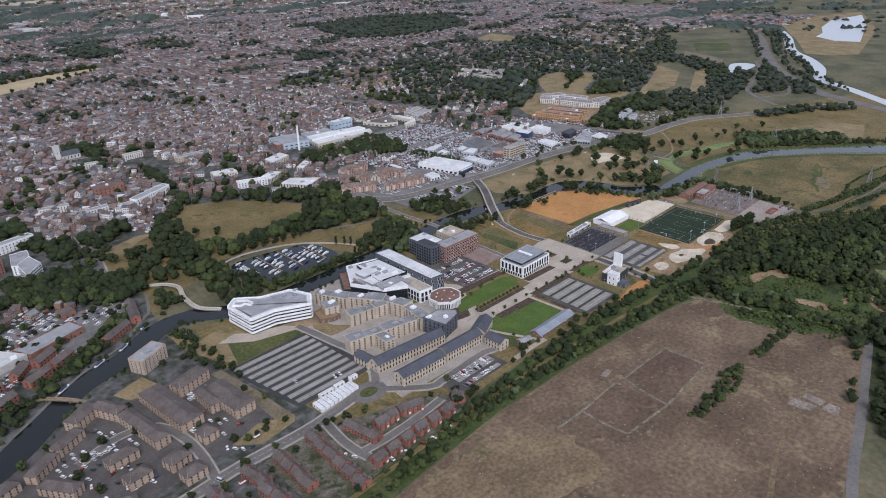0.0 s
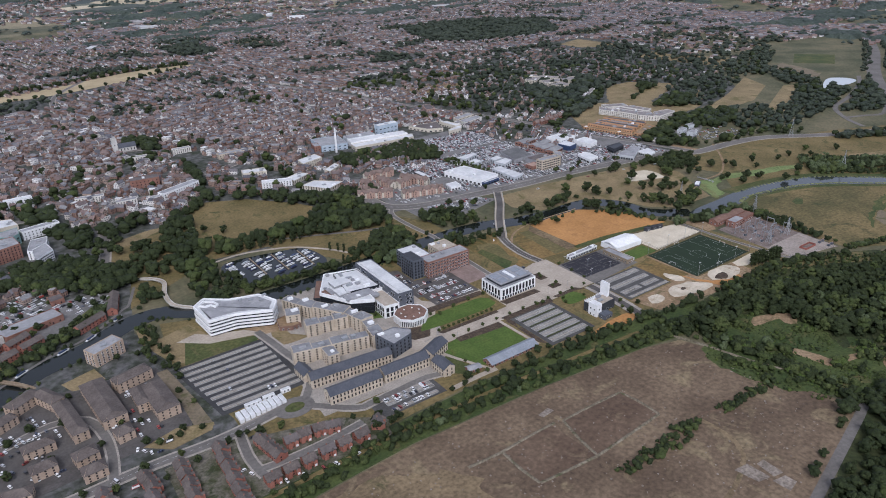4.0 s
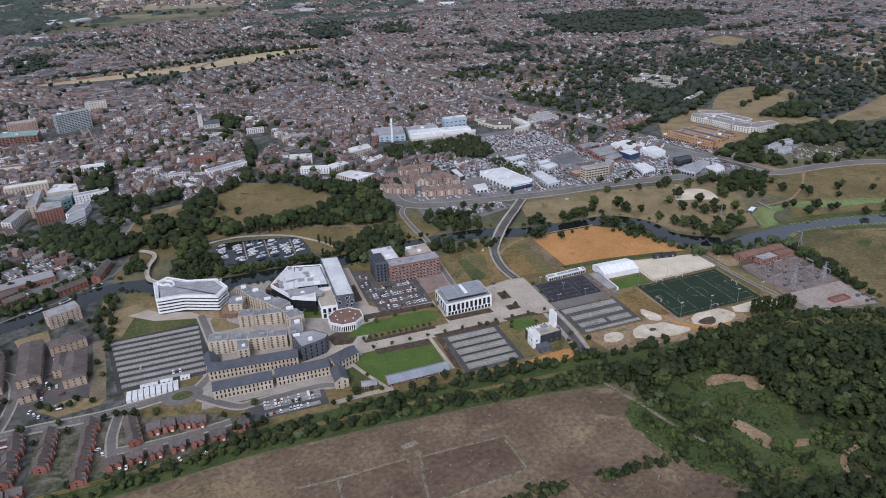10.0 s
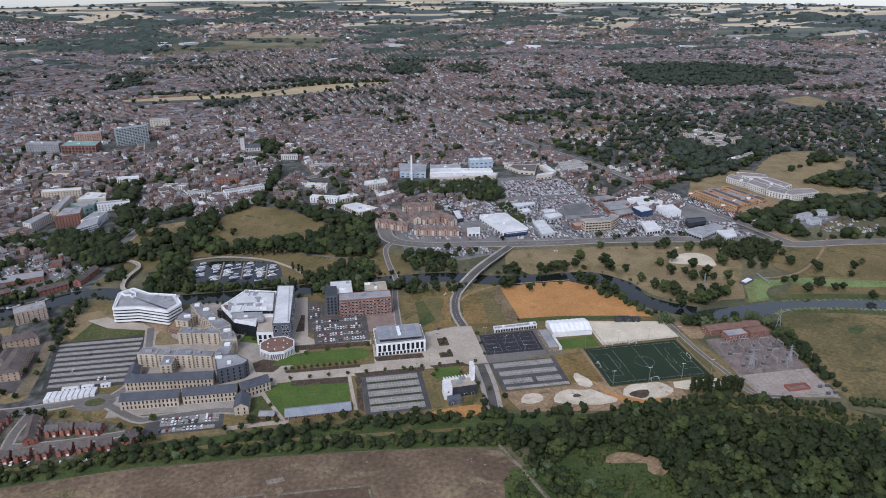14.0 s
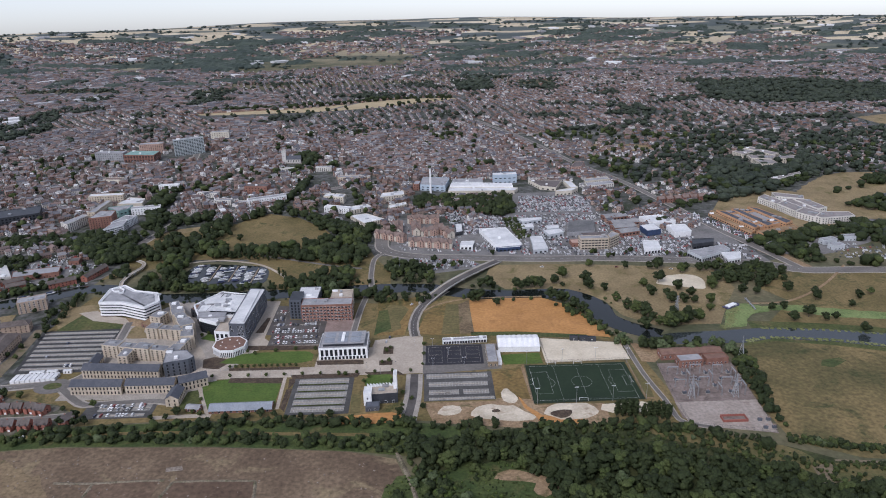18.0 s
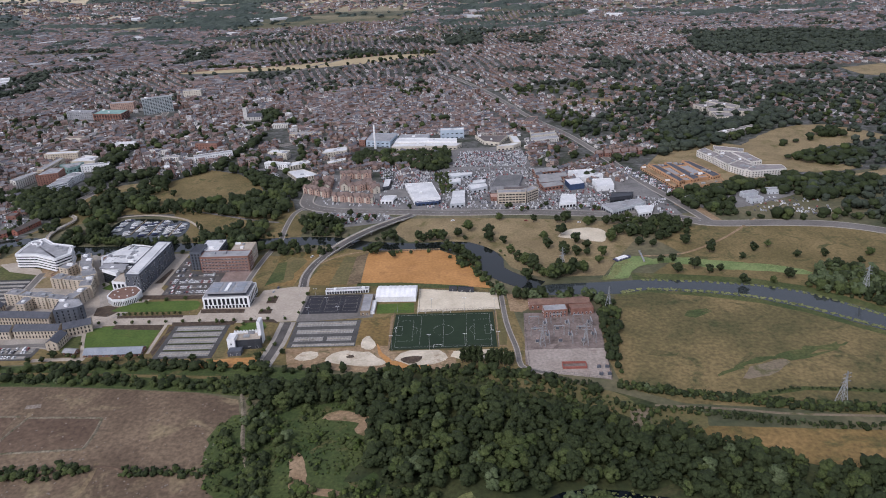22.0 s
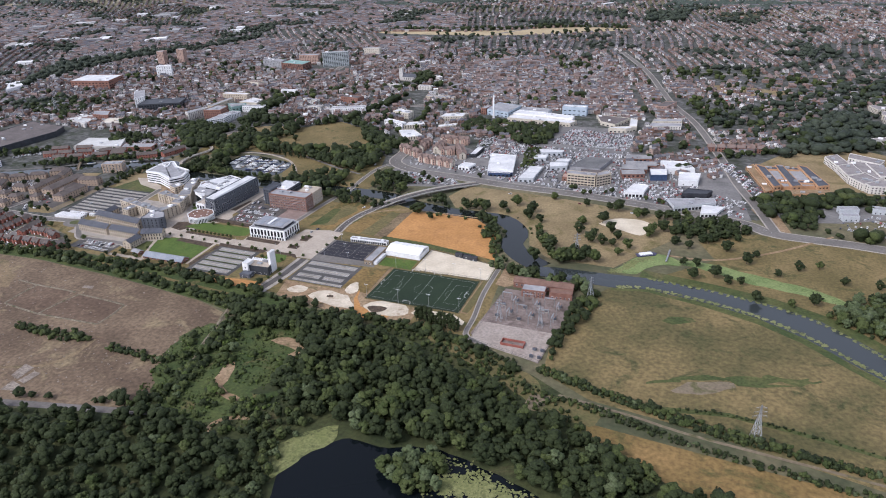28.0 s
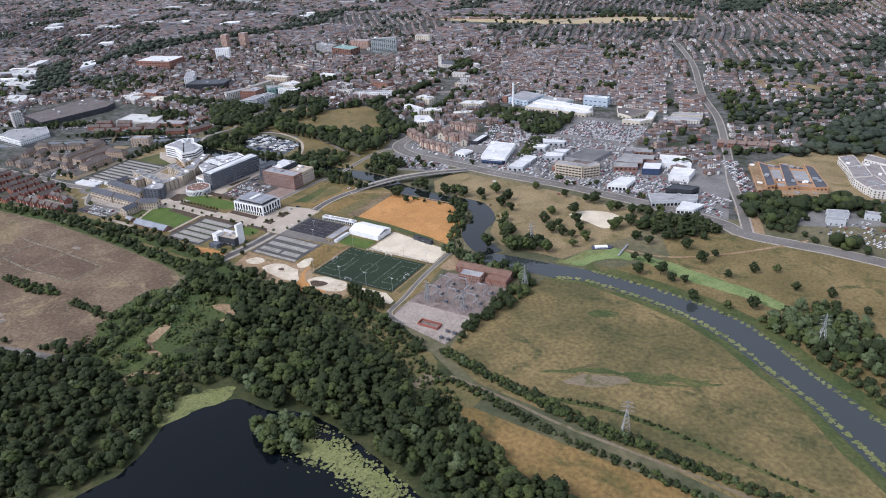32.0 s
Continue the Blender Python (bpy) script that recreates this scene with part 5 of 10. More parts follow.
# ---- creative hub with its slab tower ----
block("creative_hub", "564.8,320.7 591.6,322.6 589.6,337.9 563.8,336", 9, M_DARKCLAD, M_PAVE, "low dark clad building with a saw-tooth white roof edge", floors=1, gap=6, win=(2, 2), frame=M_WHITE, plant=2)
block("white_cube", "562.8,318.8 569.5,318.8 569.5,329.3 562.8,329.3", 12, M_WHITE, M_WHITEROOF, "white cube stair block", floors=2, gap=4)
block("slab_tower", "587.8,329.5 590.8,329.5 590.8,338.5 587.8,338.5", 22.5, M_WHITE, M_WHITEROOF, "tall thin white slab tower", parapet=0.3)
block("low_store", "564.8,310.1 576.2,311.1 576.2,318.8 564.8,317.8", 4, M_GREYCLAD, M_GREYCLAD, "low blue grey store", floors=1)
for _i in range(9):
    _t = thing("saw_tooth", 566 + _i * 2.7, 335 + _i * 0.17, 4, "white saw-tooth roof light", "roof light", "saw-tooth roof lights", 9.3)
    _g = Geo()
    _g.v = [(-1.3, -1.5, 0), (1.3, -1.5, 0), (1.3, 1.5, 0), (-1.3, 1.5, 0), (-1.3, -1.5, 2.0), (-1.3, 1.5, 2.0)]
    _g.f, _g.m = [(0, 1, 2, 3), (0, 3, 5, 4), (4, 5, 2, 1), (0, 4, 1), (3, 2, 5)], [0] * 5
    part("hood", _g, M_WHITE, _t)

# ---- sports side ----
block("sports_pavilion", "672.9,377.1 682.5,377.1 682.5,412.6 672.9,412.6", 4.5, M_WOOD, M_FLATROOF, "long low pavilion with a grey roof", floors=1, gap=4)
block("white_canopy", "682.5,379.1 686.3,379.1 686.3,402 682.5,402", 3, M_WHITE, M_WHITEROOF, "white narrow canopy beside the pavilion", parapet=0.2)
block("court_house", "632,422.5 676,424.5 676,430 632,428", 4.0, M_WHITE, M_FLATROOF, "low white changing block with dark openings beside the courts", floors=1, gap=2.6, win=(1.7, 2.4), frame=M_DARKCLAD, plant=3)


def marquee():
    t = thing("marquee", 705.5, 415, -1.5, "large white ridged marquee on the grass", "marquee", "", 0.2)
    part("side_wall", Geo().box(-20, -12, 0, 20, 12, 5.5), M_WHITE, t)
    for i in range(8):
        x0 = -20 + i * 5
        g = Geo()
        g.v = [(x0, -12.3, 5.4), (x0 + 5, -12.3, 5.4), (x0 + 5, 12.3, 5.4), (x0, 12.3, 5.4), (x0, 0, 8.6), (x0 + 5, 0, 8.6), (x0 + 2.5, -12.3, 5.8), (x0 + 2.5, 12.3, 5.8), (x0 + 2.5, 0, 9.1)]
        g.f = [(0, 6, 8, 4), (6, 1, 5, 8), (3, 4, 8, 7), (7, 8, 5, 2), (0, 1, 6), (2, 3, 7)]
        g.m = [0] * 6
        part("roof_bay", g, M_WHITE, t)


marquee()
for _i, (_x, _y) in enumerate(((762, 424), (771, 422.5), (779, 421))):
    block("dark_cabin", [(_x - 4, _y - 2), (_x + 4, _y - 2.6), (_x + 4, _y + 1.4), (_x - 4, _y + 2)], 4, M_DARKCLAD, M_DARKCLAD, "black site cabin at the end of the sand", floors=1, group="site cabins")
for _i in range(9):
    _x = 237.3 + _i * 4.4
    block("white_cabin", [(_x, 372.4 + _i * 0.4), (_x + 3.5, 372.7 + _i * 0.4), (_x + 3.5, 384.8 + _i * 0.2), (_x, 384.4 + _i * 0.2)], 3.0, M_WHITE, M_WHITEROOF, "white temporary site cabin", floors=1, gap=3, group="temporary cabins", parapet=0.15)
for _x, _y, _w in ((247, 387.7, 13.4), (262.3, 388.6, 9.6), (277.6, 388.6, 7.7)):
    block("white_cabin", [(_x, _y), (_x + _w, _y), (_x + _w, _y + 3), (_x, _y + 3)], 3.0, M_WHITE, M_WHITEROOF, "white temporary site cabin", floors=1, gap=3, group="temporary cabins", parapet=0.15)
ring = patch("road_roundabout", [(278.5 + 16 * math.cos(a * 0.2618), 366.5 + 12.5 * math.sin(a * 0.2618)) for a in range(24)], 0.46, M_ROAD, "small grey roundabout", "road")
patch("lawn_roundabout", [(278.5 + 8 * math.cos(a * 0.2618), 366.5 + 5.7 * math.sin(a * 0.2618)) for a in range(24)], 0.56, M_GREENC, "planted roundabout island", "lawn")
for _p in ("574.3,406.8 583.9,406.8 583.9,421.2 574.3,421.2", "571.5,385.8 583.9,385.8 583.9,394.4 571.5,394.4", "532.2,372.4 547.5,372.4 547.5,367.6 532.2,367.6"):
    patch("ground_bed_square", _p, 0.4, M_BED, "square planting bed with young trees", "planting bed")

# ---- road bridge ----
M_PALECON = surf("pale_concrete", (0.46, 0.44, 0.4), (0.56, 0.54, 0.5), 0.1, 0.8, 0.12)
def bridge(name, line, width, rise, label, mat, parapet=1.1, piers=3, side=None):
    p = smooth_line(pts(line), False, 4.0)
    n = len(p)
    zs = [0.36 + rise * math.sin(math.pi * i / (n - 1)) for i in range(n)]
    t = tagged(new(name), label, "bridge")
    a, b = offset_line(p, width / 2), offset_line(p, -width / 2)
    ai, bi = offset_line(p, width / 2 - 0.35), offset_line(p, -width / 2 + 0.35)

    def strip(l, r, dz0, dz1):
        g = Geo()
        for i in range(n):
            g.v += [(*l[i], zs[i] + dz0), (*r[i], zs[i] + dz0), (*r[i], zs[i] + dz1), (*l[i], zs[i] + dz1)]
        for i in range(n - 1):
            k = 4 * i
            g.f += [(k + j, k + (j + 1) % 4, k + 4 + (j + 1) % 4, k + 4 + j) for j in range(4)]
        g.m = [0] * len(g.f)
        return g

    part("deck", strip(a, b, -0.9, 0), mat, t)
    part("carriageway", strip(offset_line(p, width / 2 - 2), offset_line(p, -width / 2 + 2), -0.02, 0.06), M_ASPH if width > 6 else mat, t)
    part("parapet", strip(a, ai, -0.9, parapet), side or M_PALECON, t)
    part("parapet", strip(bi, b, -0.9, parapet), side or M_PALECON, t)
    for k in range(piers):
        i = int(n * (k + 1) / (piers + 1))
        part("pier", Geo().box(p[i][0] - 1.2, p[i][1] - 1.2, -1, p[i][0] + 1.2, p[i][1] + 1.2, zs[i] - 0.8), M_KERB, t)
    return t


bridge("road_bridge", "612.6,515 639.4,552.3 673.9,593.5 696.9,624.1 708.3,639.4", 12, 6.0, "pale concrete road bridge over the river", M_PAVE)
bridge("footbridge", "266.1,574.3 250.8,590.6 249.8,615.5 256.5,643.2 250.8,662.4 237.4,675.8", 4.5, 3.5, "curving pale footbridge over the river", M_PAVE, 0.9)
bridge("estate_footbridge", "88,555 103,537 117.3,519.7", 3.4, 2.2, "straight brown timber footbridge over the river", M_WOOD, 1.0, 2, M_WOOD)

# ---- the town: houses too many to count, joined by district ----
rng = np.random.default_rng(7)


def near_line(x, y, line, d):
    hit = np.zeros(len(x), bool)
    for (x0, y0), (x1, y1) in zip(line, line[1:]):
        ux, uy = x1 - x0, y1 - y0
        t = np.clip(((x - x0) * ux + (y - y0) * uy) / (ux * ux + uy * uy), 0, 1)
        hit |= np.hypot(x - x0 - t * ux, y - y0 - t * uy) < d
    return hit


OPEN = [pts(s) for s in (
    "205.8,536 250.8,775.3 335,832.8 371.4,875.9 426,847.1 478.6,789.7 574.3,765.8 574.3,536",  # town park and marina
    "536,536 574.3,842.3 674.8,842.3 689.2,708.3 861.5,684.4 966.8,660.5 1081.7,622.2 1081.7,536",  # ring road, flats, car parks
    "670.1,631.8 670.1,746.6 737.1,851.9 737.1,947.6 880.6,957.2 880.6,746.6 1043.4,746.6 1062.5,612.6",  # retail sheds
    "590,915 600,1014.6 784.9,1014.6 784.9,938.1 612.6,918.9",  # long white building
    "1029,670.1 1014.6,842.3 1119.9,918.9 1273.1,918.9 1273.1,746.6 1148.7,670.1",  # hospital
    "-248.9,590 -215,715 160,690 165,590 57.4,536 -70,470 -140,540",  # station sheds
    "57.4,1282.7 57.4,1340.1 162.7,1340.1 162.7,1282.7",  # slab tower
    "0,574.3 95.7,689.2 143.6,660.5 124.4,574.3",
    "1186.9,918.9 1340.1,1072.1 1512.4,957.2 1388,861.5",
    "1000,828 1060,842 1138,880 1131,872 1225,937 1294,967 1377,1079 1369,1149 1346,1112 1281,1210 1223,1175 1207,1136 1140,1055 1093,915 1085,860 1040,840",  # wood and park round the hospital
    "1240,750 1250,930 1386,1025 1475,940 1460,860 1345,750", "592,950 600,1040 790,1032 882,995 885,915 760,930 640,930",  # park, factory
    "500,785 500,840 530,842 562,806 540,790", "498,850 498,878 524,888 536,868", "556,852 556,872 588,892 590,872", "540,906 542,938 584,950 586,920", "890,948 893,1000 942,1010 945,964", "90,790 90,925 200,1000 216,800 190,770", "115,730 138,811 165,768 190,812 204,866 290,868 303,804 285,750 240,700 230,650",  # commercial blocks, flats and street trees
    "-80,1240 -80,1300 60,1310 165,1330 165,1260 60,1232", "375,878 394,990 401,1090 428,1090 440,1042 415,977 397,897", "333,1205 361,1275 404,1250 406,1172 350,1150",  # offices, avenue, churchyard
    "-38.3,1799.6 287.2,1876.1 574.3,2029.3 746.6,2038.9 746.6,1991 536,1866.6 315.9,1761.3 38.3,1723",  # long straw fields
    "1450,1850 1480,2040 1563,2223 1865,2220 2088,2060 1980,1850 1895,1740 1720,1745 1547,1770",  # dark wood
    "705,2375 741,2152 800,2140 855,2187 849,2411", "80,560 90,690 230,680 214,612 156,562",
    "1627.3,976.4 1627.3,1273.1 1818.7,1282.7 1799.6,966.8", "1665.6,1340.1 1665.6,1579.4 1847.4,1589 1847.4,1340.1",
    "-510,870 -660,1162 -617,1240 -570,1340 -437,1490 -380,1714 -320,1640 -420,1350 -490,1249 -505,1125 -500,1000 -455,880", "-352,655 -605,850 -620,950 -353,765 -320,672",  # railway belt
    "229.7,363.7 229.7,612.6 114.9,574.3 38.3,497.8 -95.7,430.7 -95.7,229.7 382.9,229.7 382.9,363.7",  # estate and river
    "1072.1,536 1072.1,746.6 1340.1,765.8 2201.6,536 2201.6,287.2",  # woods and river land
    "1300,560 1300,820 1400,900 1560,935 1676,945 1781,1010 2103,1120 2500,1043 2201,847 1757,600 1500,400",  # parkland and fields of the far junction
)]
ROADS = [pts(s) for s in ("1074,582 1030.9,732.3 962,1005.1 885.4,1225.2 831.8,1410 746.6,1627.3", "521.7,825.1 552.3,752.4 560.9,691.1 478.6,938.1 411.6,1148.7")]


def free(x, y):
    ok = np.ones(len(x), bool)
    for p in OPEN:
        ok &= ~inside(x, y, p)
    for r in ROADS:
        ok &= ~near_line(x, y, r, 13)
    edge = np.interp(x, [-1700, -200, 40, 240, 560, 1100, 1300, 2300], [330, 430, 560, 690, 700, 650, 760, 900])
    return ok & (y > edge)


def bulk(name, verts, faces4, faces3, m4, m3, mats, label, category, smooth=False):
    """One big mesh out of arrays of quads and triangles."""
    me = bpy.data.meshes.new(name)
    me.vertices.add(len(verts))
    me.vertices.foreach_set("co", verts.astype(np.float32).ravel())
    nl = faces4.size + faces3.size
    me.loops.add(nl)
    me.loops.foreach_set("vertex_index", np.concatenate([faces4.ravel(), faces3.ravel()]).astype(np.int32))
    me.polygons.add(len(faces4) + len(faces3))
    start = np.concatenate([np.arange(len(faces4)) * 4, faces4.size + np.arange(len(faces3)) * 3])
    me.polygons.foreach_set("loop_start", start.astype(np.int32))
    me.polygons.foreach_set("material_index", np.concatenate([m4, m3]).astype(np.int32))
    for mm in mats:
        me.materials.append(mm)
    me.polygons.foreach_set("use_smooth", np.full(len(faces4) + len(faces3), smooth))
    me.update(calc_edges=True)
    me.validate()
    return tagged(new(name, me), label, category, "", "stuff")


def houses(name, x, y, turn, w, d, h, rise, label, mats, category="houses", z=None):
    """Gabled houses at x, y with the ridge along turn; walls and roof are islands of their own."""
    n = len(x)
    a, b = w / 2, d / 2
    zero = np.zeros(n)
    lx = np.stack([-a, a, a, -a, -a, a, a, -a, -a, a] + [-a - .3, a + .3, a + .3, -a - .3, -a - .3, a + .3], 1)
    ly = np.stack([-b, -b, b, b, -b, -b, b, b, zero, zero] + [-b - .4, -b - .4, b + .4, b + .4, zero, zero], 1)
    e = h - rise * 0.4 / b
    lz = np.stack([zero, zero, zero, zero, h, h, h, h, h + rise - .1, h + rise - .1] + [e, e, e, e, h + rise, h + rise], 1)
    c, s = np.cos(turn)[:, None], np.sin(turn)[:, None]
    ground = hill(x, y) if z is None else z
    v = np.stack([x[:, None] + lx * c - ly * s, y[:, None] + lx * s + ly * c, lz + ground[:, None] - 0.1], 2).reshape(-1, 3)
    base = (np.arange(n) * 16)[:, None, None]
    q = np.array([(0, 1, 5, 4), (1, 2, 6, 5), (2, 3, 7, 6), (3, 0, 4, 7), (10, 11, 15, 14), (12, 13, 14, 15)])
    t = np.array([(4, 7, 8), (6, 5, 9)])
    return bulk(name, v, (base + q).reshape(-1, 4), (base + t).reshape(-1, 3), np.tile([0, 0, 0, 0, 1, 1], n), np.tile([0, 0], n), mats, label, category)


def boxes(name, x, y, turn, w, d, h, label, mats, category="buildings", z=None, lift=None):
    n = len(x)
    a, b = w / 2, d / 2
    lx, ly = np.stack([-a, a, a, -a] * 2, 1), np.stack([-b, -b, b, b] * 2, 1)
    zero = np.zeros(n)
    lo = zero if lift is None else lift
    lz = np.stack([lo] * 4 + [lo + h] * 4, 1)
    c, s = np.cos(turn)[:, None], np.sin(turn)[:, None]
    ground = hill(x, y) if z is None else z
    v = np.stack([x[:, None] + lx * c - ly * s, y[:, None] + lx * s + ly * c, lz + ground[:, None] - 0.1], 2).reshape(-1, 3)
    base = (np.arange(n) * 8)[:, None, None]
    q = np.array([(0, 1, 5, 4), (1, 2, 6, 5), (2, 3, 7, 6), (3, 0, 4, 7), (4, 5, 6, 7)])
    return bulk(name, v, (base + q).reshape(-1, 4), np.zeros((0, 3), int), np.tile([0, 0, 0, 0, 1], n), np.zeros(0, int), mats, label, category)


def leafy_noise(x, y):
    """Where the town has groves and large gardens."""
    return np.array([noise.noise((a * 0.0055, b * 0.0075, 2)) for a, b in zip(x, y)])


# districts: rows of terraces on both sides of parallel streets
seeds = rng.uniform((-1700, 500), (2300, 2500), (64, 2))
turns = np.where((seeds[:, 0] > 150) & (seeds[:, 1] > 950), radians(-75), rng.choice([radians(a) for a in (-58, 32, -50, 40)], 64)) + rng.choice([0, 0, 0, 0, math.pi / 2], 64) + rng.normal(0, 0.07, 64)
hx, hy, ht, gx, gy = [], [], [], [], []
for k in range(64):
    u = np.arange(-520, 520, 6.4)
    vv = np.concatenate([np.arange(-506, 520, 46.0) + o for o in (-10.5, 10.5)])
    uu, ww = np.meshgrid(u, vv)
    uu, ww = uu.ravel(), ww.ravel()
    c, s = math.cos(turns[k]), math.sin(turns[k])
    bend = 0.00025 * uu * uu * (1 if k % 2 else -1)
    x, y = seeds[k, 0] + uu * c - (ww + bend) * s, seeds[k, 1] + uu * s + (ww + bend) * c
    d2 = (x[:, None] - seeds[:, 0]) ** 2 + (y[:, None] - seeds[:, 1]) ** 2
    ok = (d2.argmin(1) == k) & (np.abs(uu % 126) > 10)
    hx.append(x[ok]), hy.append(y[ok]), ht.append(np.full(ok.sum(), turns[k]))
hx, hy, ht = np.concatenate(hx), np.concatenate(hy), np.concatenate(ht)
ok = free(hx, hy) & (rng.random(len(hx)) < 0.93)
ok[ok] &= leafy_noise(hx[ok], hy[ok]) < 0.3
# leafy suburbs are thinner
leafy = inside(hx, hy, pts("842.3,727.5 966.8,1033.8 957.2,1435.8 1244.4,1627.3 2201.6,1435.8 2201.6,670.1 1340.1,765.8 1052.9,938.1")) & (rng.random(len(hx)) < 0.55)
centre = inside(hx, hy, pts("-335,670.1 -287.2,1292.2 95.7,1435.8 402,1292.2 612.6,1052.9 574.3,842.3 363.7,890.2 239.3,794.5 191.4,689.2"))
mixed = rng.random(len(hx))
ok &= ~leafy & ~(centre & (mixed < 0.45))
ok &= (np.hypot(hx - 620, hy) < 1400) | (np.arange(len(hx)) % 2 == 0)
hx, hy, ht = hx[ok], hy[ok], ht[ok]
n = len(hx)
hh = 5.0 + rng.normal(0, 0.5, n)
hr = 2.3 + rng.normal(0, 0.35, n)
houses("terraced_houses", hx, hy, ht, np.where(np.hypot(hx - 620, hy) < 1400, 6.35, 12.6), 7.6 + rng.normal(0, 0.5, n), hh, hr, "rows of brick terraced houses with brown tiled and slate roofs", [M_WALLS, M_ROOFS])
back = (rng.random(n) < 0.5) & (np.hypot(hx - 620, hy) < 1500)
side = np.where(rng.random(back.sum()) < 0.5, 1.0, -1.0)
boxes("rear_extensions", hx[back] - np.sin(ht[back]) * 6 * side, hy[back] + np.cos(ht[back]) * 6 * side, ht[back], rng.uniform(2.5, 4.5, back.sum()), rng.uniform(3.5, 6, back.sum()), rng.uniform(2.8, 5.0, back.sum()), "small rear extensions of the terraced houses", [M_WALLS, M_FLATS], "extensions")
stack = (rng.random(n) < 0.8) & (np.hypot(hx - 620, hy) < 1150)
boxes("chimney_stacks", hx[stack] + np.cos(ht[stack]) * 3.0, hy[stack] + np.sin(ht[stack]) * 3.0, ht[stack], np.full(stack.sum(), 0.9), np.full(stack.sum(), 1.6), np.full(stack.sum(), 1.8), "brick chimney stacks on the terraced houses", [M_BRICK, M_TILE], "chimneys", lift=hh[stack] + hr[stack] - 0.7)

bay = (rng.random(n) < 0.4) & (np.hypot(hx - 620, hy) < 1350)
side = np.where(rng.random(bay.sum()) < 0.5, 1.0, -1.0)
boxes("white_bays", hx[bay] - np.sin(ht[bay]) * 4.6 * side, hy[bay] + np.cos(ht[bay]) * 4.6 * side, ht[bay], rng.uniform(1.8, 3.2, bay.sum()), np.full(bay.sum(), 1.4), rng.uniform(2.6, 5.2, bay.sum()), "white bay windows and porches on the terraced houses", [M_WHITE, M_FLATROOF], "bay windows")
kerb = (rng.random(n) < 0.55) & (np.hypot(hx - 620, hy) < 1350)
side = np.where(rng.random(kerb.sum()) < 0.5, 1.0, -1.0)
boxes("street_cars", hx[kerb] - np.sin(ht[kerb]) * 7.2 * side, hy[kerb] + np.cos(ht[kerb]) * 7.2 * side, ht[kerb] + rng.normal(0, 0.03, kerb.sum()), np.full(kerb.sum(), 4.2), np.full(kerb.sum(), 1.8), np.full(kerb.sum(), 1.5), "cars parked along the streets of the town", [M_CARS, M_CARS], "cars")

M_BLOCKROOFS = surf("block_roofs", (0.25, 0.24, 0.23), (0.33, 0.31, 0.3), 0.05, 0.3, 0.15, pick=[(0.2, 0.19, 0.19), (0.28, 0.26, 0.25), (0.16, 0.14, 0.135), (0.66, 0.66, 0.65), (0.24, 0.21, 0.19), (0.4, 0.39, 0.38), (0.17, 0.16, 0.16), (0.3, 0.29, 0.28)], mid=0.15)
# the centre and the roads out of it: larger flat-roofed and pitched blocks
m = 4200
bx, by = rng.uniform(-1400, 1500, m), rng.uniform(420, 2300, m)
keep = free(bx, by) & (inside(bx, by, pts("-670.1,382.9 -574.3,1148.7 -191.4,1435.8 143.6,1493.3 411.6,1340.1 631.8,1052.9 574.3,842.3 363.7,890.2 239.3,794.5 191.4,670.1 0,574.3")) | (rng.random(m) < 0.06))
bx, by = bx[keep], by[keep]
bt = rng.choice([0.52, -1.05, 0.66, -0.6], len(bx)) + rng.normal(0, 0.08, len(bx))
boxes("town_blocks", bx, by, bt, rng.uniform(6, 15, len(bx)), rng.uniform(5.5, 10, len(bx)), rng.choice([4, 5, 6, 7, 8, 10], len(bx)) + rng.random(len(bx)), "brick and concrete town centre blocks with flat roofs", [M_WALLS, M_BLOCKROOFS])
m = 3600
bx, by = rng.uniform(-700, 800, m), rng.uniform(560, 1600, m)
keep = free(bx, by)
bx, by = bx[keep], by[keep]
houses("town_pitched_blocks", bx, by, rng.choice([0.5, -1.05, 0.7, -0.7], len(bx)), rng.uniform(6, 14, len(bx)), rng.uniform(5.5, 8.5, len(bx)), rng.uniform(5, 8, len(bx)), rng.uniform(2.0, 3.2, len(bx)), "taller brick town buildings with pitched roofs", [M_WALLS, M_ROOFS], "buildings")

# suburbs on the far slopes
m = 34000
fx, fy = rng.uniform(-3200, 4200, m), rng.uniform(1200, 4000, m)
far = np.hypot(fx - 620, fy)
def woody(x, y):
    """Where the far slopes are wooded: long belts along the valley."""
    return np.array([0.75 * noise.noise((a * 0.0016, b * 0.0042, 5)) + 0.8 * noise.noise((a * 0.006, b * 0.014, 7)) for a, b in zip(x, y)])


patchy = np.array([noise.noise((px * 0.0016, py * 0.0022, 5)) for px, py in zip(fx, fy)])
out = (fy > 2450) | (np.abs(fx - 300) > 2000)
keep = out & (far > 1800) & (far < 4200) & (patchy > -0.3 + (far - 2300) * 0.0002) & (woody(fx, fy) < 0.24)
for p in OPEN:
    keep &= ~inside(fx, fy, p)
fx, fy, pk = fx[keep], fy[keep], patchy[keep]
ft = np.round(pk * 9) * 0.7
houses("suburban_houses", fx, fy, ft, rng.uniform(9, 26, len(fx)), rng.uniform(8, 10, len(fx)), rng.uniform(5, 6.5, len(fx)), rng.uniform(2.4, 3.4, len(fx)), "far suburban rows of brown roofed houses", [M_WALLS, M_ROOFS])
m = 120
sx, sy = rng.uniform(-2600, 3800, m), rng.uniform(2400, 4000, m)
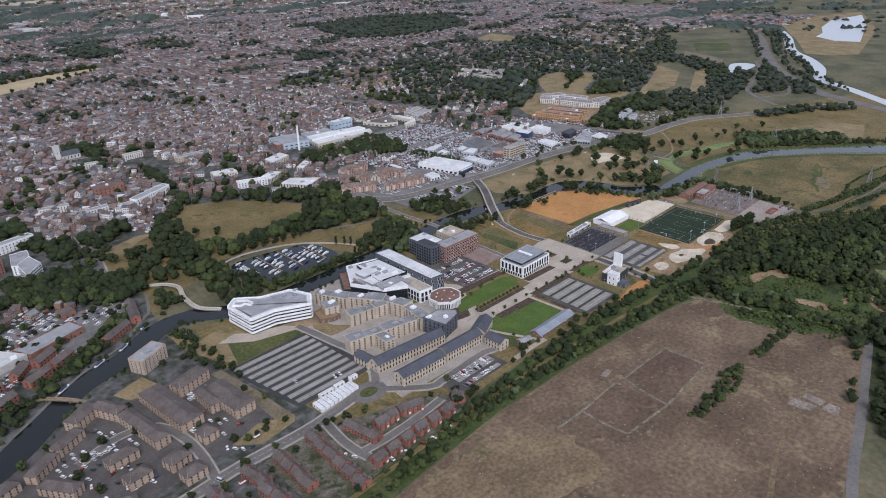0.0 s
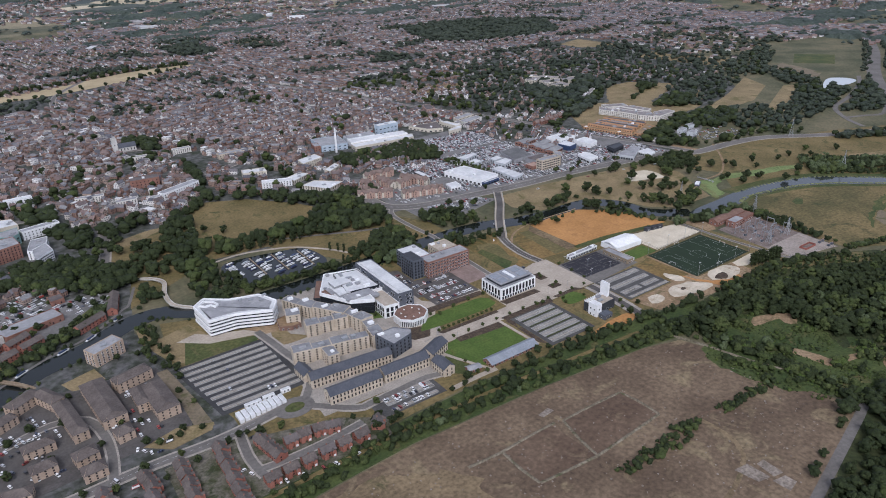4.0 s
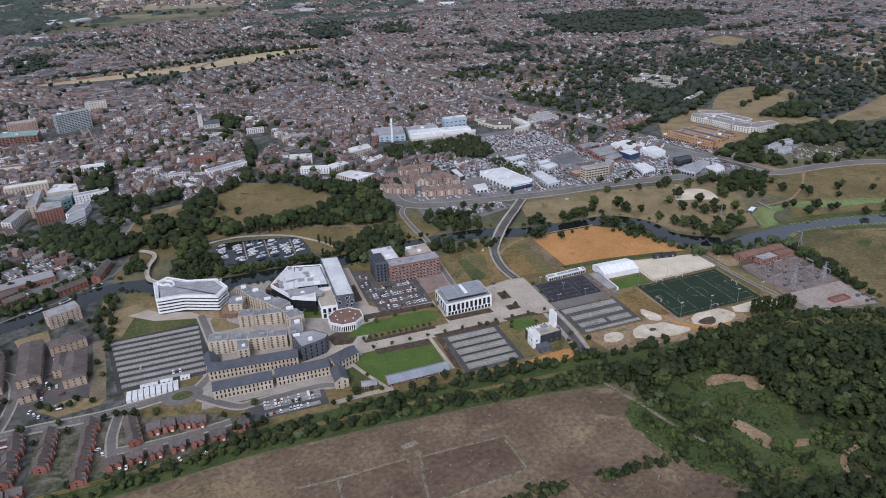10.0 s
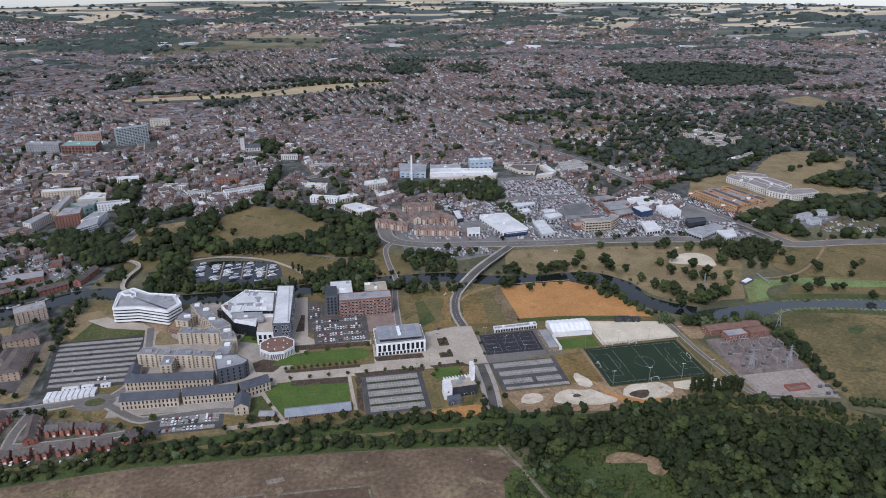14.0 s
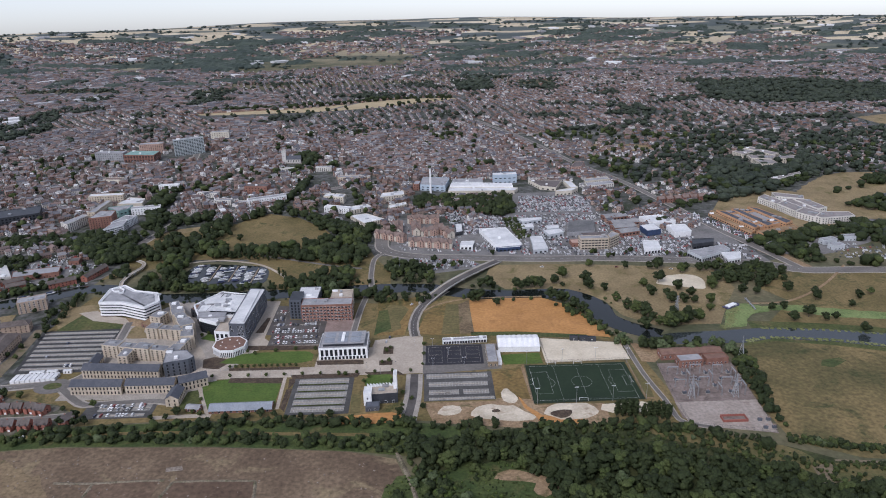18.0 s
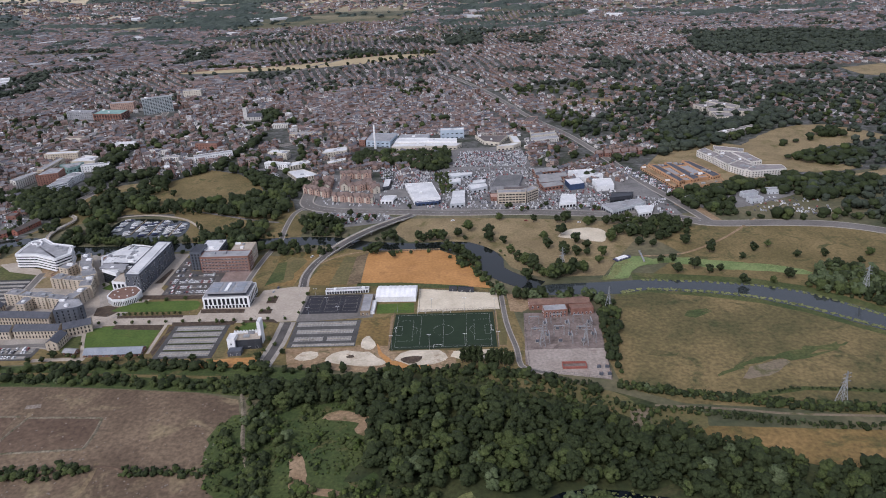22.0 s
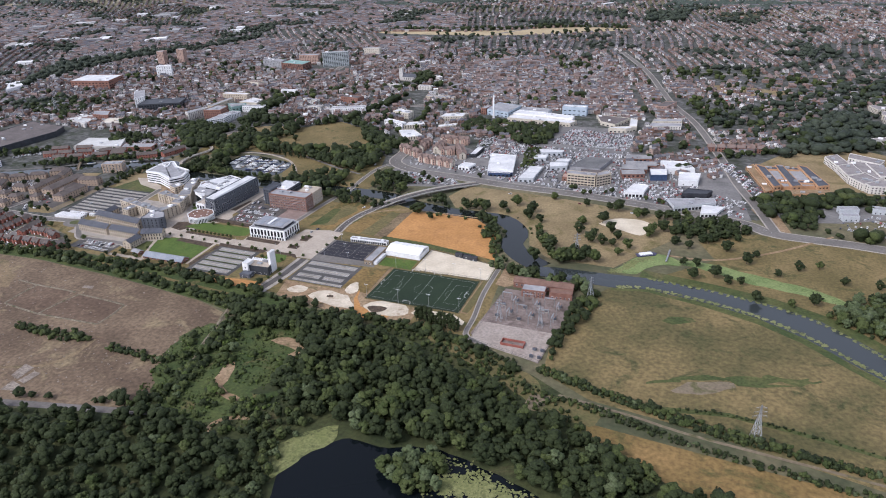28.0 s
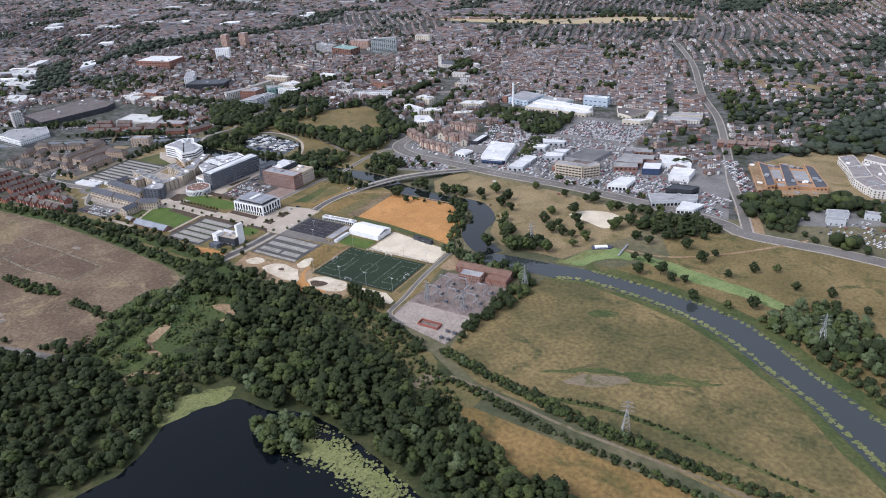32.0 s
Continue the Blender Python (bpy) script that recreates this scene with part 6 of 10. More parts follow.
boxes("far_sheds", sx, sy, rng.uniform(0, 3, m), rng.uniform(30, 90, m), rng.uniform(15, 40, m), rng.uniform(6, 10, m), "far pale industrial sheds", [M_FLATS, M_FLATS], "sheds")

m = 150
sx, sy = rng.uniform(-1500, -420, m), rng.uniform(520, 2300, m)
keep = free(sx, sy) & ((sy < 1100) | (rng.random(m) < 0.4))
sx, sy = sx[keep], sy[keep]
boxes("industrial_sheds", sx, sy, rng.choice([0.5, 0.62, -1.0], len(sx)), rng.uniform(25, 75, len(sx)), rng.uniform(14, 32, len(sx)), rng.uniform(6, 11, len(sx)), "pale industrial sheds beyond the railway", [M_FLATS, M_FLATS], "sheds")

# ---- trees ----
ICO_V = []
_p = (1 + 5 ** 0.5) / 2
for _a, _b in ((-1, _p), (1, _p), (-1, -_p), (1, -_p)):
    ICO_V += [(_a, _b, 0), (0, _a, _b), (_b, 0, _a)]
ICO_V = np.array(ICO_V, float)
ICO_V /= np.linalg.norm(ICO_V[0])
_bm = bmesh.new()
for _q in ICO_V:
    _bm.verts.new(_q)
_hull = bmesh.ops.convex_hull(_bm, input=_bm.verts)
_bm.verts.index_update()
ICO_F = np.array([[q.index for q in f.verts] for f in _bm.faces])
_bm.free()


OCT_V = np.array([(1, 0, 0), (-1, 0, 0), (0, 1, 0), (0, -1, 0), (0, 0, 1), (0, 0, -1)], float)
OCT_F = np.array([(0, 2, 4), (2, 1, 4), (1, 3, 4), (3, 0, 4), (2, 0, 5), (1, 2, 5), (3, 1, 5), (0, 3, 5)])


def crown(seed, clumps, leaves, wide=0.4, low=0.2, size=0.2, tall=1.0, rough=(ICO_V, ICO_F)):
    """Foliage of a tree one metre high: clumps of uneven size round the limbs, with loose sprays outside them."""
    r = np.random.default_rng(seed)
    mid, half = (low + 1) / 2, (1 - low) / 2
    v, f = [], []
    lob = r.normal(0, 1, (5, 3))
    lob /= np.linalg.norm(lob, axis=1)[:, None]
    for k in range(clumps):
        q = r.normal(0, 1, 3)
        q /= np.linalg.norm(q)
        reach = (0.45 + 0.4 * r.random()) * (0.82 + 0.35 * max(0, (lob @ q).max()) ** 2)
        c = np.array([q[0] * wide * reach, q[1] * wide * reach, mid + q[2] * half * reach * tall])
        s = size * r.uniform(0.65, 1.2) * (wide / 0.4) ** 0.6
        w = rough[0] * s * r.uniform(0.7, 1.3, (len(rough[0]), 1)) * np.array([1, 1, 0.8]) + c
        f.append(rough[1] + len(v) * len(rough[0]))
        v.append(w)
    v = np.concatenate(v)
    f = np.concatenate(f)
    if leaves:
        pick = v[r.integers(0, len(v), leaves)]
        d = pick - np.array([0, 0, mid])
        d /= np.linalg.norm(d, axis=1)[:, None] + 1e-6
        c = pick + d * r.uniform(0, 0.05, (leaves, 1))
        tri = c[:, None, :] + r.normal(0, 0.035, (leaves, 3, 3))
        f = np.concatenate([f, np.arange(leaves * 3).reshape(-1, 3) + len(v)])
        v = np.concatenate([v, tri.reshape(-1, 3)])
    return v, f


def grove(name, kinds, x, y, h, mats, label, category="trees", z=None, wide=None, pick=None):
    """Many trees in one mesh, each a turned and scaled copy of one of the crowns."""
    r = np.random.default_rng(len(x))
    kind = r.integers(0, len(kinds), len(x))
    which = r.integers(0, len(mats), len(x)) if pick is None else pick
    vs, fs, ms, off = [], [], [], 0
    ground = hill(x, y) if z is None else z
    normals = []
    for k, (v, f) in enumerate(kinds):
        i = np.nonzero(kind == k)[0]
        if not len(i):
            continue
        a = r.uniform(0, 6.283, len(i))
        c, s = np.cos(a)[:, None], np.sin(a)[:, None]
        sc = h[i][:, None]
        wd = sc * r.uniform(0.85, 1.2, (len(i), 1)) * (1 if wide is None else wide)
        w = np.stack([x[i][:, None] + (v[:, 0] * c - v[:, 1] * s) * wd, y[i][:, None] + (v[:, 0] * s + v[:, 1] * c) * wd, ground[i][:, None] + v[:, 2] * sc], 2)
        fs.append((f[None] + (np.arange(len(i)) * len(v))[:, None, None]).reshape(-1, 3) + off)
        ms.append(np.repeat(which[i], len(f)))
        vs.append(w.reshape(-1, 3))
        off += len(i) * len(v)
        d = (v - np.array([0, 0, 0.3])) * np.array([2.4, 2.4, 1.9])
        normals.append(np.stack([d[:, 0] * c - d[:, 1] * s, d[:, 0] * s + d[:, 1] * c, np.broadcast_to(d[:, 2], (len(i), len(v)))], 2).reshape(-1, 3))
    ob = bulk(name, np.concatenate(vs), np.zeros((0, 4), int), np.concatenate(fs), np.zeros(0, int), np.concatenate(ms), mats, label, category, True)
    me = ob.data
    if len(kinds[0][0]) > 60 and off == len(me.vertices):
        # leaves turn outwards from the whole crown as well as from their own clump
        own = np.empty(off * 3, np.float32)
        me.vertices.foreach_get("normal", own)
        n = own.reshape(-1, 3) * 0.55 + np.concatenate(normals) * 0.6
        n /= np.linalg.norm(n, axis=1)[:, None] + 1e-6
        me.normals_split_custom_set_from_vertices(n)
    return ob


NEAR = [crown(k, 28, 80, 0.42, 0.02, 0.16) for k in range(6)]
DENSE = [crown(10 + k, 22, 70, 0.46, 0.0, 0.185) for k in range(6)]
MIDS = [crown(20 + k, 13, 50, 0.45, 0.05, 0.25) for k in range(6)]
BUSHES = [crown(50 + k, 8, 24, 0.55, 0.0, 0.3) for k in range(6)]
SCRUBS = [crown(30 + k, 6, 20, 0.55, 0.0, 0.34) for k in range(6)]
FARS = [crown(40 + k, 3, 0, 0.4, 0.0, 0.48) for k in range(6)]


def scatter(poly, gap, seed, jitter=0.45, avoid=()):
    """Points in a polygon on a loose grid."""
    p = pts(poly) if isinstance(poly, str) else poly
    r = np.random.default_rng(seed)
    xs, ys = [q[0] for q in p], [q[1] for q in p]
    gx, gy = np.meshgrid(np.arange(min(xs), max(xs), gap), np.arange(min(ys), max(ys), gap))
    x, y = gx.ravel() + r.uniform(-jitter, jitter, gx.size) * gap, gy.ravel() + r.uniform(-jitter, jitter, gx.size) * gap
    ok = inside(x, y, p)
    for q in avoid:
        ok &= ~inside(x, y, pts(q) if isinstance(q, str) else q)
    return x[ok], y[ok]


def wood(name, poly, gap, h0, h1, seed, label, kinds=None, weights=(0.72, 0.24, 0.04), avoid=(), wide=None, mats=None):
    x, y = scatter(poly, gap, seed, avoid=avoid)
    r = np.random.default_rng(seed + 99)
    h = r.uniform(h0, h1, len(x)) * r.choice([1, 1, 1, 0.8, 1.15], len(x))
    m = r.choice([0, 1, 2], len(x), p=weights)
    return grove(name, kinds or NEAR, x, y, h, mats or [M_LEAF1, M_LEAF2, M_LEAF3], label, wide=wide, pick=m)


SAPS = [(0.055, 0.085, 0.02), (0.075, 0.105, 0.026), (0.048, 0.072, 0.018), (0.09, 0.11, 0.032)]
M_SAP = surf("sap_green_leaves", (0.05, 0.078, 0.019), (0.08, 0.105, 0.028), 0.03, 0.9, 0.5, rough=0.75, pick=SAPS, mid=0.4, spec=0.15, bump=0.9)
LAKE = "722.7,-110.1 762.9,9.6 770.6,47.9 756.2,88.1 771.5,129.2 813.6,136.9 853.8,145.5 897.9,138.8 951.5,120.6 971.6,100.5 990.7,38.3 971.6,-57.4 880.6,-148.4"
CLEAR = "603,129.2 585.8,172.3 585.8,218.2 622.2,231.6 670.1,241.2 698.8,218.2 706.4,181.9 696.9,153.2 722.7,153.2 732.3,141.7 703.6,105.3 670.1,99.6 631.8,110.1"
wood("wood_lakeside", "612.6,263.2 660.5,271.8 732.3,268 808.8,237.4 866.3,212.5 899.8,196 941,189 1000,160 1077,137 1150,112 1130,60 1062.5,57.4 995.5,95.7 957.2,122.5 890.2,139.8 851.9,145.5 813.6,136.9 765.8,143.6 737.1,143.6 703.6,164.6 691.1,199.1 636.5,231.6 593.5,250.8", 8.3, 8, 15.5, 1, "dense dark green wood beside the lake", weights=(0.74, 0.22, 0.04), avoid=(LAKE, CLEAR))
wood("wood_scrub", "600,252 628,252 640,232 624,222 630,191 638,153 640,132 624,120 623,150 618,180 607,222", 6, 3, 7, 2, "scrub and young trees at the edge of the waste ground", kinds=MIDS)
_x, _y = scatter(CLEAR, 3.6, 3, avoid=("662,220 674,233 692,229 708,222 713,209 697,195 685,206 688,212 676,216", "650,170 657,178 668,162 692,148 690,140 670,143 657,150"))
_c = np.array([noise.noise((p * 0.055, q * 0.055, 4)) + 0.35 * noise.noise((p * 0.2, q * 0.2, 6)) for p, q in zip(_x, _y)])
_k = _c > -0.28
grove("clearing_scrub", SCRUBS, _x[_k], _y[_k], 1.1 + 7 * np.clip(_c[_k], 0, 0.65), [M_LEAF2, M_LEAF2, M_LEAF1, M_SAP], "green bushes and tall weeds all over the clearing")
wood("clearing_trees", CLEAR, 15, 4.5, 8, 61, "rounded young trees in the clearing", kinds=MIDS, weights=(0.3, 0.6, 0.1), avoid=("640,150 700,150 715,230 655,230",))
wood("wood_south", "497.8,78.5 536,95.7 578.2,98.6 612.6,122.5 656.6,109.1 694.9,91.9 717.9,95.7 744.7,107.2 761.9,82.3 767.7,43.1 751.4,0 713.1,-105.3 574.3,-105.3 478.6,28.7", 8.6, 5.5, 12.5, 4, "dark green wood south of the track", kinds=DENSE, weights=(0.93, 0.06, 0.01), avoid=(LAKE, "459.5,57.4 503.5,82.3 622.2,109.1 622.2,95.7 503.5,67"))
wood("wood_shore", "703.6,107.2 725.6,143.6 741.8,143.6 761.9,134 746.6,107.2 765.8,82.3 773.4,43.1 761,4.8 751.4,9.6 756.2,47.9 746.6,86.1 727.5,95.7", 7, 4, 9, 31, "bushes and willows along the lake shore", weights=(0.45, 0.45, 0.1), avoid=(LAKE,))
wood("wood_island", "825.1,107.2 832.8,128.3 853.8,137.8 869.2,113 861.5,98.6 844.3,96.7", 6.5, 9, 13, 5, "willows on the lake island", weights=(0.15, 0.45, 0.4))
wood("railway_hedge", "-57.4,260.4 220.2,270.9 330.2,277.6 449.9,272.8 536,262.3 612.6,250.8 631.8,260.4 612.6,277.6 536,275.7 449.9,285.3 330.2,289.1 220.2,281.4 -57.4,273.8", 6, 3.5, 7, 6, "tangled hedge along the old railway", kinds=BUSHES, weights=(0.55, 0.42, 0.03))
wood("railway_hedge_north", "287.2,295.8 402,298.7 459.5,302.5 536,298.7 612.6,291 670.1,283.3 727.5,285.3 823.2,277.6 885.4,250.8 875.9,243.1 813.6,264.2 727.5,275.7 612.6,283.3 459.5,292.9 287.2,289.1", 6, 3.5, 7.5, 7, "row of dark trees behind the campus", kinds=BUSHES, weights=(0.8, 0.18, 0.02))
wood("waste_bushes", "420,171 467,172 499,175 508,167 485,156.5 424,161.5", 3.8, 2.2, 5, 8, "dark bushes in the waste ground", kinds=BUSHES, weights=(0.6, 0.38, 0.02))
wood("waste_bushes_east", "529,170 549,169 607,169 602,158 535,160.5", 3.8, 2.2, 4.8, 9, "dark bushes in the waste ground", kinds=BUSHES, weights=(0.6, 0.38, 0.02))
wood("meadow_hedge", "890,251 943,236 1018,218 1101,211 1206,201 1340,191 1340,197 1206,208 1101,218 1024,228 943,245 895,258", 2.9, 2.2, 4.6, 10, "hedge along the farm track", kinds=BUSHES, weights=(0.6, 0.38, 0.02))
wood("meadow_hedge_south", "900,226 943,224 1018,205 1101,196 1206,188 1340,178 1340,173 1206,182 1101,190 1018,198 943,214", 3.0, 1.6, 3.4, 11, "low hedge along the farm track", kinds=BUSHES, weights=(0.6, 0.38, 0.02))
wood("substation_trees", "892.1,263.2 899.8,263.2 918.9,382.9 909.4,394.4 897.9,373.3 896,315.9", 6, 5, 9, 12, "trees beside the substation", kinds=MIDS)
wood("river_trees", "800.2,421.2 821.3,413.5 861.5,403.9 907.4,400.1 909.4,387.7 861.5,384.8 832.8,394.4 802.1,406.8", 8, 8, 13, 13, "willows on the river bank", weights=(0.45, 0.2, 0.35))
wood("river_trees_north", "765.8,507.3 786.8,483.4 800.2,449.9 813.6,428.8 802.1,423.1 786.8,449.9 770.6,478.6 754.3,505.4", 7, 3.5, 6.5, 14, "low willows and bushes along the river bank", weights=(0.5, 0.4, 0.1), kinds=BUSHES)
wood("bridge_trees", "564.8,536 622.2,532.2 639.4,536 622.2,516.9 593.5,524.6 564.8,521.7", 8, 6, 10, 15, "trees beside the river near the bridge")
wood("park_belt_south", "459.5,536 574.3,524.6 574.3,574.3 593.5,612.6 550.4,660.5 540.8,622.2 497.8,612.6 449.9,593.5", 10, 8, 13, 16, "park trees beside the marina", kinds=MIDS, avoid=("516.9,536 574.3,564.8 574.3,670.1 536,670.1",))
wood("park_belt", "435.5,660.5 478.6,639.4 536,631.8 541.8,670.1 536,727.5 497.8,741.8 449.9,703.6 411.6,689.2", 12, 11, 16, 17, "dark row of park trees", kinds=MIDS, weights=(0.85, 0.14, 0.01))
wood("park_belt_west", "234.5,622.2 250.8,756.2 287.2,794.5 320.7,828 330.2,765.8 315.9,727.5 382.9,703.6 421.2,703.6 421.2,681.5 363.7,674.8 320.7,670.1 304.4,631.8 315.9,574.3 277.6,550.4 250.8,588.7 229.7,612.6", 13.5, 10, 17, 18, "dark belt of park trees", kinds=MIDS, weights=(0.8, 0.18, 0.02), avoid=("315.9,574.3 440.3,564.8 440.3,660.5 325.5,660.5", "236,560 275,560 276,668 232,672", "236,789 272,812 308,804 277,746 237,728"))
wood("park_belt_north", "330.2,832.8 371.4,875.9 430.7,851.9 488.2,794.5 574.3,756.2 574.3,737.1 521.7,746.6 478.6,761 435.5,828 373.3,866.3 344.6,823.2", 11.5, 10, 15, 19, "trees along the north of the park", kinds=MIDS, weights=(0.85, 0.14, 0.01))
wood("park_wood_far_west", "124,749 161,763 193,758 232,692 223,664 203,660 177,680 134,706", 9.5, 8, 14, 20, "dense dark trees west of the park", weights=(0.85, 0.14, 0.01), kinds=MIDS)
wood("leafy_suburb", "965,985 1018,1020 1082,935 1140,905 1130,960 1250,1000 1400,1010 1500,880 1800,1000 1850,1450 1460,1343 1307,1440 1233,1455 1095,1234", 23, 7, 13, 33, "many garden trees of the leafy suburb", weights=(0.85, 0.15, 0), kinds=FARS, wide=1.15, mats=[M_FARTREE, M_FARTREE, M_FARTREE])
for _o, _g in (("1486,566 1757,663 1798,659 1618,549 1553,523", 12), ("1781,1005 2103,1112 2003,1018 1707,856 1676,941", 15), ("1461,657 1699,772 1756,753 1656,694 1702,683 1668,641 1515,598 1392,579", 13), ("1300,560 1392,579 1461,657 1325,740 1230,700 1240,600", 16), ("1560,930 1676,941 1707,856 1650,880 1480,805 1340,750 1300,820 1400,900", 19), ("1650,770 1749,765 1800,890 1720,860", 15), ("1313,498 1437,438 1500,380 1475,365 1400,425 1300,480", 12), ("1540,500 1640,545 1655,530 1570,470", 11)):
    wood("far_junction_trees", _o, _g, 7, 12, 34 + _g, "dark trees round the far road junction", weights=(0.8, 0.2, 0), kinds=FARS, wide=1.2, mats=[M_FARTREE, M_LEAF1, M_FARTREE])
wood("marina_bank_trees", "287.2,566.7 330.2,566.7 363.7,564.8 449.9,570.5 459.5,578.2 421.2,564.8 335,578.2 320.7,622.2 304.4,631.8", 8, 7, 11, 21, "trees round the marina")
wood("retail_belt", "597,919 602,868 641,865 684,860 715,815 752,827 756,882 753,935 730,918 690,915 628,922", 9.5, 9, 14, 22, "dark belt of trees beside the car parks", weights=(0.92, 0.08, 0.0), kinds=MIDS)
wood("retail_hedge", "729,805 750,810 762,720 756,716 747,712", 6, 3, 6, 23, "green hedge between the sheds", weights=(0.3, 0.65, 0.05), kinds=MIDS)
wood("corner_trees", "962,545.6 995.5,536 1038.6,550.4 1051,579.1 1014.6,601.1 971.6,588.7", 9, 8, 13, 24, "dark trees by the road junction", weights=(0.85, 0.14, 0.01))
wood("road_belt_east", "1072.1,612.6 1129.5,590 1229,577 1300,535 1300,560 1240,600 1230,700 1177.4,708.3 1091.2,689.2", 15, 7, 13, 25, "belt of trees beside the main road", weights=(0.8, 0.18, 0.02), kinds=FARS, avoid=("1119.9,612.6 1234.8,583.9 1244.4,660.5 1139.1,689.2",))
wood("pasture_trees", "1115.2,406.8 1163,382.9 1206.1,363.7 1244.4,315.9 1263.5,335 1234.8,402 1177.4,430.7 1129.5,435.5", 8, 7, 12, 26, "grey green willows in the pasture", weights=(0.5, 0.2, 0.3), kinds=MIDS)
wood("river_bank_east", "1142,390 1175,362 1218,322 1294,243 1304,252 1228,334 1182,374 1150,398", 7, 4, 8, 27, "bushes on the far river bank", kinds=MIDS)
wood("estate_trees", "203,505 212,470 226,490 226,560 212,566 200,540", 9, 5, 9, 28, "dark trees behind the estate")
wood("west_bank_trees", "40,512 70,526 104,550 142,576 170,590 210,628 200,640 165,604 136,590 98,566 62,544 36,528", 7.5, 5, 9.5, 74, "dark trees along the towpath", weights=(0.8, 0.18, 0.02), kinds=MIDS)
wood("station_side_trees", "60,640 100,650 108,690 60,700 30,668", 10, 6, 11, 75, "dark trees beside the store", weights=(0.9, 0.1, 0), kinds=MIDS)
wood("hill_wood", "1450,1850 1480,2040 1563,2223 1865,2220 2088,2060 1980,1850 1895,1740 1720,1745 1547,1770", 16, 9, 15, 29, "far dark wood on the slope", kinds=FARS[:3], weights=(0.9, 0.1, 0), wide=1.3, mats=[M_FARTREE, M_FARTREE, M_FARTREE])
wood("hill_wood_west", "705,2375 741,2152 800,2140 855,2187 849,2411", 17, 9, 14, 32, "far dark copse", kinds=FARS, weights=(1, 0, 0), wide=1.3, mats=[M_FARTREE, M_FARTREE, M_FARTREE])

wood("station_trees", "-8,727 136,730 120,777 -22,762", 9, 8, 13, 41, "dark trees between the station and the town", kinds=MIDS, weights=(0.85, 0.14, 0.01))
wood("station_trees_west", "-260,762 -125,735 -160,800 -245,859 -297,822", 13, 8, 13, 42, "dark trees beyond the station", kinds=MIDS, weights=(0.85, 0.14, 0.01))
wood("station_belt", "-60,560 0,600 14,592 -40,545 -90,500 -130,540", 11, 6, 11, 43, "trees beside the station yard", kinds=MIDS, weights=(0.85, 0.14, 0.01))
wood("railway_belt", "-527,955 -656,1162 -617,1235 -570,1337 -437,1488 -388,1714 -330,1630 -440,1360 -505,1249 -520,1125 -515,1000 -470,885", 15, 8, 13, 71, "dark belt of trees beside the railway", kinds=FARS, weights=(0.9, 0.1, 0), wide=1.2, mats=[M_FARTREE, M_FARTREE, M_FARTREE])
wood("railway_wood", "-352,664 -597,854 -612,948 -353,760 -327,672", 14, 8, 13, 72, "dark trees beside the railway", kinds=FARS, weights=(0.9, 0.1, 0), wide=1.2, mats=[M_FARTREE, M_FARTREE, M_FARTREE])
wood("town_wood_west", "-397,799 -290,865 -262,855 -250,762 -300,760", 13, 8, 13, 73, "dark trees between the town blocks", kinds=FARS, weights=(0.9, 0.1, 0), wide=1.1, mats=[M_FARTREE, M_FARTREE, M_FARTREE])
_m = smooth_line(pts("2498,1043 2415,968 2201,847 1917,711 1757,620 1657,541 1577,465"), False, 30)
for _o in (24, -24, 60):
    _p = offset_line(_m, _o)
    wood("carriageway_trees", _p + offset_line(_m, _o + 16)[::-1], 15, 6, 11, 80 + abs(_o), "dark trees beside the far dual carriageway", kinds=FARS, weights=(1, 0, 0), mats=[M_FARTREE])
_m = smooth_line(pts("2512,934 2294,804 2062,702 1953,620 1848,559 1717,510 1657,439"), False, 30)
wood("far_bank_trees", offset_line(_m, -20) + offset_line(_m, -34)[::-1], 15, 6, 10, 90, "trees along the far river", kinds=FARS, weights=(1, 0, 0), mats=[M_FARTREE])
wood("junction_wood", "1041,675 1077,695 1081,664 1098,643 1120,663 1112,602 1090,594 1076,640", 9, 6, 11, 76, "dark trees beside the road junction", kinds=MIDS, weights=(0.8, 0.2, 0))
wood("college_wood", "1207,1136 1223,1048 1276,1050 1369,1149 1377,1079 1294,975 1290,1015 1205,975 1200,945 1225,937 1131,880 1090,860 1093,915 1140,1055", 13, 9, 15, 91, "dense dark trees round the cream building", kinds=FARS, weights=(0.9, 0.1, 0), wide=1.2, mats=[M_FARTREE, M_LEAF1, M_FARTREE])
wood("park_row", "1252,823 1326,852 1378,859 1387,817 1374,799 1315,788 1276,815", 11, 8, 14, 92, "dark row of trees across the dry park", kinds=FARS, weights=(0.9, 0.1, 0), wide=1.2)
wood("park_clump", "1365,945 1380,962 1405,958 1414,942 1395,930", 9, 12, 17, 93, "dense clump of old trees in the dry park", kinds=MIDS[:3], weights=(1, 0, 0), wide=1.2)
wood("park_clump_small", "1272,880 1285,900 1345,940 1310,965 1350,915 1330,885", 22, 8, 13, 94, "scattered trees in the dry park", kinds=FARS, weights=(0.9, 0.1, 0), wide=1.2)
wood("yard_wood", "1047,675 1122,706 1159,718 1233,744 1308,733 1346,708 1300,662 1210,640 1235,690 1207,703 1133,686 1085,655 1064,630", 11, 8, 13, 95, "dark wood round the yards", kinds=FARS, weights=(0.85, 0.15, 0), wide=1.2)
wood("avenue_trees", "375,878 394,984 401,1080 410,1080 404,984 388,878", 9, 8, 13, 96, "dark trees along the town avenue", kinds=FARS, weights=(0.95, 0.05, 0), wide=1.15)
wood("churchyard_trees", "345,1218 361,1273 401,1249 404,1174 375,1160 370,1214", 11, 9, 14, 97, "dark churchyard trees", kinds=FARS, weights=(1, 0, 0), wide=1.15)
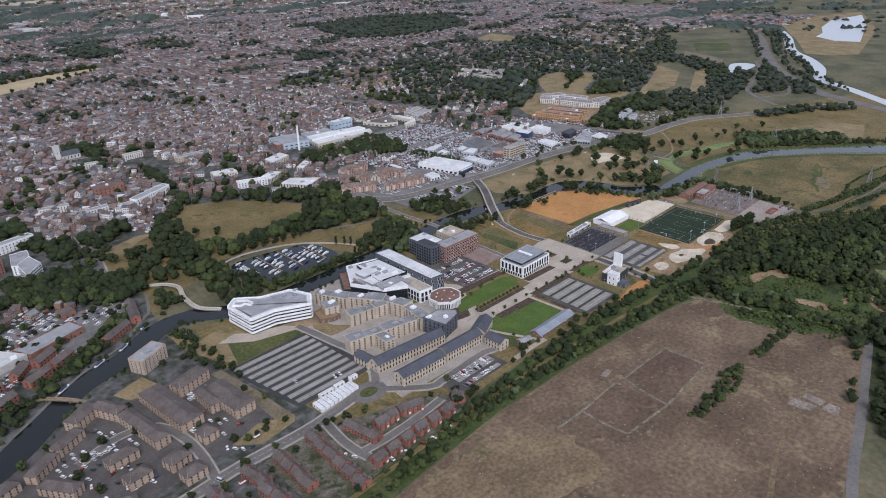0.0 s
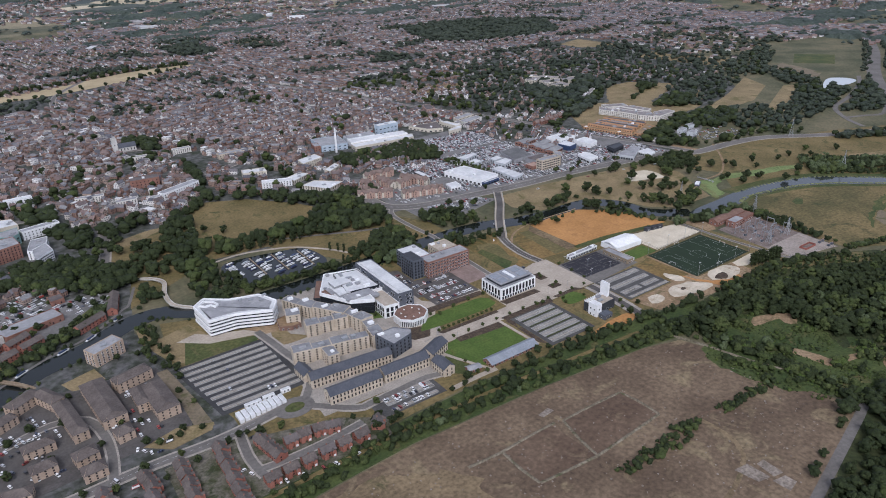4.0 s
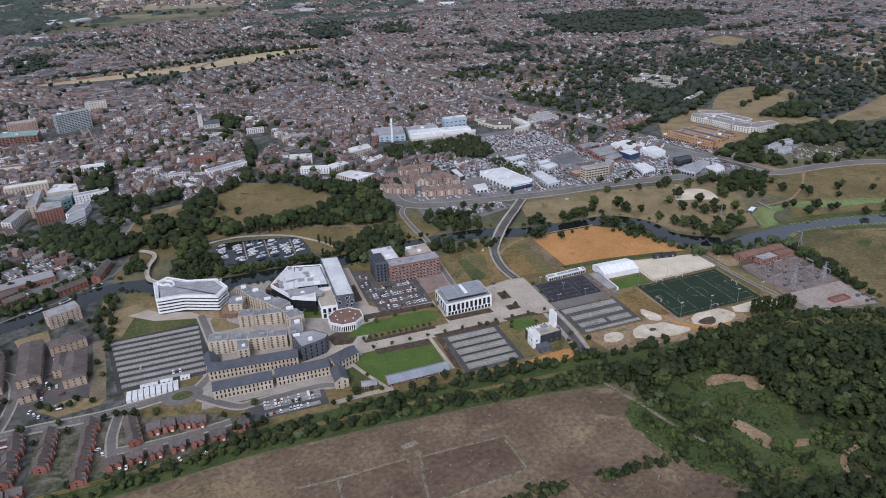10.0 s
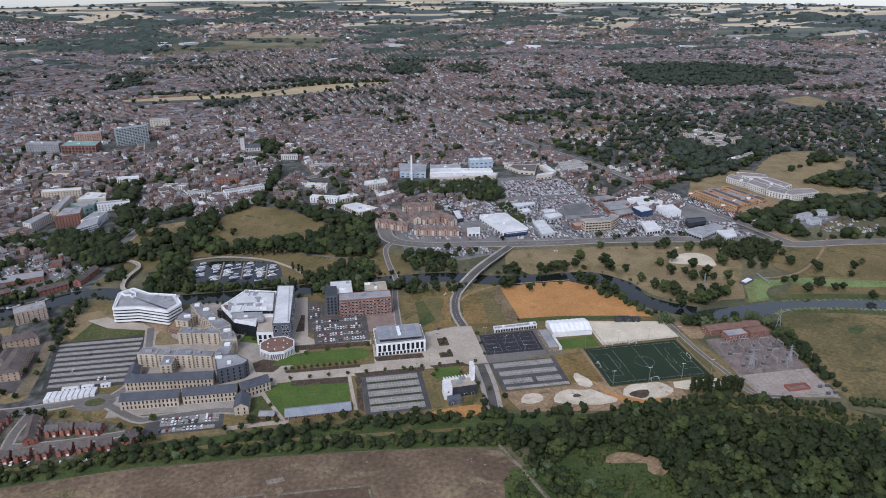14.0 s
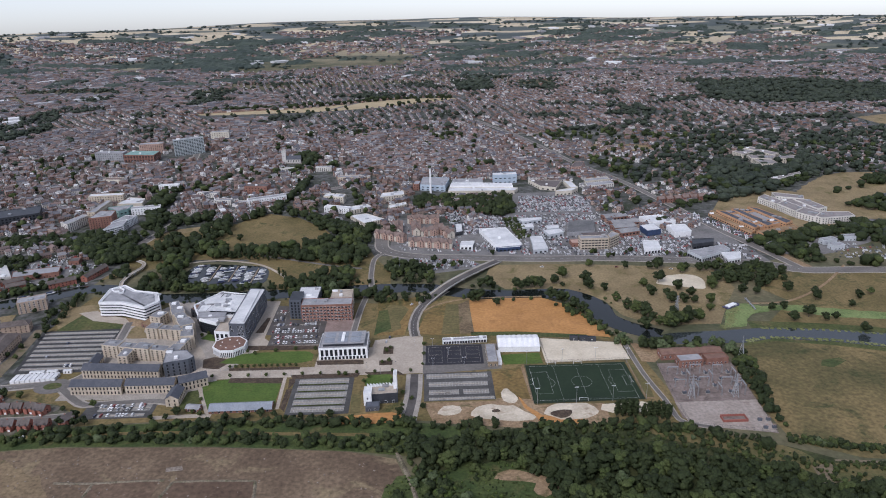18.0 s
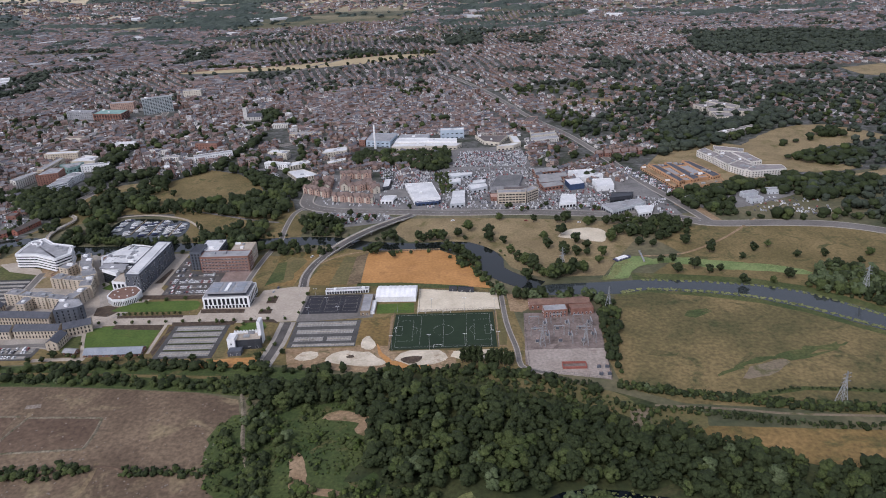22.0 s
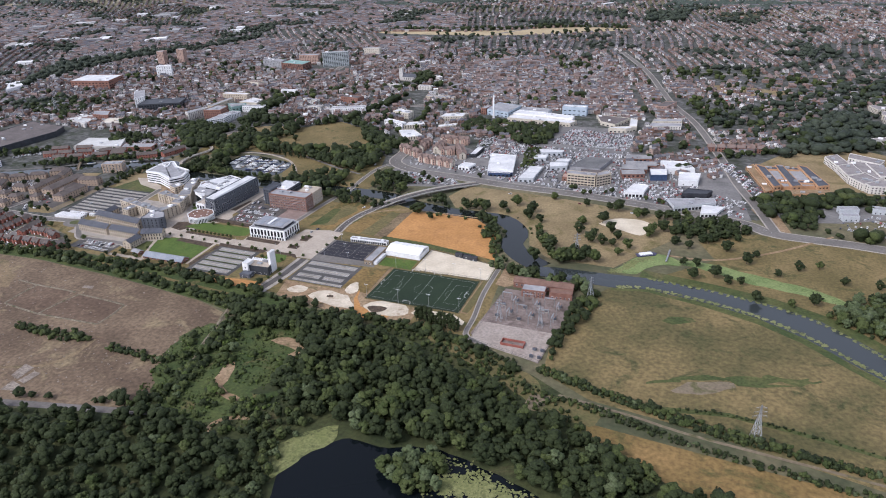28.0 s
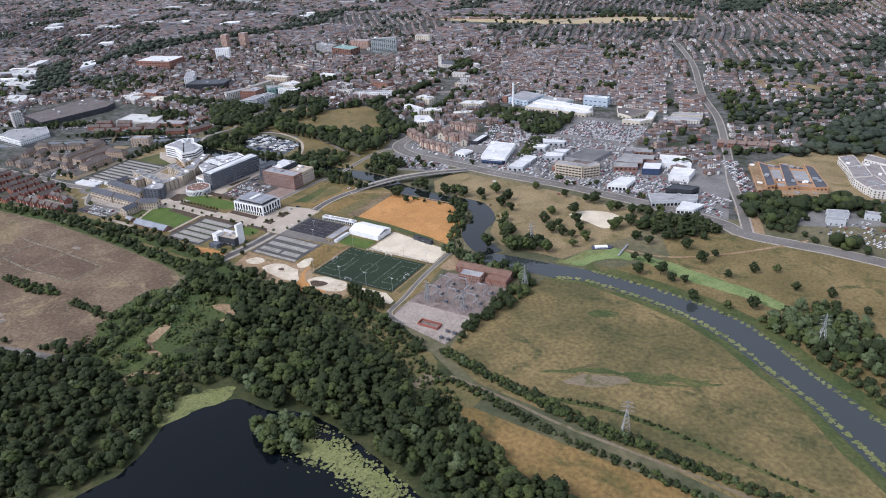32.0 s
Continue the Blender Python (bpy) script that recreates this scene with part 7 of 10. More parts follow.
wood("street_belt", "187,860 164,931 163,997 182,998 197,921 204,836 215,802 200,800", 10, 8, 13, 98, "dark trees between the flats and the houses", kinds=FARS, weights=(0.95, 0.05, 0), wide=1.15)
wood("garden_belt", "208,863 244,852 271,873 290,867 295,831 265,818 233,828", 13, 8, 13, 99, "garden trees above the park", kinds=FARS, weights=(0.9, 0.1, 0), wide=1.15)
wood("bank_wood", "116,735 137,795 165,768 202,776 217,724 251,718 236,664 209,668 192,656 180,688 148,706", 10.5, 9, 14, 89, "dense dark trees between the car park and the river", kinds=MIDS, weights=(0.92, 0.08, 0))
wood("bank_belt", "196,810 204,862 250,852 248,791 228,760", 13, 8, 13, 88, "dark trees above the park path", kinds=MIDS[:3], weights=(0.95, 0.05, 0))
wood("hospital_verge", "1003,832 1040,848 1085,868 1090,905 1062,880 1010,850", 10, 6, 10, 87, "dark trees beside the building site", kinds=FARS, weights=(0.9, 0.1, 0), wide=1.1)
wood("clinic_wood", "1198,940 1225,934 1296,972 1292,992 1280,990 1207,948", 11, 8, 12, 86, "dark trees below the clinic", kinds=FARS, weights=(0.9, 0.1, 0), wide=1.15)
wood("hospital_wood", "1100,702 1200,716 1193,690 1176,700 1121,670", 10, 6, 11, 77, "dark trees below the hospital", kinds=MIDS, weights=(0.8, 0.2, 0))
wood("island_trees", "239,646 248,637 243,612 221,609 226,630", 8, 6, 11, 78, "trees on the point between the river arms", weights=(0.7, 0.27, 0.03), kinds=MIDS)
wood("marina_hedge", "330,590 376,575 420,577 428,566 376,564 336,572", 6.5, 5, 9, 44, "green bushes between the marina and the river", kinds=MIDS, weights=(0.55, 0.42, 0.03))
wood("bank_bushes", "1108,408 1140,386 1162,364 1200,330 1262,270 1268,276 1206,338 1168,372 1146,394 1112,416", 5.5, 3, 6, 46, "bushes along the far river bank", kinds=MIDS, weights=(0.75, 0.24, 0.01))
wood("meadow_ditch", "986,236 1034,244 1060,241 1101,237 1137,230 1169,225 1169,227 1137,232.5 1101,239.5 1060,244 1034,247 986,238", 3.2, 1.2, 2.6, 47, "low bushes along the meadow ditch", kinds=SCRUBS, weights=(0.7, 0.3, 0))
wood("willow_clump", "1115,415 1137,450 1162,466 1190,433 1188,409 1155,398 1122,395", 8, 8, 12, 48, "grey green willow clump beyond the river", weights=(0.35, 0.2, 0.45))
wood("scrub_strip", "690,284 760,282 823,270 885,242 905,226 945,200 935,190 900,196 866,218 808,247 740,270", 4.8, 1.4, 4.4, 49, "low scrub between the wood and the track", kinds=BUSHES, weights=(0.5, 0.48, 0.02))
patch("ground_scrub_olive", "780,279 823,272 885,246 908,226 946,219 944,200 908,204 890,216 850,240 800,262", 0.13, M_OLIVE, "olive rough grass between the wood and the track", soft=True, rag=5)
patch("ground_bare_meadow", "895,223 911,224 907,204 893,203", 0.2, M_MEADOWBARE, "bare pale plot beside the track", rag=1)
wood("ring_trees", "568,617 578,640 600,625 624,611 622,575 599,568", 10, 9, 14, 45, "dark trees beside the ring road", weights=(0.7, 0.27, 0.03))
_line = smooth_line(pts("65.6,500 97.5,528 115.2,541 131.7,549 165.9,559 193.8,577 212,585 240,584 287.2,557.1 363.7,552.3 449.9,556.1 536,562.8 612.6,560.9 654.8,545 684.7,539 719.7,533.5 750,536 776.1,533 797,513 805,493 805,472 822,448"), False, 6.0)
_bank = [q for o in (16.0, -16.0) for q in offset_line(_line, o)]
_bx, _by = np.array([q[0] for q in _bank]), np.array([q[1] for q in _bank])
_k = (rng.random(len(_bx)) < np.where(_bx > 640, 0.3, 0.6)) & ~inside(_bx, _by, pts("610,530 650,590 690,590 640,530"))
grove("river_shrubs", MIDS, _bx[_k] + rng.normal(0, 1.5, _k.sum()), _by[_k] + rng.normal(0, 1.5, _k.sum()), rng.uniform(2.2, 6, _k.sum()), [M_LEAF1, M_LEAF1, M_LEAF2], "bushes along both river banks", "bushes")

# trees in the streets and gardens of the town, and far hedgerows
m = 34000
tx, ty = rng.uniform(-1900, 2500, m), rng.uniform(350, 2600, m)
wet = leafy_noise(tx, ty)
lea = inside(tx, ty, pts("842.3,727.5 966.8,1033.8 957.2,1435.8 1244.4,1627.3 2201.6,1435.8 2201.6,574.3 1340.1,746.6 1052.9,938.1"))
keep = free(tx, ty) & (((wet > 0.27) & (rng.random(m) < 0.8)) | (lea & (rng.random(m) < 0.28)) | (rng.random(m) < 0.085))
tx, ty = tx[keep], ty[keep]
LOW = [crown(60 + k, 2, 0, 0.4, 0.0, 0.6, rough=(OCT_V, OCT_F)) for k in range(6)]
_out = np.hypot(tx - 620, ty) > 1500
grove("town_trees_far", LOW, tx[_out], ty[_out], rng.uniform(7, 12, _out.sum()), [M_FARTREE], "garden and street trees of the upper town", wide=1.2)
tx, ty = tx[~_out], ty[~_out]
grove("town_trees", FARS + MIDS[:1], tx, ty, rng.uniform(6, 12, len(tx)), [M_LEAF1, M_LEAF1, M_LEAF1, M_LEAF2], "garden and street trees all over the town")
m = 20000
tx, ty = rng.uniform(-3600, 4800, m), rng.uniform(-600, 4400, m)
far = np.hypot(tx - 620, ty)
wet = np.array([noise.noise((px * 0.004, py * 0.009, 8)) for px, py in zip(tx, ty)])
keep = (far > 1900) & (far < 4650) & ((ty > 2400) | (np.abs(tx - 300) > 1900)) & (wet > 0.02)
for p in OPEN[9:12]:
    keep &= ~inside(tx, ty, p)
tx, ty = tx[keep], ty[keep]
# these crowns carry painted haze in their colour
grove("far_trees", LOW, tx, ty, rng.uniform(7, 13, len(tx)), [M_HAZEWOOD], "far hedgerow trees and copses tinted with haze", wide=1.7)

# ---- trees that stand alone ----
# far woods: rough canopies over the slopes
def canopy():
    step = 15.0
    gx, gy = np.arange(-3900, 5100, step), np.arange(-500, 4700, step)
    nx, ny = len(gx), len(gy)
    X, Y = np.meshgrid(gx, gy)
    cx, cy = X.ravel() + step / 2, Y.ravel() + step / 2
    far = np.hypot(cx - 620, cy)
    ok = (far > 1850) & (far < 4200) & ((cy > 2420) | (np.abs(cx - 300) > 2050))
    for p in OPEN[9:12]:
        ok &= ~inside(cx, cy, p)
    w = np.zeros(len(cx))
    w[ok] = woody(cx[ok], cy[ok])
    full = (ok & (w > 0.24)).reshape(ny, nx)
    full[-1], full[:, -1] = False, False
    inner = full & np.roll(full, 1, 0) & np.roll(full, 1, 1) & np.roll(np.roll(full, 1, 0), 1, 1)
    r = np.random.default_rng(5)
    jx, jy = X + r.uniform(-5, 5, X.shape), Y + r.uniform(-5, 5, X.shape)
    Z = hill(jx, jy) + np.where(inner, r.uniform(6, 15, X.shape), -1.0)
    i, j = np.nonzero(full)
    a = i * nx + j
    q = np.stack([a, a + 1, a + nx + 1, a + nx], 1)
    used, inv = np.unique(q, return_inverse=True)
    v = np.stack([jx.ravel(), jy.ravel(), Z.ravel()], 1)[used]
    q = inv.reshape(q.shape)
    t = np.concatenate([q[:, :3], q[:, [0, 2, 3]]])
    # canopy colour includes the haze of distance
    return bulk("far_woods", v, np.zeros((0, 4), int), t, np.zeros(0, int), np.zeros(len(t), int), [M_HAZEWOOD], "far dark woods on the valley slopes tinted with haze", "woods")


canopy()


def tree_kind(seed, wide, low, clumps=30, leaves=140, size=0.17):
    v, f = crown(seed, clumps, leaves, wide, low, size)
    out = []
    for mm in (M_LEAF1, M_LEAF2, M_LEAF3):
        me = bpy.data.meshes.new("crown")
        me.from_pydata([tuple(q) for q in v], [], [tuple(int(i) for i in q) for q in f])
        me.materials.append(mm)
        me.polygons.foreach_set("use_smooth", np.ones(len(f), bool))
        out.append(me)
    r = random.Random(seed)
    g = Geo().tube((0, 0, 0), (0, 0, low + 0.2), 0.028, 0.018, 6)
    for i in range(5):
        a = i * 1.26 + r.random()
        z = low + 0.05 + 0.06 * i
        g.tube((0, 0, z), (wide * 0.6 * math.cos(a), wide * 0.6 * math.sin(a), z + 0.25), 0.012, 0.005, 4)
    return out, g.mesh("trunk", [M_BARK])


BROAD = [tree_kind(60 + k, 0.4 + 0.04 * (k % 3), 0.16 + 0.03 * (k % 2)) for k in range(5)]
POPLAR = [tree_kind(80 + k, 0.085, 0.03, 30, 110, 0.2) for k in range(2)]
AVENUE = [tree_kind(84 + k, 0.19, 0.08, 20, 80, 0.16) for k in range(3)]
_tr = random.Random(33)
RIVER = _line


def tree(x, y, h, kinds=None, tone=None, label="single dark green broadleaf tree in dry grass", group="single trees", name="tree"):
    if near_line(np.array([x]), np.array([y]), RIVER, 15)[0]:
        return
    t = thing(name, x, y, _tr.uniform(0, 360), label, "tree", group)
    t.scale = (h, h, h)
    crowns, trunk = _tr.choice(kinds or BROAD)
    part("trunk", trunk, [], t)
    part("crown", crowns[tone if tone is not None else _tr.choice([0, 0, 0, 1])], [], t)


for _q in pts("695.9,537 717.9,535.1 730.4,534.1 743.8,538 780.1,580.1 782,529.3 809.8,468.1 831.8,487.2 839.5,439.4 873,455.6 912.2,516.9 869.2,520.7 887.3,519.8 867.2,545.6 693,507.3 793.5,497.8 838.5,478.6 833.7,446.1 861.5,445.1 811.7,466.2 873.9,450.8 876.8,467.1 885.4,500.6 897.9,498.7 902.7,532.2 925.6,496.8 983.1,475.7 996.5,475.7 1026.1,448 741.8,555.2 725.6,549.4 703.6,528.4 670.1,528.4 771.5,514 820.3,537 856.7,449.9 866.3,442.2 918.9,478.6 909.4,497.8 942.9,536 957.2,555.2 923.7,583.9 890.2,598.3 861.5,603 818.4,612.6 957.2,588.7 976.4,601.1 851.9,459.5 846.2,467.1"):
    tree(_q[0] + _tr.uniform(-1, 1), _q[1] + _tr.uniform(-1, 1), _tr.uniform(9.5, 15))
for _q in pts("680,557.8 690.5,555 722,553 735,554 749,552 767,563 804,563.5 804,546 826,508.5 841,482 849,476 869,457 899,456 900,597.5 889,557 931,590 948,587 945,545 967,587"):
    tree(_q[0], _q[1], _tr.uniform(11, 16))
for _q in pts("694,528.4 695.9,522.6 716,524.6 719.8,521.7 732.3,526.5 739,521.7 667.2,521.7 674.8,519.8 756.2,516.9 765.8,512.1 777.3,493 783,483.4 790.7,469 866.3,446.1 873,448 878.7,449.9 884.5,451.8 890.2,459.5"):
    tree(_q[0], _q[1], _tr.uniform(11, 17))
for _q in pts("995.5,449.9 1014.6,457.5 1038.6,449.9 1052.9,421.2 1081.7,421.2 1100.8,430.7 1148.7,449.9 1186.9,459.5 1129.5,478.6 1091.2,497.8 1052.9,516.9 1024.2,521.7 1005.1,536 1072.1,478.6 1110.4,507.3 1167.8,421.2 1158.2,478.6 1206.1,478.6 1244.4,449.9 1043.4,497.8 971.6,521.7 985.9,516.9"):
    tree(_q[0], _q[1], _tr.uniform(8, 14), label="single tree in the rough pasture", group="pasture trees")
for _i in range(18):
    tree(770 + _i * 2.5 + _tr.uniform(-0.8, 0.8), 291.8 - 0.45 * _i + 2.2 * (_i % 2), _tr.uniform(13, 20), POPLAR, 0, "slim dark poplar in a row", "row of poplars", "poplar")
for _i in range(34):
    _x = 337 + _i * 6.1
    tree(_x + _tr.uniform(-1, 1), float(np.interp(_x, [339, 392, 412, 540], [677, 665, 664, 663])) + 5 * (_i % 2), _tr.uniform(11, 16), AVENUE, 0, "columnar dark tree in the park avenue", "park avenue", "avenue_tree")
for _q in pts("287.2,732.3 296.7,739 306.3,742.8 435.5,612.6 442.2,605 446.1,598.3 342.7,566 432.7,574"):
    tree(_q[0], _q[1], _tr.uniform(11, 15), POPLAR, 0, "slim dark poplar beside the marina", "marina poplars", "poplar")
for _i in range(12):
    tree(432 + _i * 5.6, 389.3, 3.6, BROAD, 1, "young street tree in the paved boulevard", "boulevard trees")
    tree(420 + _i * 16.5, 372.5, 3.8, BROAD, 1, "young street tree in the paved boulevard", "boulevard trees")
for _q in pts("577.2,410.6 581,417.3 574.3,389.6 581,391.5 536,370.4 541.8,369.5 612.6,382.9 613.6,402 613.6,421.2 603,325.5 595.4,335 595.4,315.9 419.3,315.9 426.9,312.1 421.2,335 386.7,455.6 400.1,449.9 392.5,459.5 560,356.1 563.8,363.7 584.9,356.1 449.9,413.5 469,417.3 488.2,419.3 507.3,419.3 442.2,417.3"):
    tree(_q[0], _q[1], _tr.uniform(3.5, 5), BROAD, 1, "young tree on the campus", "campus trees")
for _q in pts("536,303.4 521.7,302.5 512.1,304.4 499.7,302.5 490.1,306.3 478.6,308.2 467.1,306.3 593.5,304.4 612.6,312.1 406.8,314 400.1,308.2 387.7,308.2 335,304.4 328.3,302.5 315.9,304.4 449.9,304.4 435.5,302.5"):
    tree(_q[0], _q[1], _tr.uniform(5, 9), label="dark tree behind the campus", group="campus edge trees")
for _q in pts("196.2,384.8 201,390.5 189.5,387.7 181.9,384.8 175.2,390.5 212.5,382.9 222.1,356.1 229.7,359.9 237.4,356.1 197.2,349.4 191.4,361.8 174.2,346.5 167.5,361.8 153.2,335 143.6,356.1 124.4,361.8 122.5,335 95.7,361.8 90.9,335 114.9,292 153.2,301.5 205.8,287.2 229.7,287.2 250.8,289.1 268,287.2 287.2,285.3 304.4,285.3 315.9,311.1 308.2,325.5 325.5,315.9 258.4,350.3") + pts("244.1,352.3 330.2,330.2 216.3,421.2 208.7,426 212.5,440.3 216.3,459.5 220.2,473.8 222.1,493 218.2,507.3 129.2,449.9 134,442.2 107.2,461.4 90.9,449.9 81.4,435.5 113,411.6 86.1,411.6 148.4,409.7 162.7,426 178,421.2 138.8,488.2 114.9,505.4 95.7,512.1 76.6,483.4 57.4,473.8 204.8,521.7 212.5,528.4 199.1,516.9 181.9,521.7 216.3,545.6 220.2,560 212.5,550.4"):
    tree(_q[0] + _tr.uniform(-2, 2), _q[1] + _tr.uniform(-2, 2), _tr.uniform(4.5, 8.5), tone=_tr.choice([0, 0, 1]), label="garden tree on the estate", group="estate trees")
for _q in pts("627,641.3 639.4,631.8 612.6,622.2 605,631.8 588.7,627 650.9,620.3 660.5,627 579.1,636.5 598.3,612.6 622.2,612.6 631.8,620.3"):
    tree(_q[0], _q[1], _tr.uniform(7, 11), label="tree beside the small car park", group="car park trees")
for _q in pts("850,639.4 857.7,643.2 875.9,650.9 882.6,654.7 942.9,639.4 947.6,635.6 926.6,643.2 670.1,703.6 703.6,660.5 830.9,652.8 836.6,654.7"):
    tree(_q[0], _q[1], _tr.uniform(5, 8), label="tree in front of the sheds", group="car park trees")

# more trees west of the river and along its banks
for _q in pts("98,560 104,566 112,571 122,577 133,582 142,588 152,592 160,600 168,608 176,616 184,624 190,634 196,646 204,655 130,610 138,618 146,626 120,625 110,632 100,640 155,640 165,650 175,655 140,650 125,655 118,668 150,668 92,585 95,610 108,600 72,545 62,540 50,532 40,520 30,515 20,505"):
    tree(_q[0] + _tr.uniform(-3, 3), _q[1] + 4 + _tr.uniform(-3, 3), _tr.uniform(5, 9.5), label="tree among the flats beyond the river", group="riverside trees")

# ---- further finishes ----
PLAN = 0.9572
M_BROWNROOF = surf("brown_roof_tiles", (0.09, 0.074, 0.067), (0.135, 0.112, 0.1), 0.1, 0.8, 0.2)
M_COURTROOF = surf("brown_court_tiles", (0.16, 0.115, 0.098), (0.215, 0.16, 0.138), 0.12, 0.8, 0.2)
M_HOUSEWALL = surf("house_brick", (0.26, 0.1, 0.072), (0.34, 0.15, 0.11), 0.1, 1.2, 0.2)
M_GARDEN = surf("gardens", (0.05, 0.056, 0.024), (0.17, 0.15, 0.125), 0.09, 0.5, 0.35, c=(0.035, 0.045, 0.017), blot=0.1, much=0.54)
M_YARD = surf("yard_tarmac", (0.13, 0.125, 0.12), (0.2, 0.192, 0.184), 0.04, 0.35, 0.22)
M_PINKBUFF = surf("pinkish_buff_brick", (0.36, 0.27, 0.2), (0.45, 0.345, 0.265), 0.12, 1.0, 0.15)
M_PALEROOF = surf("pale_roof_sheeting", (0.42, 0.42, 0.41), (0.54, 0.54, 0.52), 0.06, 0.5, 0.12)
M_STRAW = surf("straw_stubble", (0.34, 0.27, 0.16), (0.44, 0.355, 0.22), 0.02, 0.3, 0.15)
M_SHEDROOF = surf("dark_shed_roof", (0.1, 0.085, 0.08), (0.14, 0.12, 0.115), 0.06, 0.5, 0.2)
M_WALLONE = surf("pale_render", (0.45, 0.43, 0.4), (0.55, 0.53, 0.5), 0.1, 0.8, 0.12)
M_GREYGREEN = surf("grey_green_cladding", (0.33, 0.37, 0.375), (0.42, 0.45, 0.45), 0.1, 0.6, 0.12)
M_PINK = surf("pink_brick", (0.36, 0.24, 0.19), (0.46, 0.32, 0.26), 0.12, 1.0, 0.18)
M_CREAM = surf("cream_render", (0.5, 0.45, 0.37), (0.6, 0.55, 0.46), 0.1, 0.8, 0.12)
M_BLUEPALE = surf("pale_blue_cladding", (0.36, 0.43, 0.5), (0.44, 0.51, 0.57), 0.1, 0.8, 0.1)
M_METALPALE = surf("pale_sheet_metal", (0.42, 0.44, 0.46), (0.52, 0.54, 0.55), 0.1, 0.8, 0.12, rough=0.6)
M_ASPHROOF = surf("deck_asphalt", (0.11, 0.11, 0.112), (0.16, 0.158, 0.155), 0.06, 0.4, 0.2)
M_PALEWALL = surf("off_white_render", (0.56, 0.53, 0.48), (0.66, 0.63, 0.58), 0.1, 0.8, 0.1)
M_MAUVEROOF = surf("mauve_grey_roof_tiles", (0.2, 0.18, 0.175), (0.28, 0.255, 0.245), 0.1, 0.7, 0.18)
M_TEAL = surf("green_copper_sheet", (0.16, 0.27, 0.25), (0.24, 0.36, 0.33), 0.1, 0.8, 0.15)
M_GREYROOF = surf("corrugated_grey_roof", (0.2, 0.2, 0.205), (0.28, 0.275, 0.27), 0.1, 0.7, 0.18)
M_DARKBLUE = surf("dark_blue_cladding", (0.03, 0.05, 0.1), (0.045, 0.07, 0.14), 0.2, 0.8, 0.1, rough=0.5)
M_ORANGEWALL = surf("orange_brick", (0.42, 0.24, 0.13), (0.5, 0.3, 0.17), 0.1, 0.9, 0.15)
M_BRICKRED = surf("bright_red_brick", (0.24, 0.085, 0.065), (0.3, 0.11, 0.085), 0.2, 1.0, 0.15)
M_BOAT = surf("boat_paint", (0.3, 0.3, 0.3), (0.35, 0.35, 0.35), 0.3, 1.0, 0.05, rough=0.5, pick=[(0.62, 0.62, 0.6), (0.05, 0.05, 0.1), (0.7, 0.7, 0.69), (0.5, 0.5, 0.5)], by="object")

# ---- riverside estate: flats and small houses ----
def hall_on(name, line, *args, **kw):
    a, b = pts(line)
    return hall(name, a, b, *args, **kw)


block("riverside_flats", "160,535 166,521 192,533 186,547", 13, M_PINKBUFF, M_FLATROOF, "pinkish brick riverside flats with a grey roof", floors=5, gap=4.0, win=(1.5, 1.5), plant=2)
EST = dict(category="flats", wall=M_PINKBUFF, roof=M_BROWNROOF, floors=3, gap=4.2, win=(1.2, 1.3), group="estate flats", hip=4.5)
for _l, _d, _h in (("170.9,475.9 199.6,483.2", 13, 9), ("194.3,457.5 197.2,413.5", 17, 8.5), ("183.8,432.7 183.8,459.5", 10, 8), ("97,491 118,504", 12, 8), ("119,502 130,478", 11, 8), ("130.5,476 137,424.5", 11, 8), ("156,490 161.5,428", 18, 8),
                   ("157,409.5 169,411.5", 12, 7), ("98.6,429.8 119.7,431.7", 10, 7), ("100.5,403 116.8,404.9", 11, 7), ("127.3,399.2 142.6,402", 12, 7), ("129.2,380 144.5,381", 11, 7),
                   ("57.4,453.7 76.6,468.1", 9, 7), ("78.5,470 99.6,481.5", 9, 7), ("61.3,442.2 76.6,419.3", 10, 7), ("38.3,435.5 53.6,413.5", 10, 7), ("80.4,387.7 99.6,382.9", 10, 7), ("53.6,400.1 67,381", 10, 7), ("26.8,449.9 49.8,457.5", 10, 7)):
    hall_on("estate_flats", _l, _d, _h, 3.2, label="buff brick flats with a brown hipped roof", **EST)
_r = random.Random(3)
HOUSE = dict(category="house", d=8, h=5, rise=3.1, wall=M_HOUSEWALL, floors=2, gap=2.6, win=(1.1, 1.1), group="estate houses", chimneys=1, door=True)
_spots = [(170 + 2 * (i % 2), 322 + 11.5 * i, 95) for i in range(5)] + [(142 + 3 * (i % 2), 320 + 12 * i, 85) for i in range(5)] + [(112, 322 + 12 * i, 92) for i in range(5)] + [(80 + 12 * i, 312 + i, 5) for i in range(5)]
_spots += [(84, 330 + 12 * i, 88) for i in range(4)] + [(52, 330 + 12 * i, 92) for i in range(4)] + [(145 + 12 * i, 306, 0) for i in range(4)]
_spots = [(x * PLAN, y * PLAN, a) for x, y, a in _spots] + [(232.5 + 13.9 * i, 301.4 + 0.5 * i, 2) for i in range(6)] + [(258, 329, -4), (269, 329.5, -4), (280.5, 328.5, -5), (290, 325.5, -12)]
_spots += [(241, 341, 96), (242.5, 330.5, 96), (244.5, 320.5, 96), (319, 308.5, 58)] + [(213.5 - 0.7 * i, 350 - 11.6 * i, 92) for i in range(6)] + [(186 - 0.4 * i, 350 - 11 * i, 90) for i in range(4)]
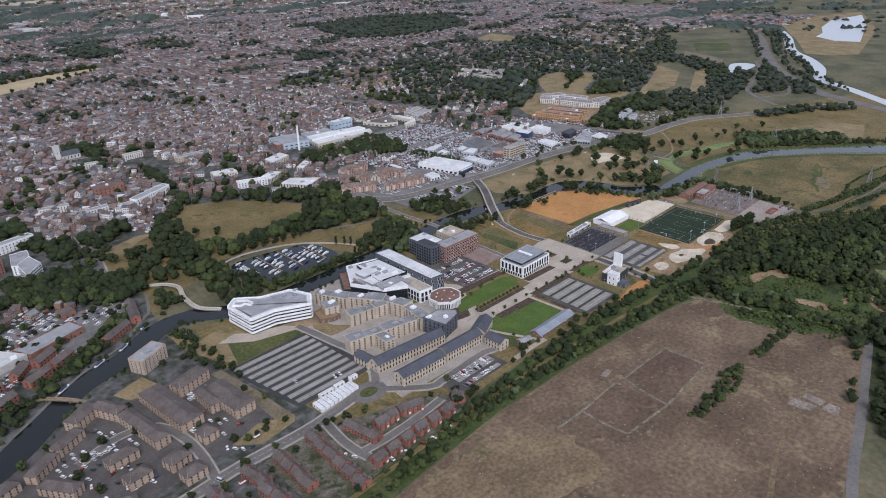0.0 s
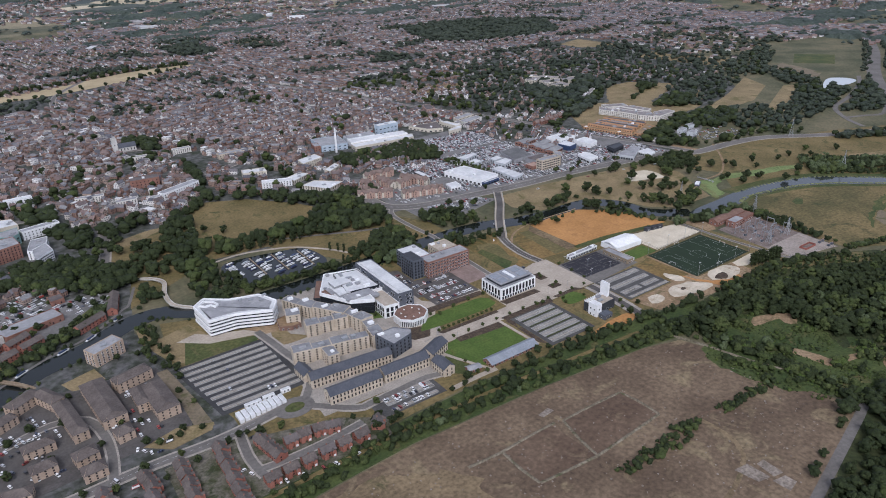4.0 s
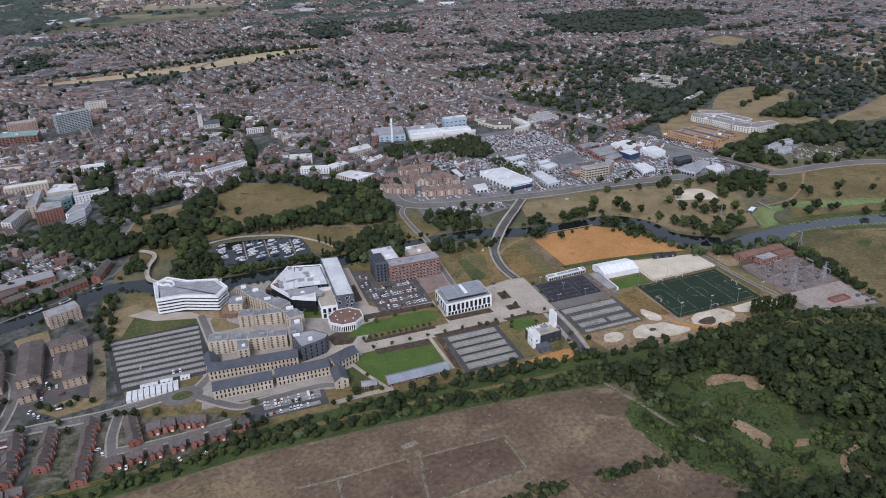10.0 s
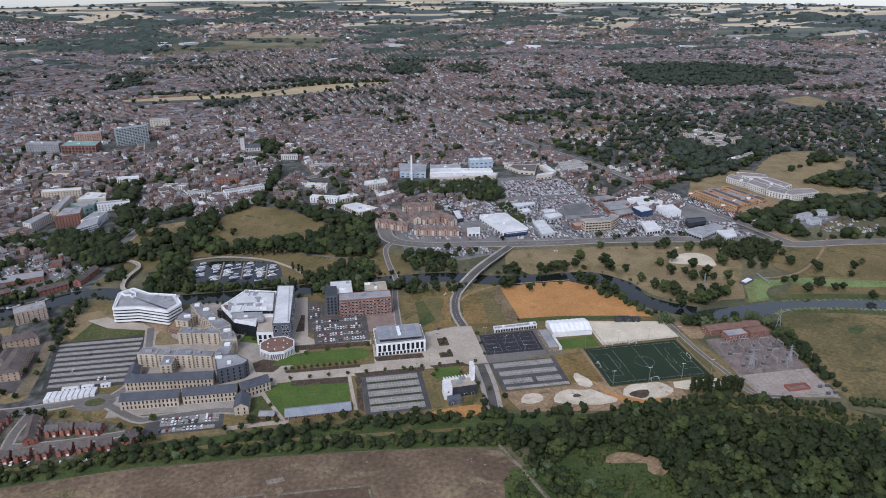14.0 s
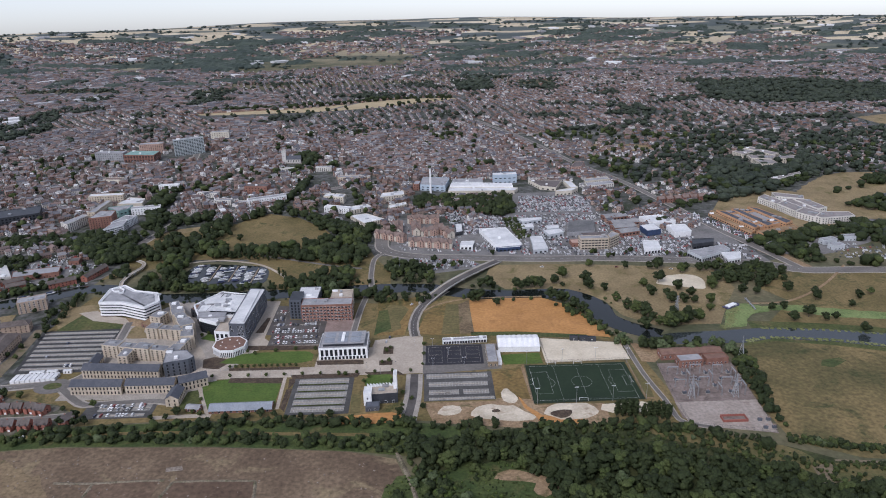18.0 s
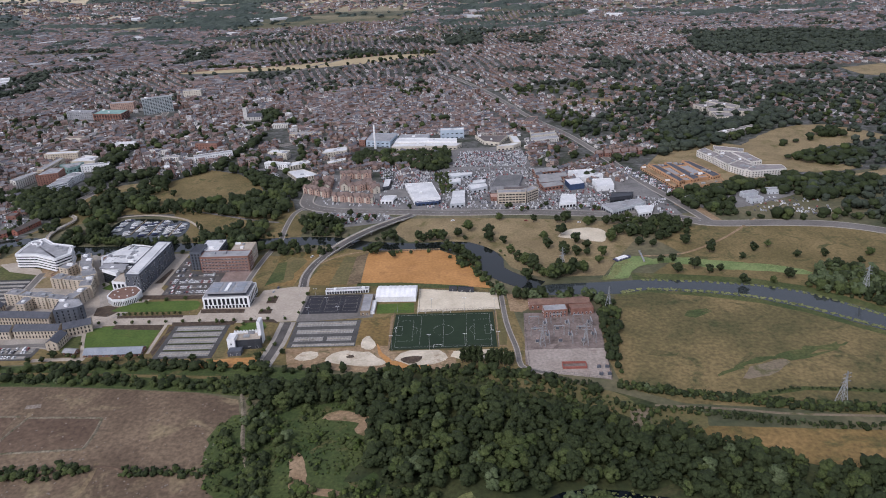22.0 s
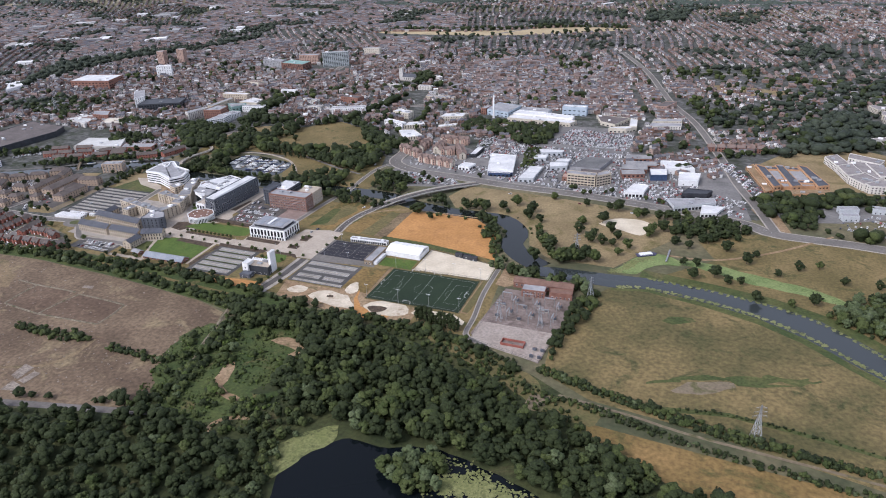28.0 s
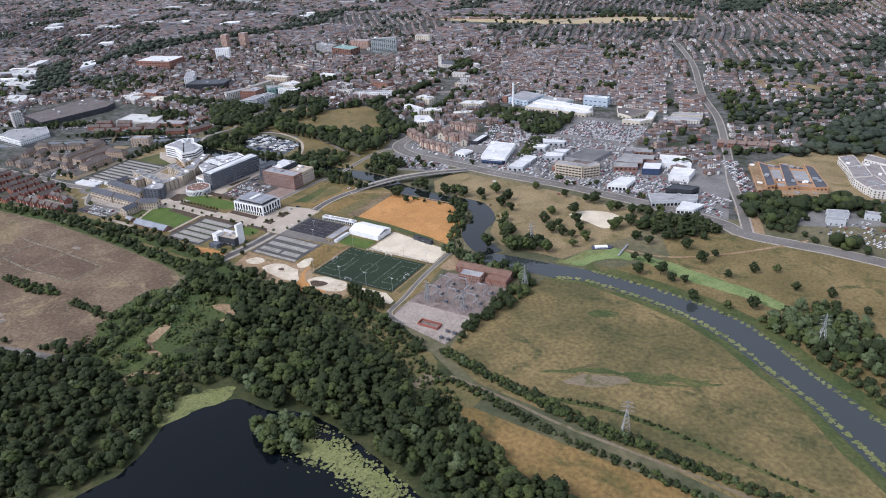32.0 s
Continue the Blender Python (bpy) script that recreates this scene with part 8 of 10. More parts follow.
for _x, _y, _a in _spots:
    _x, _y, _a = _x + _r.uniform(-0.5, 0.5), _y + _r.uniform(-0.5, 0.5), radians(_a + _r.uniform(-3, 3))
    _w = _r.choice([4.6, 4.6, 5.2])
    hall("estate_house", (_x - math.cos(_a) * _w, _y - math.sin(_a) * _w), (_x + math.cos(_a) * _w, _y + math.sin(_a) * _w), roof=_r.choice([M_BROWNROOF, M_BROWNROOF, M_SHEDROOF]), label="small red brick house with a dark tiled roof", **HOUSE)
    _h = scene.objects[-1]
    while _h.parent:
        _h = _h.parent
    for _s in (-1, 1):
        _g = Geo().gable(3.2, 3.0, 4.6, 1.5, 0, 0, 1)
        _g.v = [(_s * (_w - 2.2) + q, p - 4.4, z) for p, q, z in _g.v]
        part("front_gable", _g, [M_HOUSEWALL, M_BROWNROOF], _h, "projecting red brick gable")
    part("white_bay", Geo().box(_w - 3.1, -6.1, 0.6, _w - 1.3, -5.6, 2.4), M_WHITE, _h, "white framed bay window")
patch("ground_estate_yard", "57.4,478.6 95.7,497.8 124.4,502.5 162.7,497.8 205.8,490.1 212.5,411.6 205.8,392.5 157.9,387.7 57.4,378.1 28.7,421.2", 0.16, M_ASPH, "grey tarmac yards between the flats", "pavement", rag=2)
patch("ground_gardens", "176,290 322,294 330,312 300,336 250,348 222,362 176,358", 0.18, M_GARDEN, "green and brown gardens and drives behind the small houses", "garden", rag=2)
patch("ground_verge_estate", "207,384 222,384 219,430 213,482 204,482 209,430", 0.2, M_MEADOWBARE, "bare brown verge between the estate and the car park", rag=2)
patch("ground_estate_grass", "187.6,375.2 218.2,379.1 222.1,387.7 197.2,397.2 170.4,390.5", 0.24, M_DRY, "dry grass corner beside the estate road", rag=2)
patch("ground_river_grass", "135.9,513.1 162.7,521.7 168.5,499.7 153.2,493.9 141.7,497.8", 0.24, M_DRY, "dry grass bank beside the river", rag=2)
patch("ground_slope_west", "208.7,564.8 222.1,536 250.8,545.6 260.4,516.9 234.5,519.8 256.5,497.8 229.7,480.5 218.2,497.8 206.8,536", 0.18, M_DRY, "dry grass slope below the striped block", rag=3)
patch("ground_slope_green", "239.3,516.9 256.5,499.7 298.7,486.3 292.9,478.6 227.8,478.6", 0.2, M_GREENC, "greener grass beside the car park", rag=2)
ribbon("towpath", "-57.4,463.3 30,500 67.1,519 101.3,544 140.6,569 169.9,580.6 208.7,616.5 215.4,622.2 229.7,660.5", 3, 0.3, M_ROAD, "pale towpath beside the river", "path")
ribbon("path_promenade", "304.4,660.5 325.5,667.2 354.2,668.1 402,650.9 435.5,617.4 449.9,593.5", 3.5, 0.34, M_PAVE, "pale promenade round the marina", "path")
ribbon("path_park", "402,681.5 449.9,660.5 497.8,639.4 536,627", 4, 0.3, M_ROAD, "dark path through the park trees", "path")
ribbon("path_bank", "1129.5,593.5 1072.1,536 1014.6,497.8 966.8,493.9", 3, 0.28, M_DIRT, "worn path in the pasture", "path")

# ---- across the river and in the town ----
block("pale_shed", "108,615 158,630 152,650 99,635", 6, M_BRICK, M_FLATROOF, "low brick shed with a pale roof", floors=1, gap=6)
block("superstore", "28,596 106,618 80,656 14,640", 6.5, M_WALLONE, M_PALEROOF, "large flat roofed store with a pale roof", plant=5)
block("station_unit", "-126,724 -64,706 -79,749 -129,761", 7, M_WALLONE, M_PALEROOF, "pale roofed shed beside the station", plant=3)
block("station_unit", "-41,720 16,735 -8,765 -53,748", 7, M_WALLONE, M_CREAM, "cream roofed depot beside the station", plant=3)
block("brick_offices", "-84,745 -50,748 -70,775 -104,768", 13, M_BRICK, M_FLATROOF, "red brick office block beside the station", floors=4, gap=4)
block("slab_flats", "-78,845 -64,858 -104,902 -118,889", 21, M_WHITE, M_FLATROOF, "white slab of flats with dark windows", floors=7, gap=4)
block("far_white_store", "-463,866 -469,915 -515,945 -520,919", 10, M_WHITE, M_WHITEROOF, "white store far beyond the station", plant=3)
block("station_shed", "-167,547 -173,686 -83,678 -69,648 -86,531", 9, M_DARKCLAD, M_SHEDROOF, "large dark brown roofed station shed", plant=8)
block("bus_works", "-84,453 -99,480 -55,520 -18,501 -15,448", 8, M_WHITE, M_FLATROOF, "grey and white flat roofed works", floors=2, plant=8)
block("grey_tower", "-146,512 -133,509 -128,524 -141,527", 26, M_WALLONE, M_FLATROOF, "grey concrete tower beside the station", floors=8, gap=3.5)
for _o in ("-471,688 -532,726 -451,751 -400,710", "-323,601 -365,636 -325,651 -281,619", "-560,760 -640,800 -590,840 -520,790", "-400,560 -460,590 -430,620 -375,590"):
    block("pale_warehouse", _o, 8, M_METALPALE, M_PALEROOF, "pale roofed warehouse beyond the railway", group="warehouses", plant=3)

block("shopping_centre", "-359,947.6 -268,966.8 -287.2,1029 -373.3,1009.9", 18, M_BRICK, M_WHITEROOF, "large shopping block with red brick and white roof", floors=3, gap=8, win=(4, 2), plant=6)
block("theatre_block", "-52.6,825.1 19.1,861.5 1.9,901.7 -68.9,866.3", 13, M_DARKCLAD, M_DARKCLAD, "dark glazed civic block", floors=3, gap=5, win=(3, 2.4), plant=6)
block("slab_office", "86,1290 141,1318 136,1329 81,1301", 34, M_GREYGREEN, M_FLATROOF, "grey green slab office tower", floors=11, gap=5, win=(3.6, 1.5), frame=M_WHITE, edges=[0, 1, 3], plant=3)
block("podium_office", "-5,1248 60,1238 60,1278 -4,1290", 15, M_BRICK, M_TEAL, "brick office block with a green roof", floors=5, gap=6, win=(4.5, 1.6), edges=[0, 1, 3], plant=4)
block("grey_offices", "-74,1271 -12,1261 -10,1280 -72,1290", 16, M_FLATROOF, M_FLATROOF, "plain grey office block", floors=4, gap=5, plant=3)
block("pink_offices", "0,1320 48,1330 44,1350 -4,1340", 20, M_PINK, M_FLATROOF, "pinkish brick office block", floors=6, gap=4)
block("cream_tower", "120,1440 160,1446 158,1462 118,1456", 20, M_CREAM, M_FLATROOF, "cream office block behind the slab tower", floors=5, gap=5)
for _o in ("-346.5,1208 -329.3,1211.8 -332.2,1229.1 -349.4,1225.2", "-315.9,1244.4 -298.7,1248.2 -301.5,1265.4 -318.8,1261.6"):
    block("tower_flats", _o, 36, M_PINK, M_FLATROOF, "pink brick tower of flats", floors=11, gap=4, edges=[0, 1], group="tower flats")
block("white_tower", "-247,1093.1 -216.3,1108.5 -222.1,1119.9 -252.7,1104.6", 26, M_WHITE, M_WHITEROOF, "white office tower with dark windows", floors=7, gap=5, edges=[0, 1])
block("council_offices", "57.4,942.9 113,947.6 111,961 55.5,957.2", 14, M_BUFF, M_WHITEROOF, "cream town block with a white roof", floors=4, gap=4, edges=[0, 1])
block("white_terrace", "330.2,905.5 387.7,930.4 382.9,941.9 325.5,917", 11, M_WHITE, M_FLATROOF, "white rendered terrace above the park", floors=3, gap=4, group="white town terraces")
block("white_terrace", "153.2,875.9 196.2,885.4 193.4,896 150.3,886.4", 11, M_WHITE, M_FLATROOF, "white rendered terrace above the park", floors=3, gap=4, group="white town terraces")
block("white_terrace", "457.5,866.3 497.8,851.9 501.6,861.5 461.4,876.8", 9, M_WHITE, M_WHITEROOF, "white rendered terrace above the park", floors=3, gap=4, group="white town terraces")
for _o, _h in (("545,934 580,946 582,923 543,910", 9), ("500,874 523,885 533,870 501,852", 6), ("558,868 586,888 587,874 562,856", 7), ("502,829 526,838 557,807 526,791", 5), ("449.9,918.9 483.4,909.4 486.3,926.6 453.7,936.2", 11)):
    block("commercial_block", _o, _h, M_CREAM, M_WHITEROOF, "cream commercial block with a pale flat roof", floors=3, gap=4, plant=3, group="cream commercial blocks")
block("long_factory", "655,946 766,938 774,955 720,962 658,967", 6, M_CREAM, M_WHITEROOF, "low cream factory front with a pale roof", floors=1, gap=6, win=(3, 1.8), plant=5, seed=6)
block("factory_bay", "659,968 718,963 766,957 766,975 712,984 662,988", 8.5, M_WHITE, M_WHITEROOF, "white factory bay behind the front", floors=1, gap=6, win=(3, 1.4), plant=5, seed=7)
block("factory_bay", "664,990 716,985 718,1007 666,1010", 9.5, M_METALPALE, M_FLATROOF, "grey factory bay with vents", plant=6, seed=8)
block("blue_factory", "608,977 651,965 660,1016 613,1028", 10, M_BLUEPALE, M_FLATROOF, "pale blue clad factory block", floors=2, gap=8, win=(4, 1.5), plant=5)
block("brick_stair", "596,978 606,976 610,998 600,1000", 11, M_BRICK, M_FLATROOF, "brick stair block beside the blue factory", floors=3, gap=4)
block("blue_factory", "737,1008 779,1010 779,1024 737,1022", 15, M_BLUEPALE, M_WHITEROOF, "pale blue clad factory block", floors=2, gap=8, win=(4, 1.5), plant=3)
_t = thing("factory_chimney", 626, 959, 0, "tall white factory chimney", "chimney")
part("stack", Geo().tube((0, 0, 0), (0, 0, 42), 1.9, 1.4, 10), M_WHITE, _t)
part("cap", Geo().tube((0, 0, 42), (0, 0, 43), 1.7, 1.7, 10), M_FLATROOF, _t)
for _l in ("594,706 652,692", "590,803 637,800", "547,745 588,720", "577,786 578,744", "602,782 604,744", "632,768 653,728", "610,744 634,748", "556,760 574,748"):
    _a, _b = [Vector(q) for q in pts(_l)]
    _n = max(2, round((_b - _a).length / 13))
    for _i in range(_n):
        _p, _q = _a.lerp(_b, _i / _n), _a.lerp(_b, (_i + 1) / _n)
        hall("courtyard_flats", tuple(_p), tuple(_q), 9.5, 8 + 1.2 * (_i % 2), 3.6, M_PINK if _i % 2 else M_CREAM, M_COURTROOF, "pinkish brick courtyard flats with brown roofs", floors=3, gap=4, win=(1.4, 1.6), group="courtyard flats")
        _m, _u = (_p + _q) / 2, (_q - _p).normalized()
        _v = Vector((-_u.y, _u.x)) * 6.5
        hall("courtyard_flats", tuple(_m - _v), tuple(_m + _v), 5.5, 8.4, 3.2, M_PINK, M_COURTROOF, "gabled bay of the pinkish brick courtyard flats", floors=3, gap=5, win=(1.4, 1.6), group="courtyard flat bays")
block("retail_shed", "709,676 744,681 730,745 692,743", 8, M_WHITE, M_WHITEROOF, "large white retail shed with a pale flat roof", floors=1, gap=7, win=(4, 2.5), plant=3)
block("shop_row", "712,671.5 741,675.5 744,680.6 709.5,675.6", 4.5, M_DARKBLUE, M_WHITEROOF, "low dark blue shop front of the shed", floors=1, gap=5, win=(3.5, 2), first=1.4)
block("black_shed", "659.4,776 669.4,778 669,742 659.6,739", 5, M_DARKCLAD, M_WHITEROOF, "narrow black unit with a white roof", floors=1)
block("white_showroom", "662,685 679,684 683,702 665,702", 5, M_WHITE, M_WHITEROOF, "small white showroom beside the road", floors=1, gap=4, win=(3, 2.6))
for _o, _h in (("752,793 789,797 788,787 759,778", 5), ("754.4,765 771.4,771 771.6,754 754.4,751", 5), ("790,757 808,760 806,747 788,743", 5), ("782,735 807,740 809,727 787,716", 6), ("760,714 777,716 777,690 759,687", 5), ("759,685 777,688 777,665 757,660", 5.6)):
    block("trade_unit", _o, _h, M_METALPALE, M_WHITEROOF, "pale metal trade unit with white roof", floors=1, gap=6, win=(3, 2.4), group="trade units", parapet=0.3)
block("red_unit", "811,697 829,699 830,684 812,682", 5, M_BRICK, M_PINK, "low red roofed unit among parked cars", floors=1, gap=5)
block("concrete_office", "821,671 858,671 858,683 820,683", 15, M_BUFF, M_FLATROOF, "concrete office slab with ribbon windows", floors=4, gap=4.2, win=(3.4, 1.6), plant=2)
block("office_wing", "859.5,671 876,687 868,697 859.5,684", 15, M_BUFF, M_FLATROOF, "short wing of the concrete office", floors=4, gap=4.2, win=(3.0, 1.6))
block("parking_deck", "813,725 853,729 863,778 825,774", 4.5, M_FLATROOF, M_ASPHROOF, "grey roof parking deck behind the office", parapet=1.0)
block("office_deck", "833,699 868,702 866,722 830,719", 6, M_FLATROOF, M_SHEDROOF, "brown roofed low block behind the office", parapet=0.8, plant=2)
for _l in ("880,790 914,797", "884,762 924,769", "882,744 914,750", "884,722 912,731"):
    hall_on("brick_factory", _l, 17, 6, 2.2, M_BRICK, M_GREYROOF, "brick factory bay with a grey corrugated roof", floors=1, gap=5, win=(3, 2), group="factory bays")
block("blue_showroom", "919,739 941,746 943.7,721 923,715", 8, M_DARKBLUE, M_WHITEROOF, "dark blue showroom with a white roof", parapet=0.3)
block("white_store", "929,778 962,783 976,756 941,748", 8, M_WHITE, M_WHITEROOF, "large white store with flat roof", floors=1, gap=8, plant=4)
block("white_store", "957,739 984,741 983,712 959,706", 7, M_WHITE, M_WHITEROOF, "white trade store with flat roof", floors=1, gap=8, plant=1)
block("car_showroom", "906,681 925,681 922,653 899,648", 6, M_WHITE, M_WHITEROOF, "white car showroom with large windows", floors=1, gap=4, win=(3, 3))
block("car_showroom", "952,640 1005,658 1008,643 962,616", 6, M_METALPALE, M_FLATROOF, "long grey car showroom with skylights", floors=1, gap=4, win=(3, 3), plant=5)
block("black_showroom", "972,680 1002,681 996,667 967,661", 7, M_DARKCLAD, M_DARKCLAD, "black car showroom with large windows", floors=1, gap=4, win=(3, 3))
block("curved_canopy", "993,634 1018,635 1010,614 992,608", 5, M_WHITE, M_WHITEROOF, "white car showroom with a rounded roof", floors=1, gap=4, win=(3, 2.6), parapet=0.4)
block("park_house", "1022.3,578.2 1037.6,582 1035.7,591.6 1020.4,587.7", 6, M_BUFF, M_SLATE, "pale house by the road junction", floors=2)


for _i, _o in enumerate(("1050.5,798 1063,789 1081,721 1072,714", "1075,801 1084,803.5 1105,728 1093,721", "1103,809 1114,804 1136.5,738 1123,730", "1064,783 1080,786 1078,796 1060.5,794", "1085,788 1105,791 1103,800 1083,798", "1080,737 1095,739 1093,748 1077.5,746", "1103,740 1122,743 1119,752 1101,749")):
    block("hospital_range", _o, 8 if _i < 3 else 7, M_ORANGEWALL, M_SLATE, "new orange brick range with blue grey roofs", floors=2, gap=4.5, win=(2.0, 1.8), group="orange brick ranges", parapet=0.9, plant=3, seed=_i)
block("hospital_core", "1058,796 1102,806 1127,742 1084,724", 5.4, M_ORANGEWALL, M_FLATROOF, "grey roofed core between the orange brick ranges", plant=8)
block("hospital_terrace", "1039.5,797 1049,812 1072,717 1064,706", 3.2, M_ORANGEWALL, M_DIRT, "low orange brick terrace wing", floors=1, gap=5, win=(2.6, 1.8), group="orange brick terraces", plant=4)
block("hospital_terrace", "1074,712 1137,735 1136,718 1077,698", 4.2, M_ORANGEWALL, M_DIRT, "low orange brick terrace wing", floors=1, gap=5, win=(2.6, 2.2), group="orange brick terraces", plant=6)
for _k, _o in enumerate(("1139,854 1155.5,868 1167,830.5 1151,817", "1151,815 1169.5,829 1179,792 1159.5,778", "1160,776 1181,799 1195,773 1175,751", "1176,752 1197,771 1233,767 1232,749 1181,743", "1172,878 1212,856 1204,838 1168,856", "1186,838 1206,832 1214,790 1197,785")):
    block("white_hospital", _o, 9 + _k % 2, M_PALEWALL, M_MAUVEROOF, "white rendered hospital block with grey roofs", floors=3, gap=4, win=(1.6, 1.6), group="white hospital blocks", plant=3, seed=_k)
block("hospital_centre", "1166,846 1196,842 1210,792 1190,778 1178,800", 8.4, M_PALEWALL, M_MAUVEROOF, "grey roofed centre of the white hospital", plant=6)
block("supermarket", "798,1003 856,995 838,950 813,962", 6, M_CREAM, M_SHEDROOF, "cream supermarket with a dark brown roof", floors=1, gap=8, win=(4, 2), plant=4)
block("supermarket_wing", "857.5,990 870,982 874,943 862,943", 7, M_CREAM, M_WHITEROOF, "curved cream wing of the supermarket", floors=1, gap=6, win=(3, 2))
block("supermarket_wing", "832,923 860,926 873,941 862,941 836,931", 7, M_CREAM, M_WHITEROOF, "curved cream wing of the supermarket", floors=1, gap=6, win=(3, 2))
block("pale_terrace", "895,996 938,1007 940,992 894,980", 7, M_CREAM, M_FLATROOF, "pale block beside the long road", floors=2, gap=4)
block("pale_terrace", "893,974 940,984 941,967 892,953", 6, M_PALEWALL, M_FLATROOF, "pale block beside the long road", floors=2, gap=4)
block("pink_block", "888,1074 907,1075 921,1114 902,1112", 9, M_PINK, M_SHEDROOF, "pink brick block among the terraces", floors=3, gap=4)
for _k, _o in enumerate(("1230,1170 1262,1190 1275,1165 1240,1142", "1264,1192 1280,1203 1310,1140 1292,1130", "1245,1138 1300,1128 1276,1100 1242,1108", "1308,1132 1344,1110 1318,1088 1285,1102", "1243,1104 1274,1096 1274,1062 1241,1064")):
    block("cream_college", _o, 8 + _k % 2, M_CREAM, M_MAUVEROOF, "large cream building among dark trees", floors=3, gap=4, win=(1.6, 1.6), group="cream college blocks", plant=4, seed=_k)
block("clinic", "1209,968 1283,1008 1280,997 1207,954", 7, M_PALEWALL, M_MAUVEROOF, "long pale clinic among the trees", floors=2, gap=4, plant=3)
block("teal_hall", "114,884 150,895 150,872 140,862", 12, M_TEAL, M_FLATROOF, "teal clad hall in the town", floors=2, gap=6, win=(3, 2), plant=4)
block("market_hall", "112,922 118,960 148,950 153,923", 6, M_CREAM, M_WHITEROOF, "pale roofed market hall", plant=3)
block("riverside_flats", "116,812 118,850 142,850 146,822", 17, M_BRICK, M_FLATROOF, "red brick block of flats beside the park", floors=5, gap=3.6, plant=6)
block("riverside_flats", "150,808 158,842 176,842 168,796", 11, M_WHITE, M_FLATROOF, "white stepped block of flats beside the park", floors=4, gap=3.6, plant=4)
block("riverside_flats", "101,843 104,908 112,908 113,842", 17, M_BUFF, M_FLATROOF, "long banded block of flats", floors=5, gap=3.6)
block("riverside_flats", "78,806 92,846 102,842 90,800", 13, M_PALEWALL, M_FLATROOF, "pale rounded block of flats", floors=5, gap=3.6)
block("white_crescent", "148,1015 182,1016 181,1027 147,1026", 10, M_WHITE, M_WHITEROOF, "white rendered block in the town", floors=3, gap=3.4)
block("gothic_hall", "30,1064 63,1061 64,1076 31,1079", 11, M_CREAM, M_COURTROOF, "ornate cream stone civic hall", floors=2, gap=4)
for _o in ("337,1127 365,1122 366,1132 338,1137", "348,920 376,925 375,935 347,930", "228,971 264,963 266,972 230,980", "313,905 336,907 335,917 312,915", "271,920 298,919 299,929 272,930", "407,1127 437,1127 437,1137 407,1137"):
    block("white_row", _o, 8, M_PALEWALL, M_FLATROOF, "white rendered row of tall town houses", floors=3, gap=3.4, group="white town rows")
block("brick_hall", "305,985 345,980 348,1000 308,1005", 13, M_BRICK, M_SHEDROOF, "dark brick hall in the town", floors=3, gap=5, plant=4)
block("yellow_row", "458,1048 517,1046 517,1058 458,1060", 8, M_BUFF, M_FLATROOF, "yellow brick row beside the road", floors=2, gap=4)
block("church_tower", "329,1204 337,1204 337,1212 329,1212", 24, M_WALLONE, M_FLATROOF, "square stone church tower among trees", floors=2, gap=4, parapet=1.4)
hall("church_nave", (338, 1208), (366, 1208), 12, 8, 6, M_WALLONE, M_SLATE, "stone church nave with a slate roof", floors=1, gap=5, win=(1.4, 4))
for _i in range(6):
    hall("brick_villa", (986 + 13.5 * _i, 868.5 + 2 * _i), (996 + 13.5 * _i, 870 + 2 * _i), 9, 7, 3.4, M_BRICK, M_COURTROOF, "red brick villa beside the long road", floors=2, gap=3.5, win=(1.3, 1.6), group="brick villas", chimneys=1)
patch("ground_hospital", "1038.6,794.5 1076.9,708.3 1186.9,732.3 1301.8,813.6 1292.2,861.5 1148.7,957.2 1100.8,899.8", 0.16, M_DRY, "bare building ground round the hospital", rag=3)
patch("ground_dirt_junction", "1047,651 1072,655 1088,592 1076,590 1062,612", 0.18, M_DIRT, "bare dry ground beside the junction", rag=2)
patch("ground_retail", "566.7,674.8 670.1,656.6 756.2,649 851.9,643.2 966.8,624.1 1048.2,612.6 1038.6,670.1 1014.6,813.6 885.4,813.6 880.6,842.3 871.1,947.6 746.6,942.9 737.1,842.3 670.1,842.3 670.1,765.8 574.3,823.2", 0.12, M_YARD, "grey asphalt of the retail sheds and car parks", "pavement")
patch("ground_ring_corner", "574.3,612.6 612.6,601.1 694,622.2 670.1,649 603,656.6 572.4,670.1", 0.14, M_YARD, "tarmac of the small car park beside the ring road", "pavement", rag=2)
patch("ground_east_yard", "1129,683 1175,697 1230,691 1206,665 1143,637 1110,627", 0.16, M_YARD, "grey yards among the trees", "pavement", rag=3)
for _o in ("1139,672 1160,678 1162,668 1142,662", "1176,684 1205,686 1203,676 1176,674", "1140,652 1158,656 1160,646 1143,642"):
    block("roadside_unit", _o, 6, M_METALPALE, M_FLATROOF, "grey roadside unit among trees", floors=1, gap=5, group="roadside units")
for _p in ("1248,929 1316,996 1386,1021 1423,1009 1472,936 1422,907 1350,880 1265,845 1240,850 1225,900", "1278,811 1340,836 1324,797 1355,787 1320,763 1262,761 1240,775 1238,800", "1416,843 1458,862 1426,824 1385,799"):
    patch("ground_golf", _p, 0.2, M_DRY, "dry parkland beyond the hospital", soft=True, rag=6)
patch("ground_far_field", "0,1800 301.5,1812 536,1885 715,1998.7 545.6,2005 287.2,1895 19.1,1845", 0.3, M_STRAW, "long straw field on the rise", soft=True, rag=8)
wood("field_trees", "-30,1850 19,1848 287,1897 545,2008 700,2003 700,2016 540,2028 280,1915 19,1868", 13, 8, 13, 51, "dark tree line behind the straw field", kinds=FARS, weights=(1, 0, 0), wide=1.2)
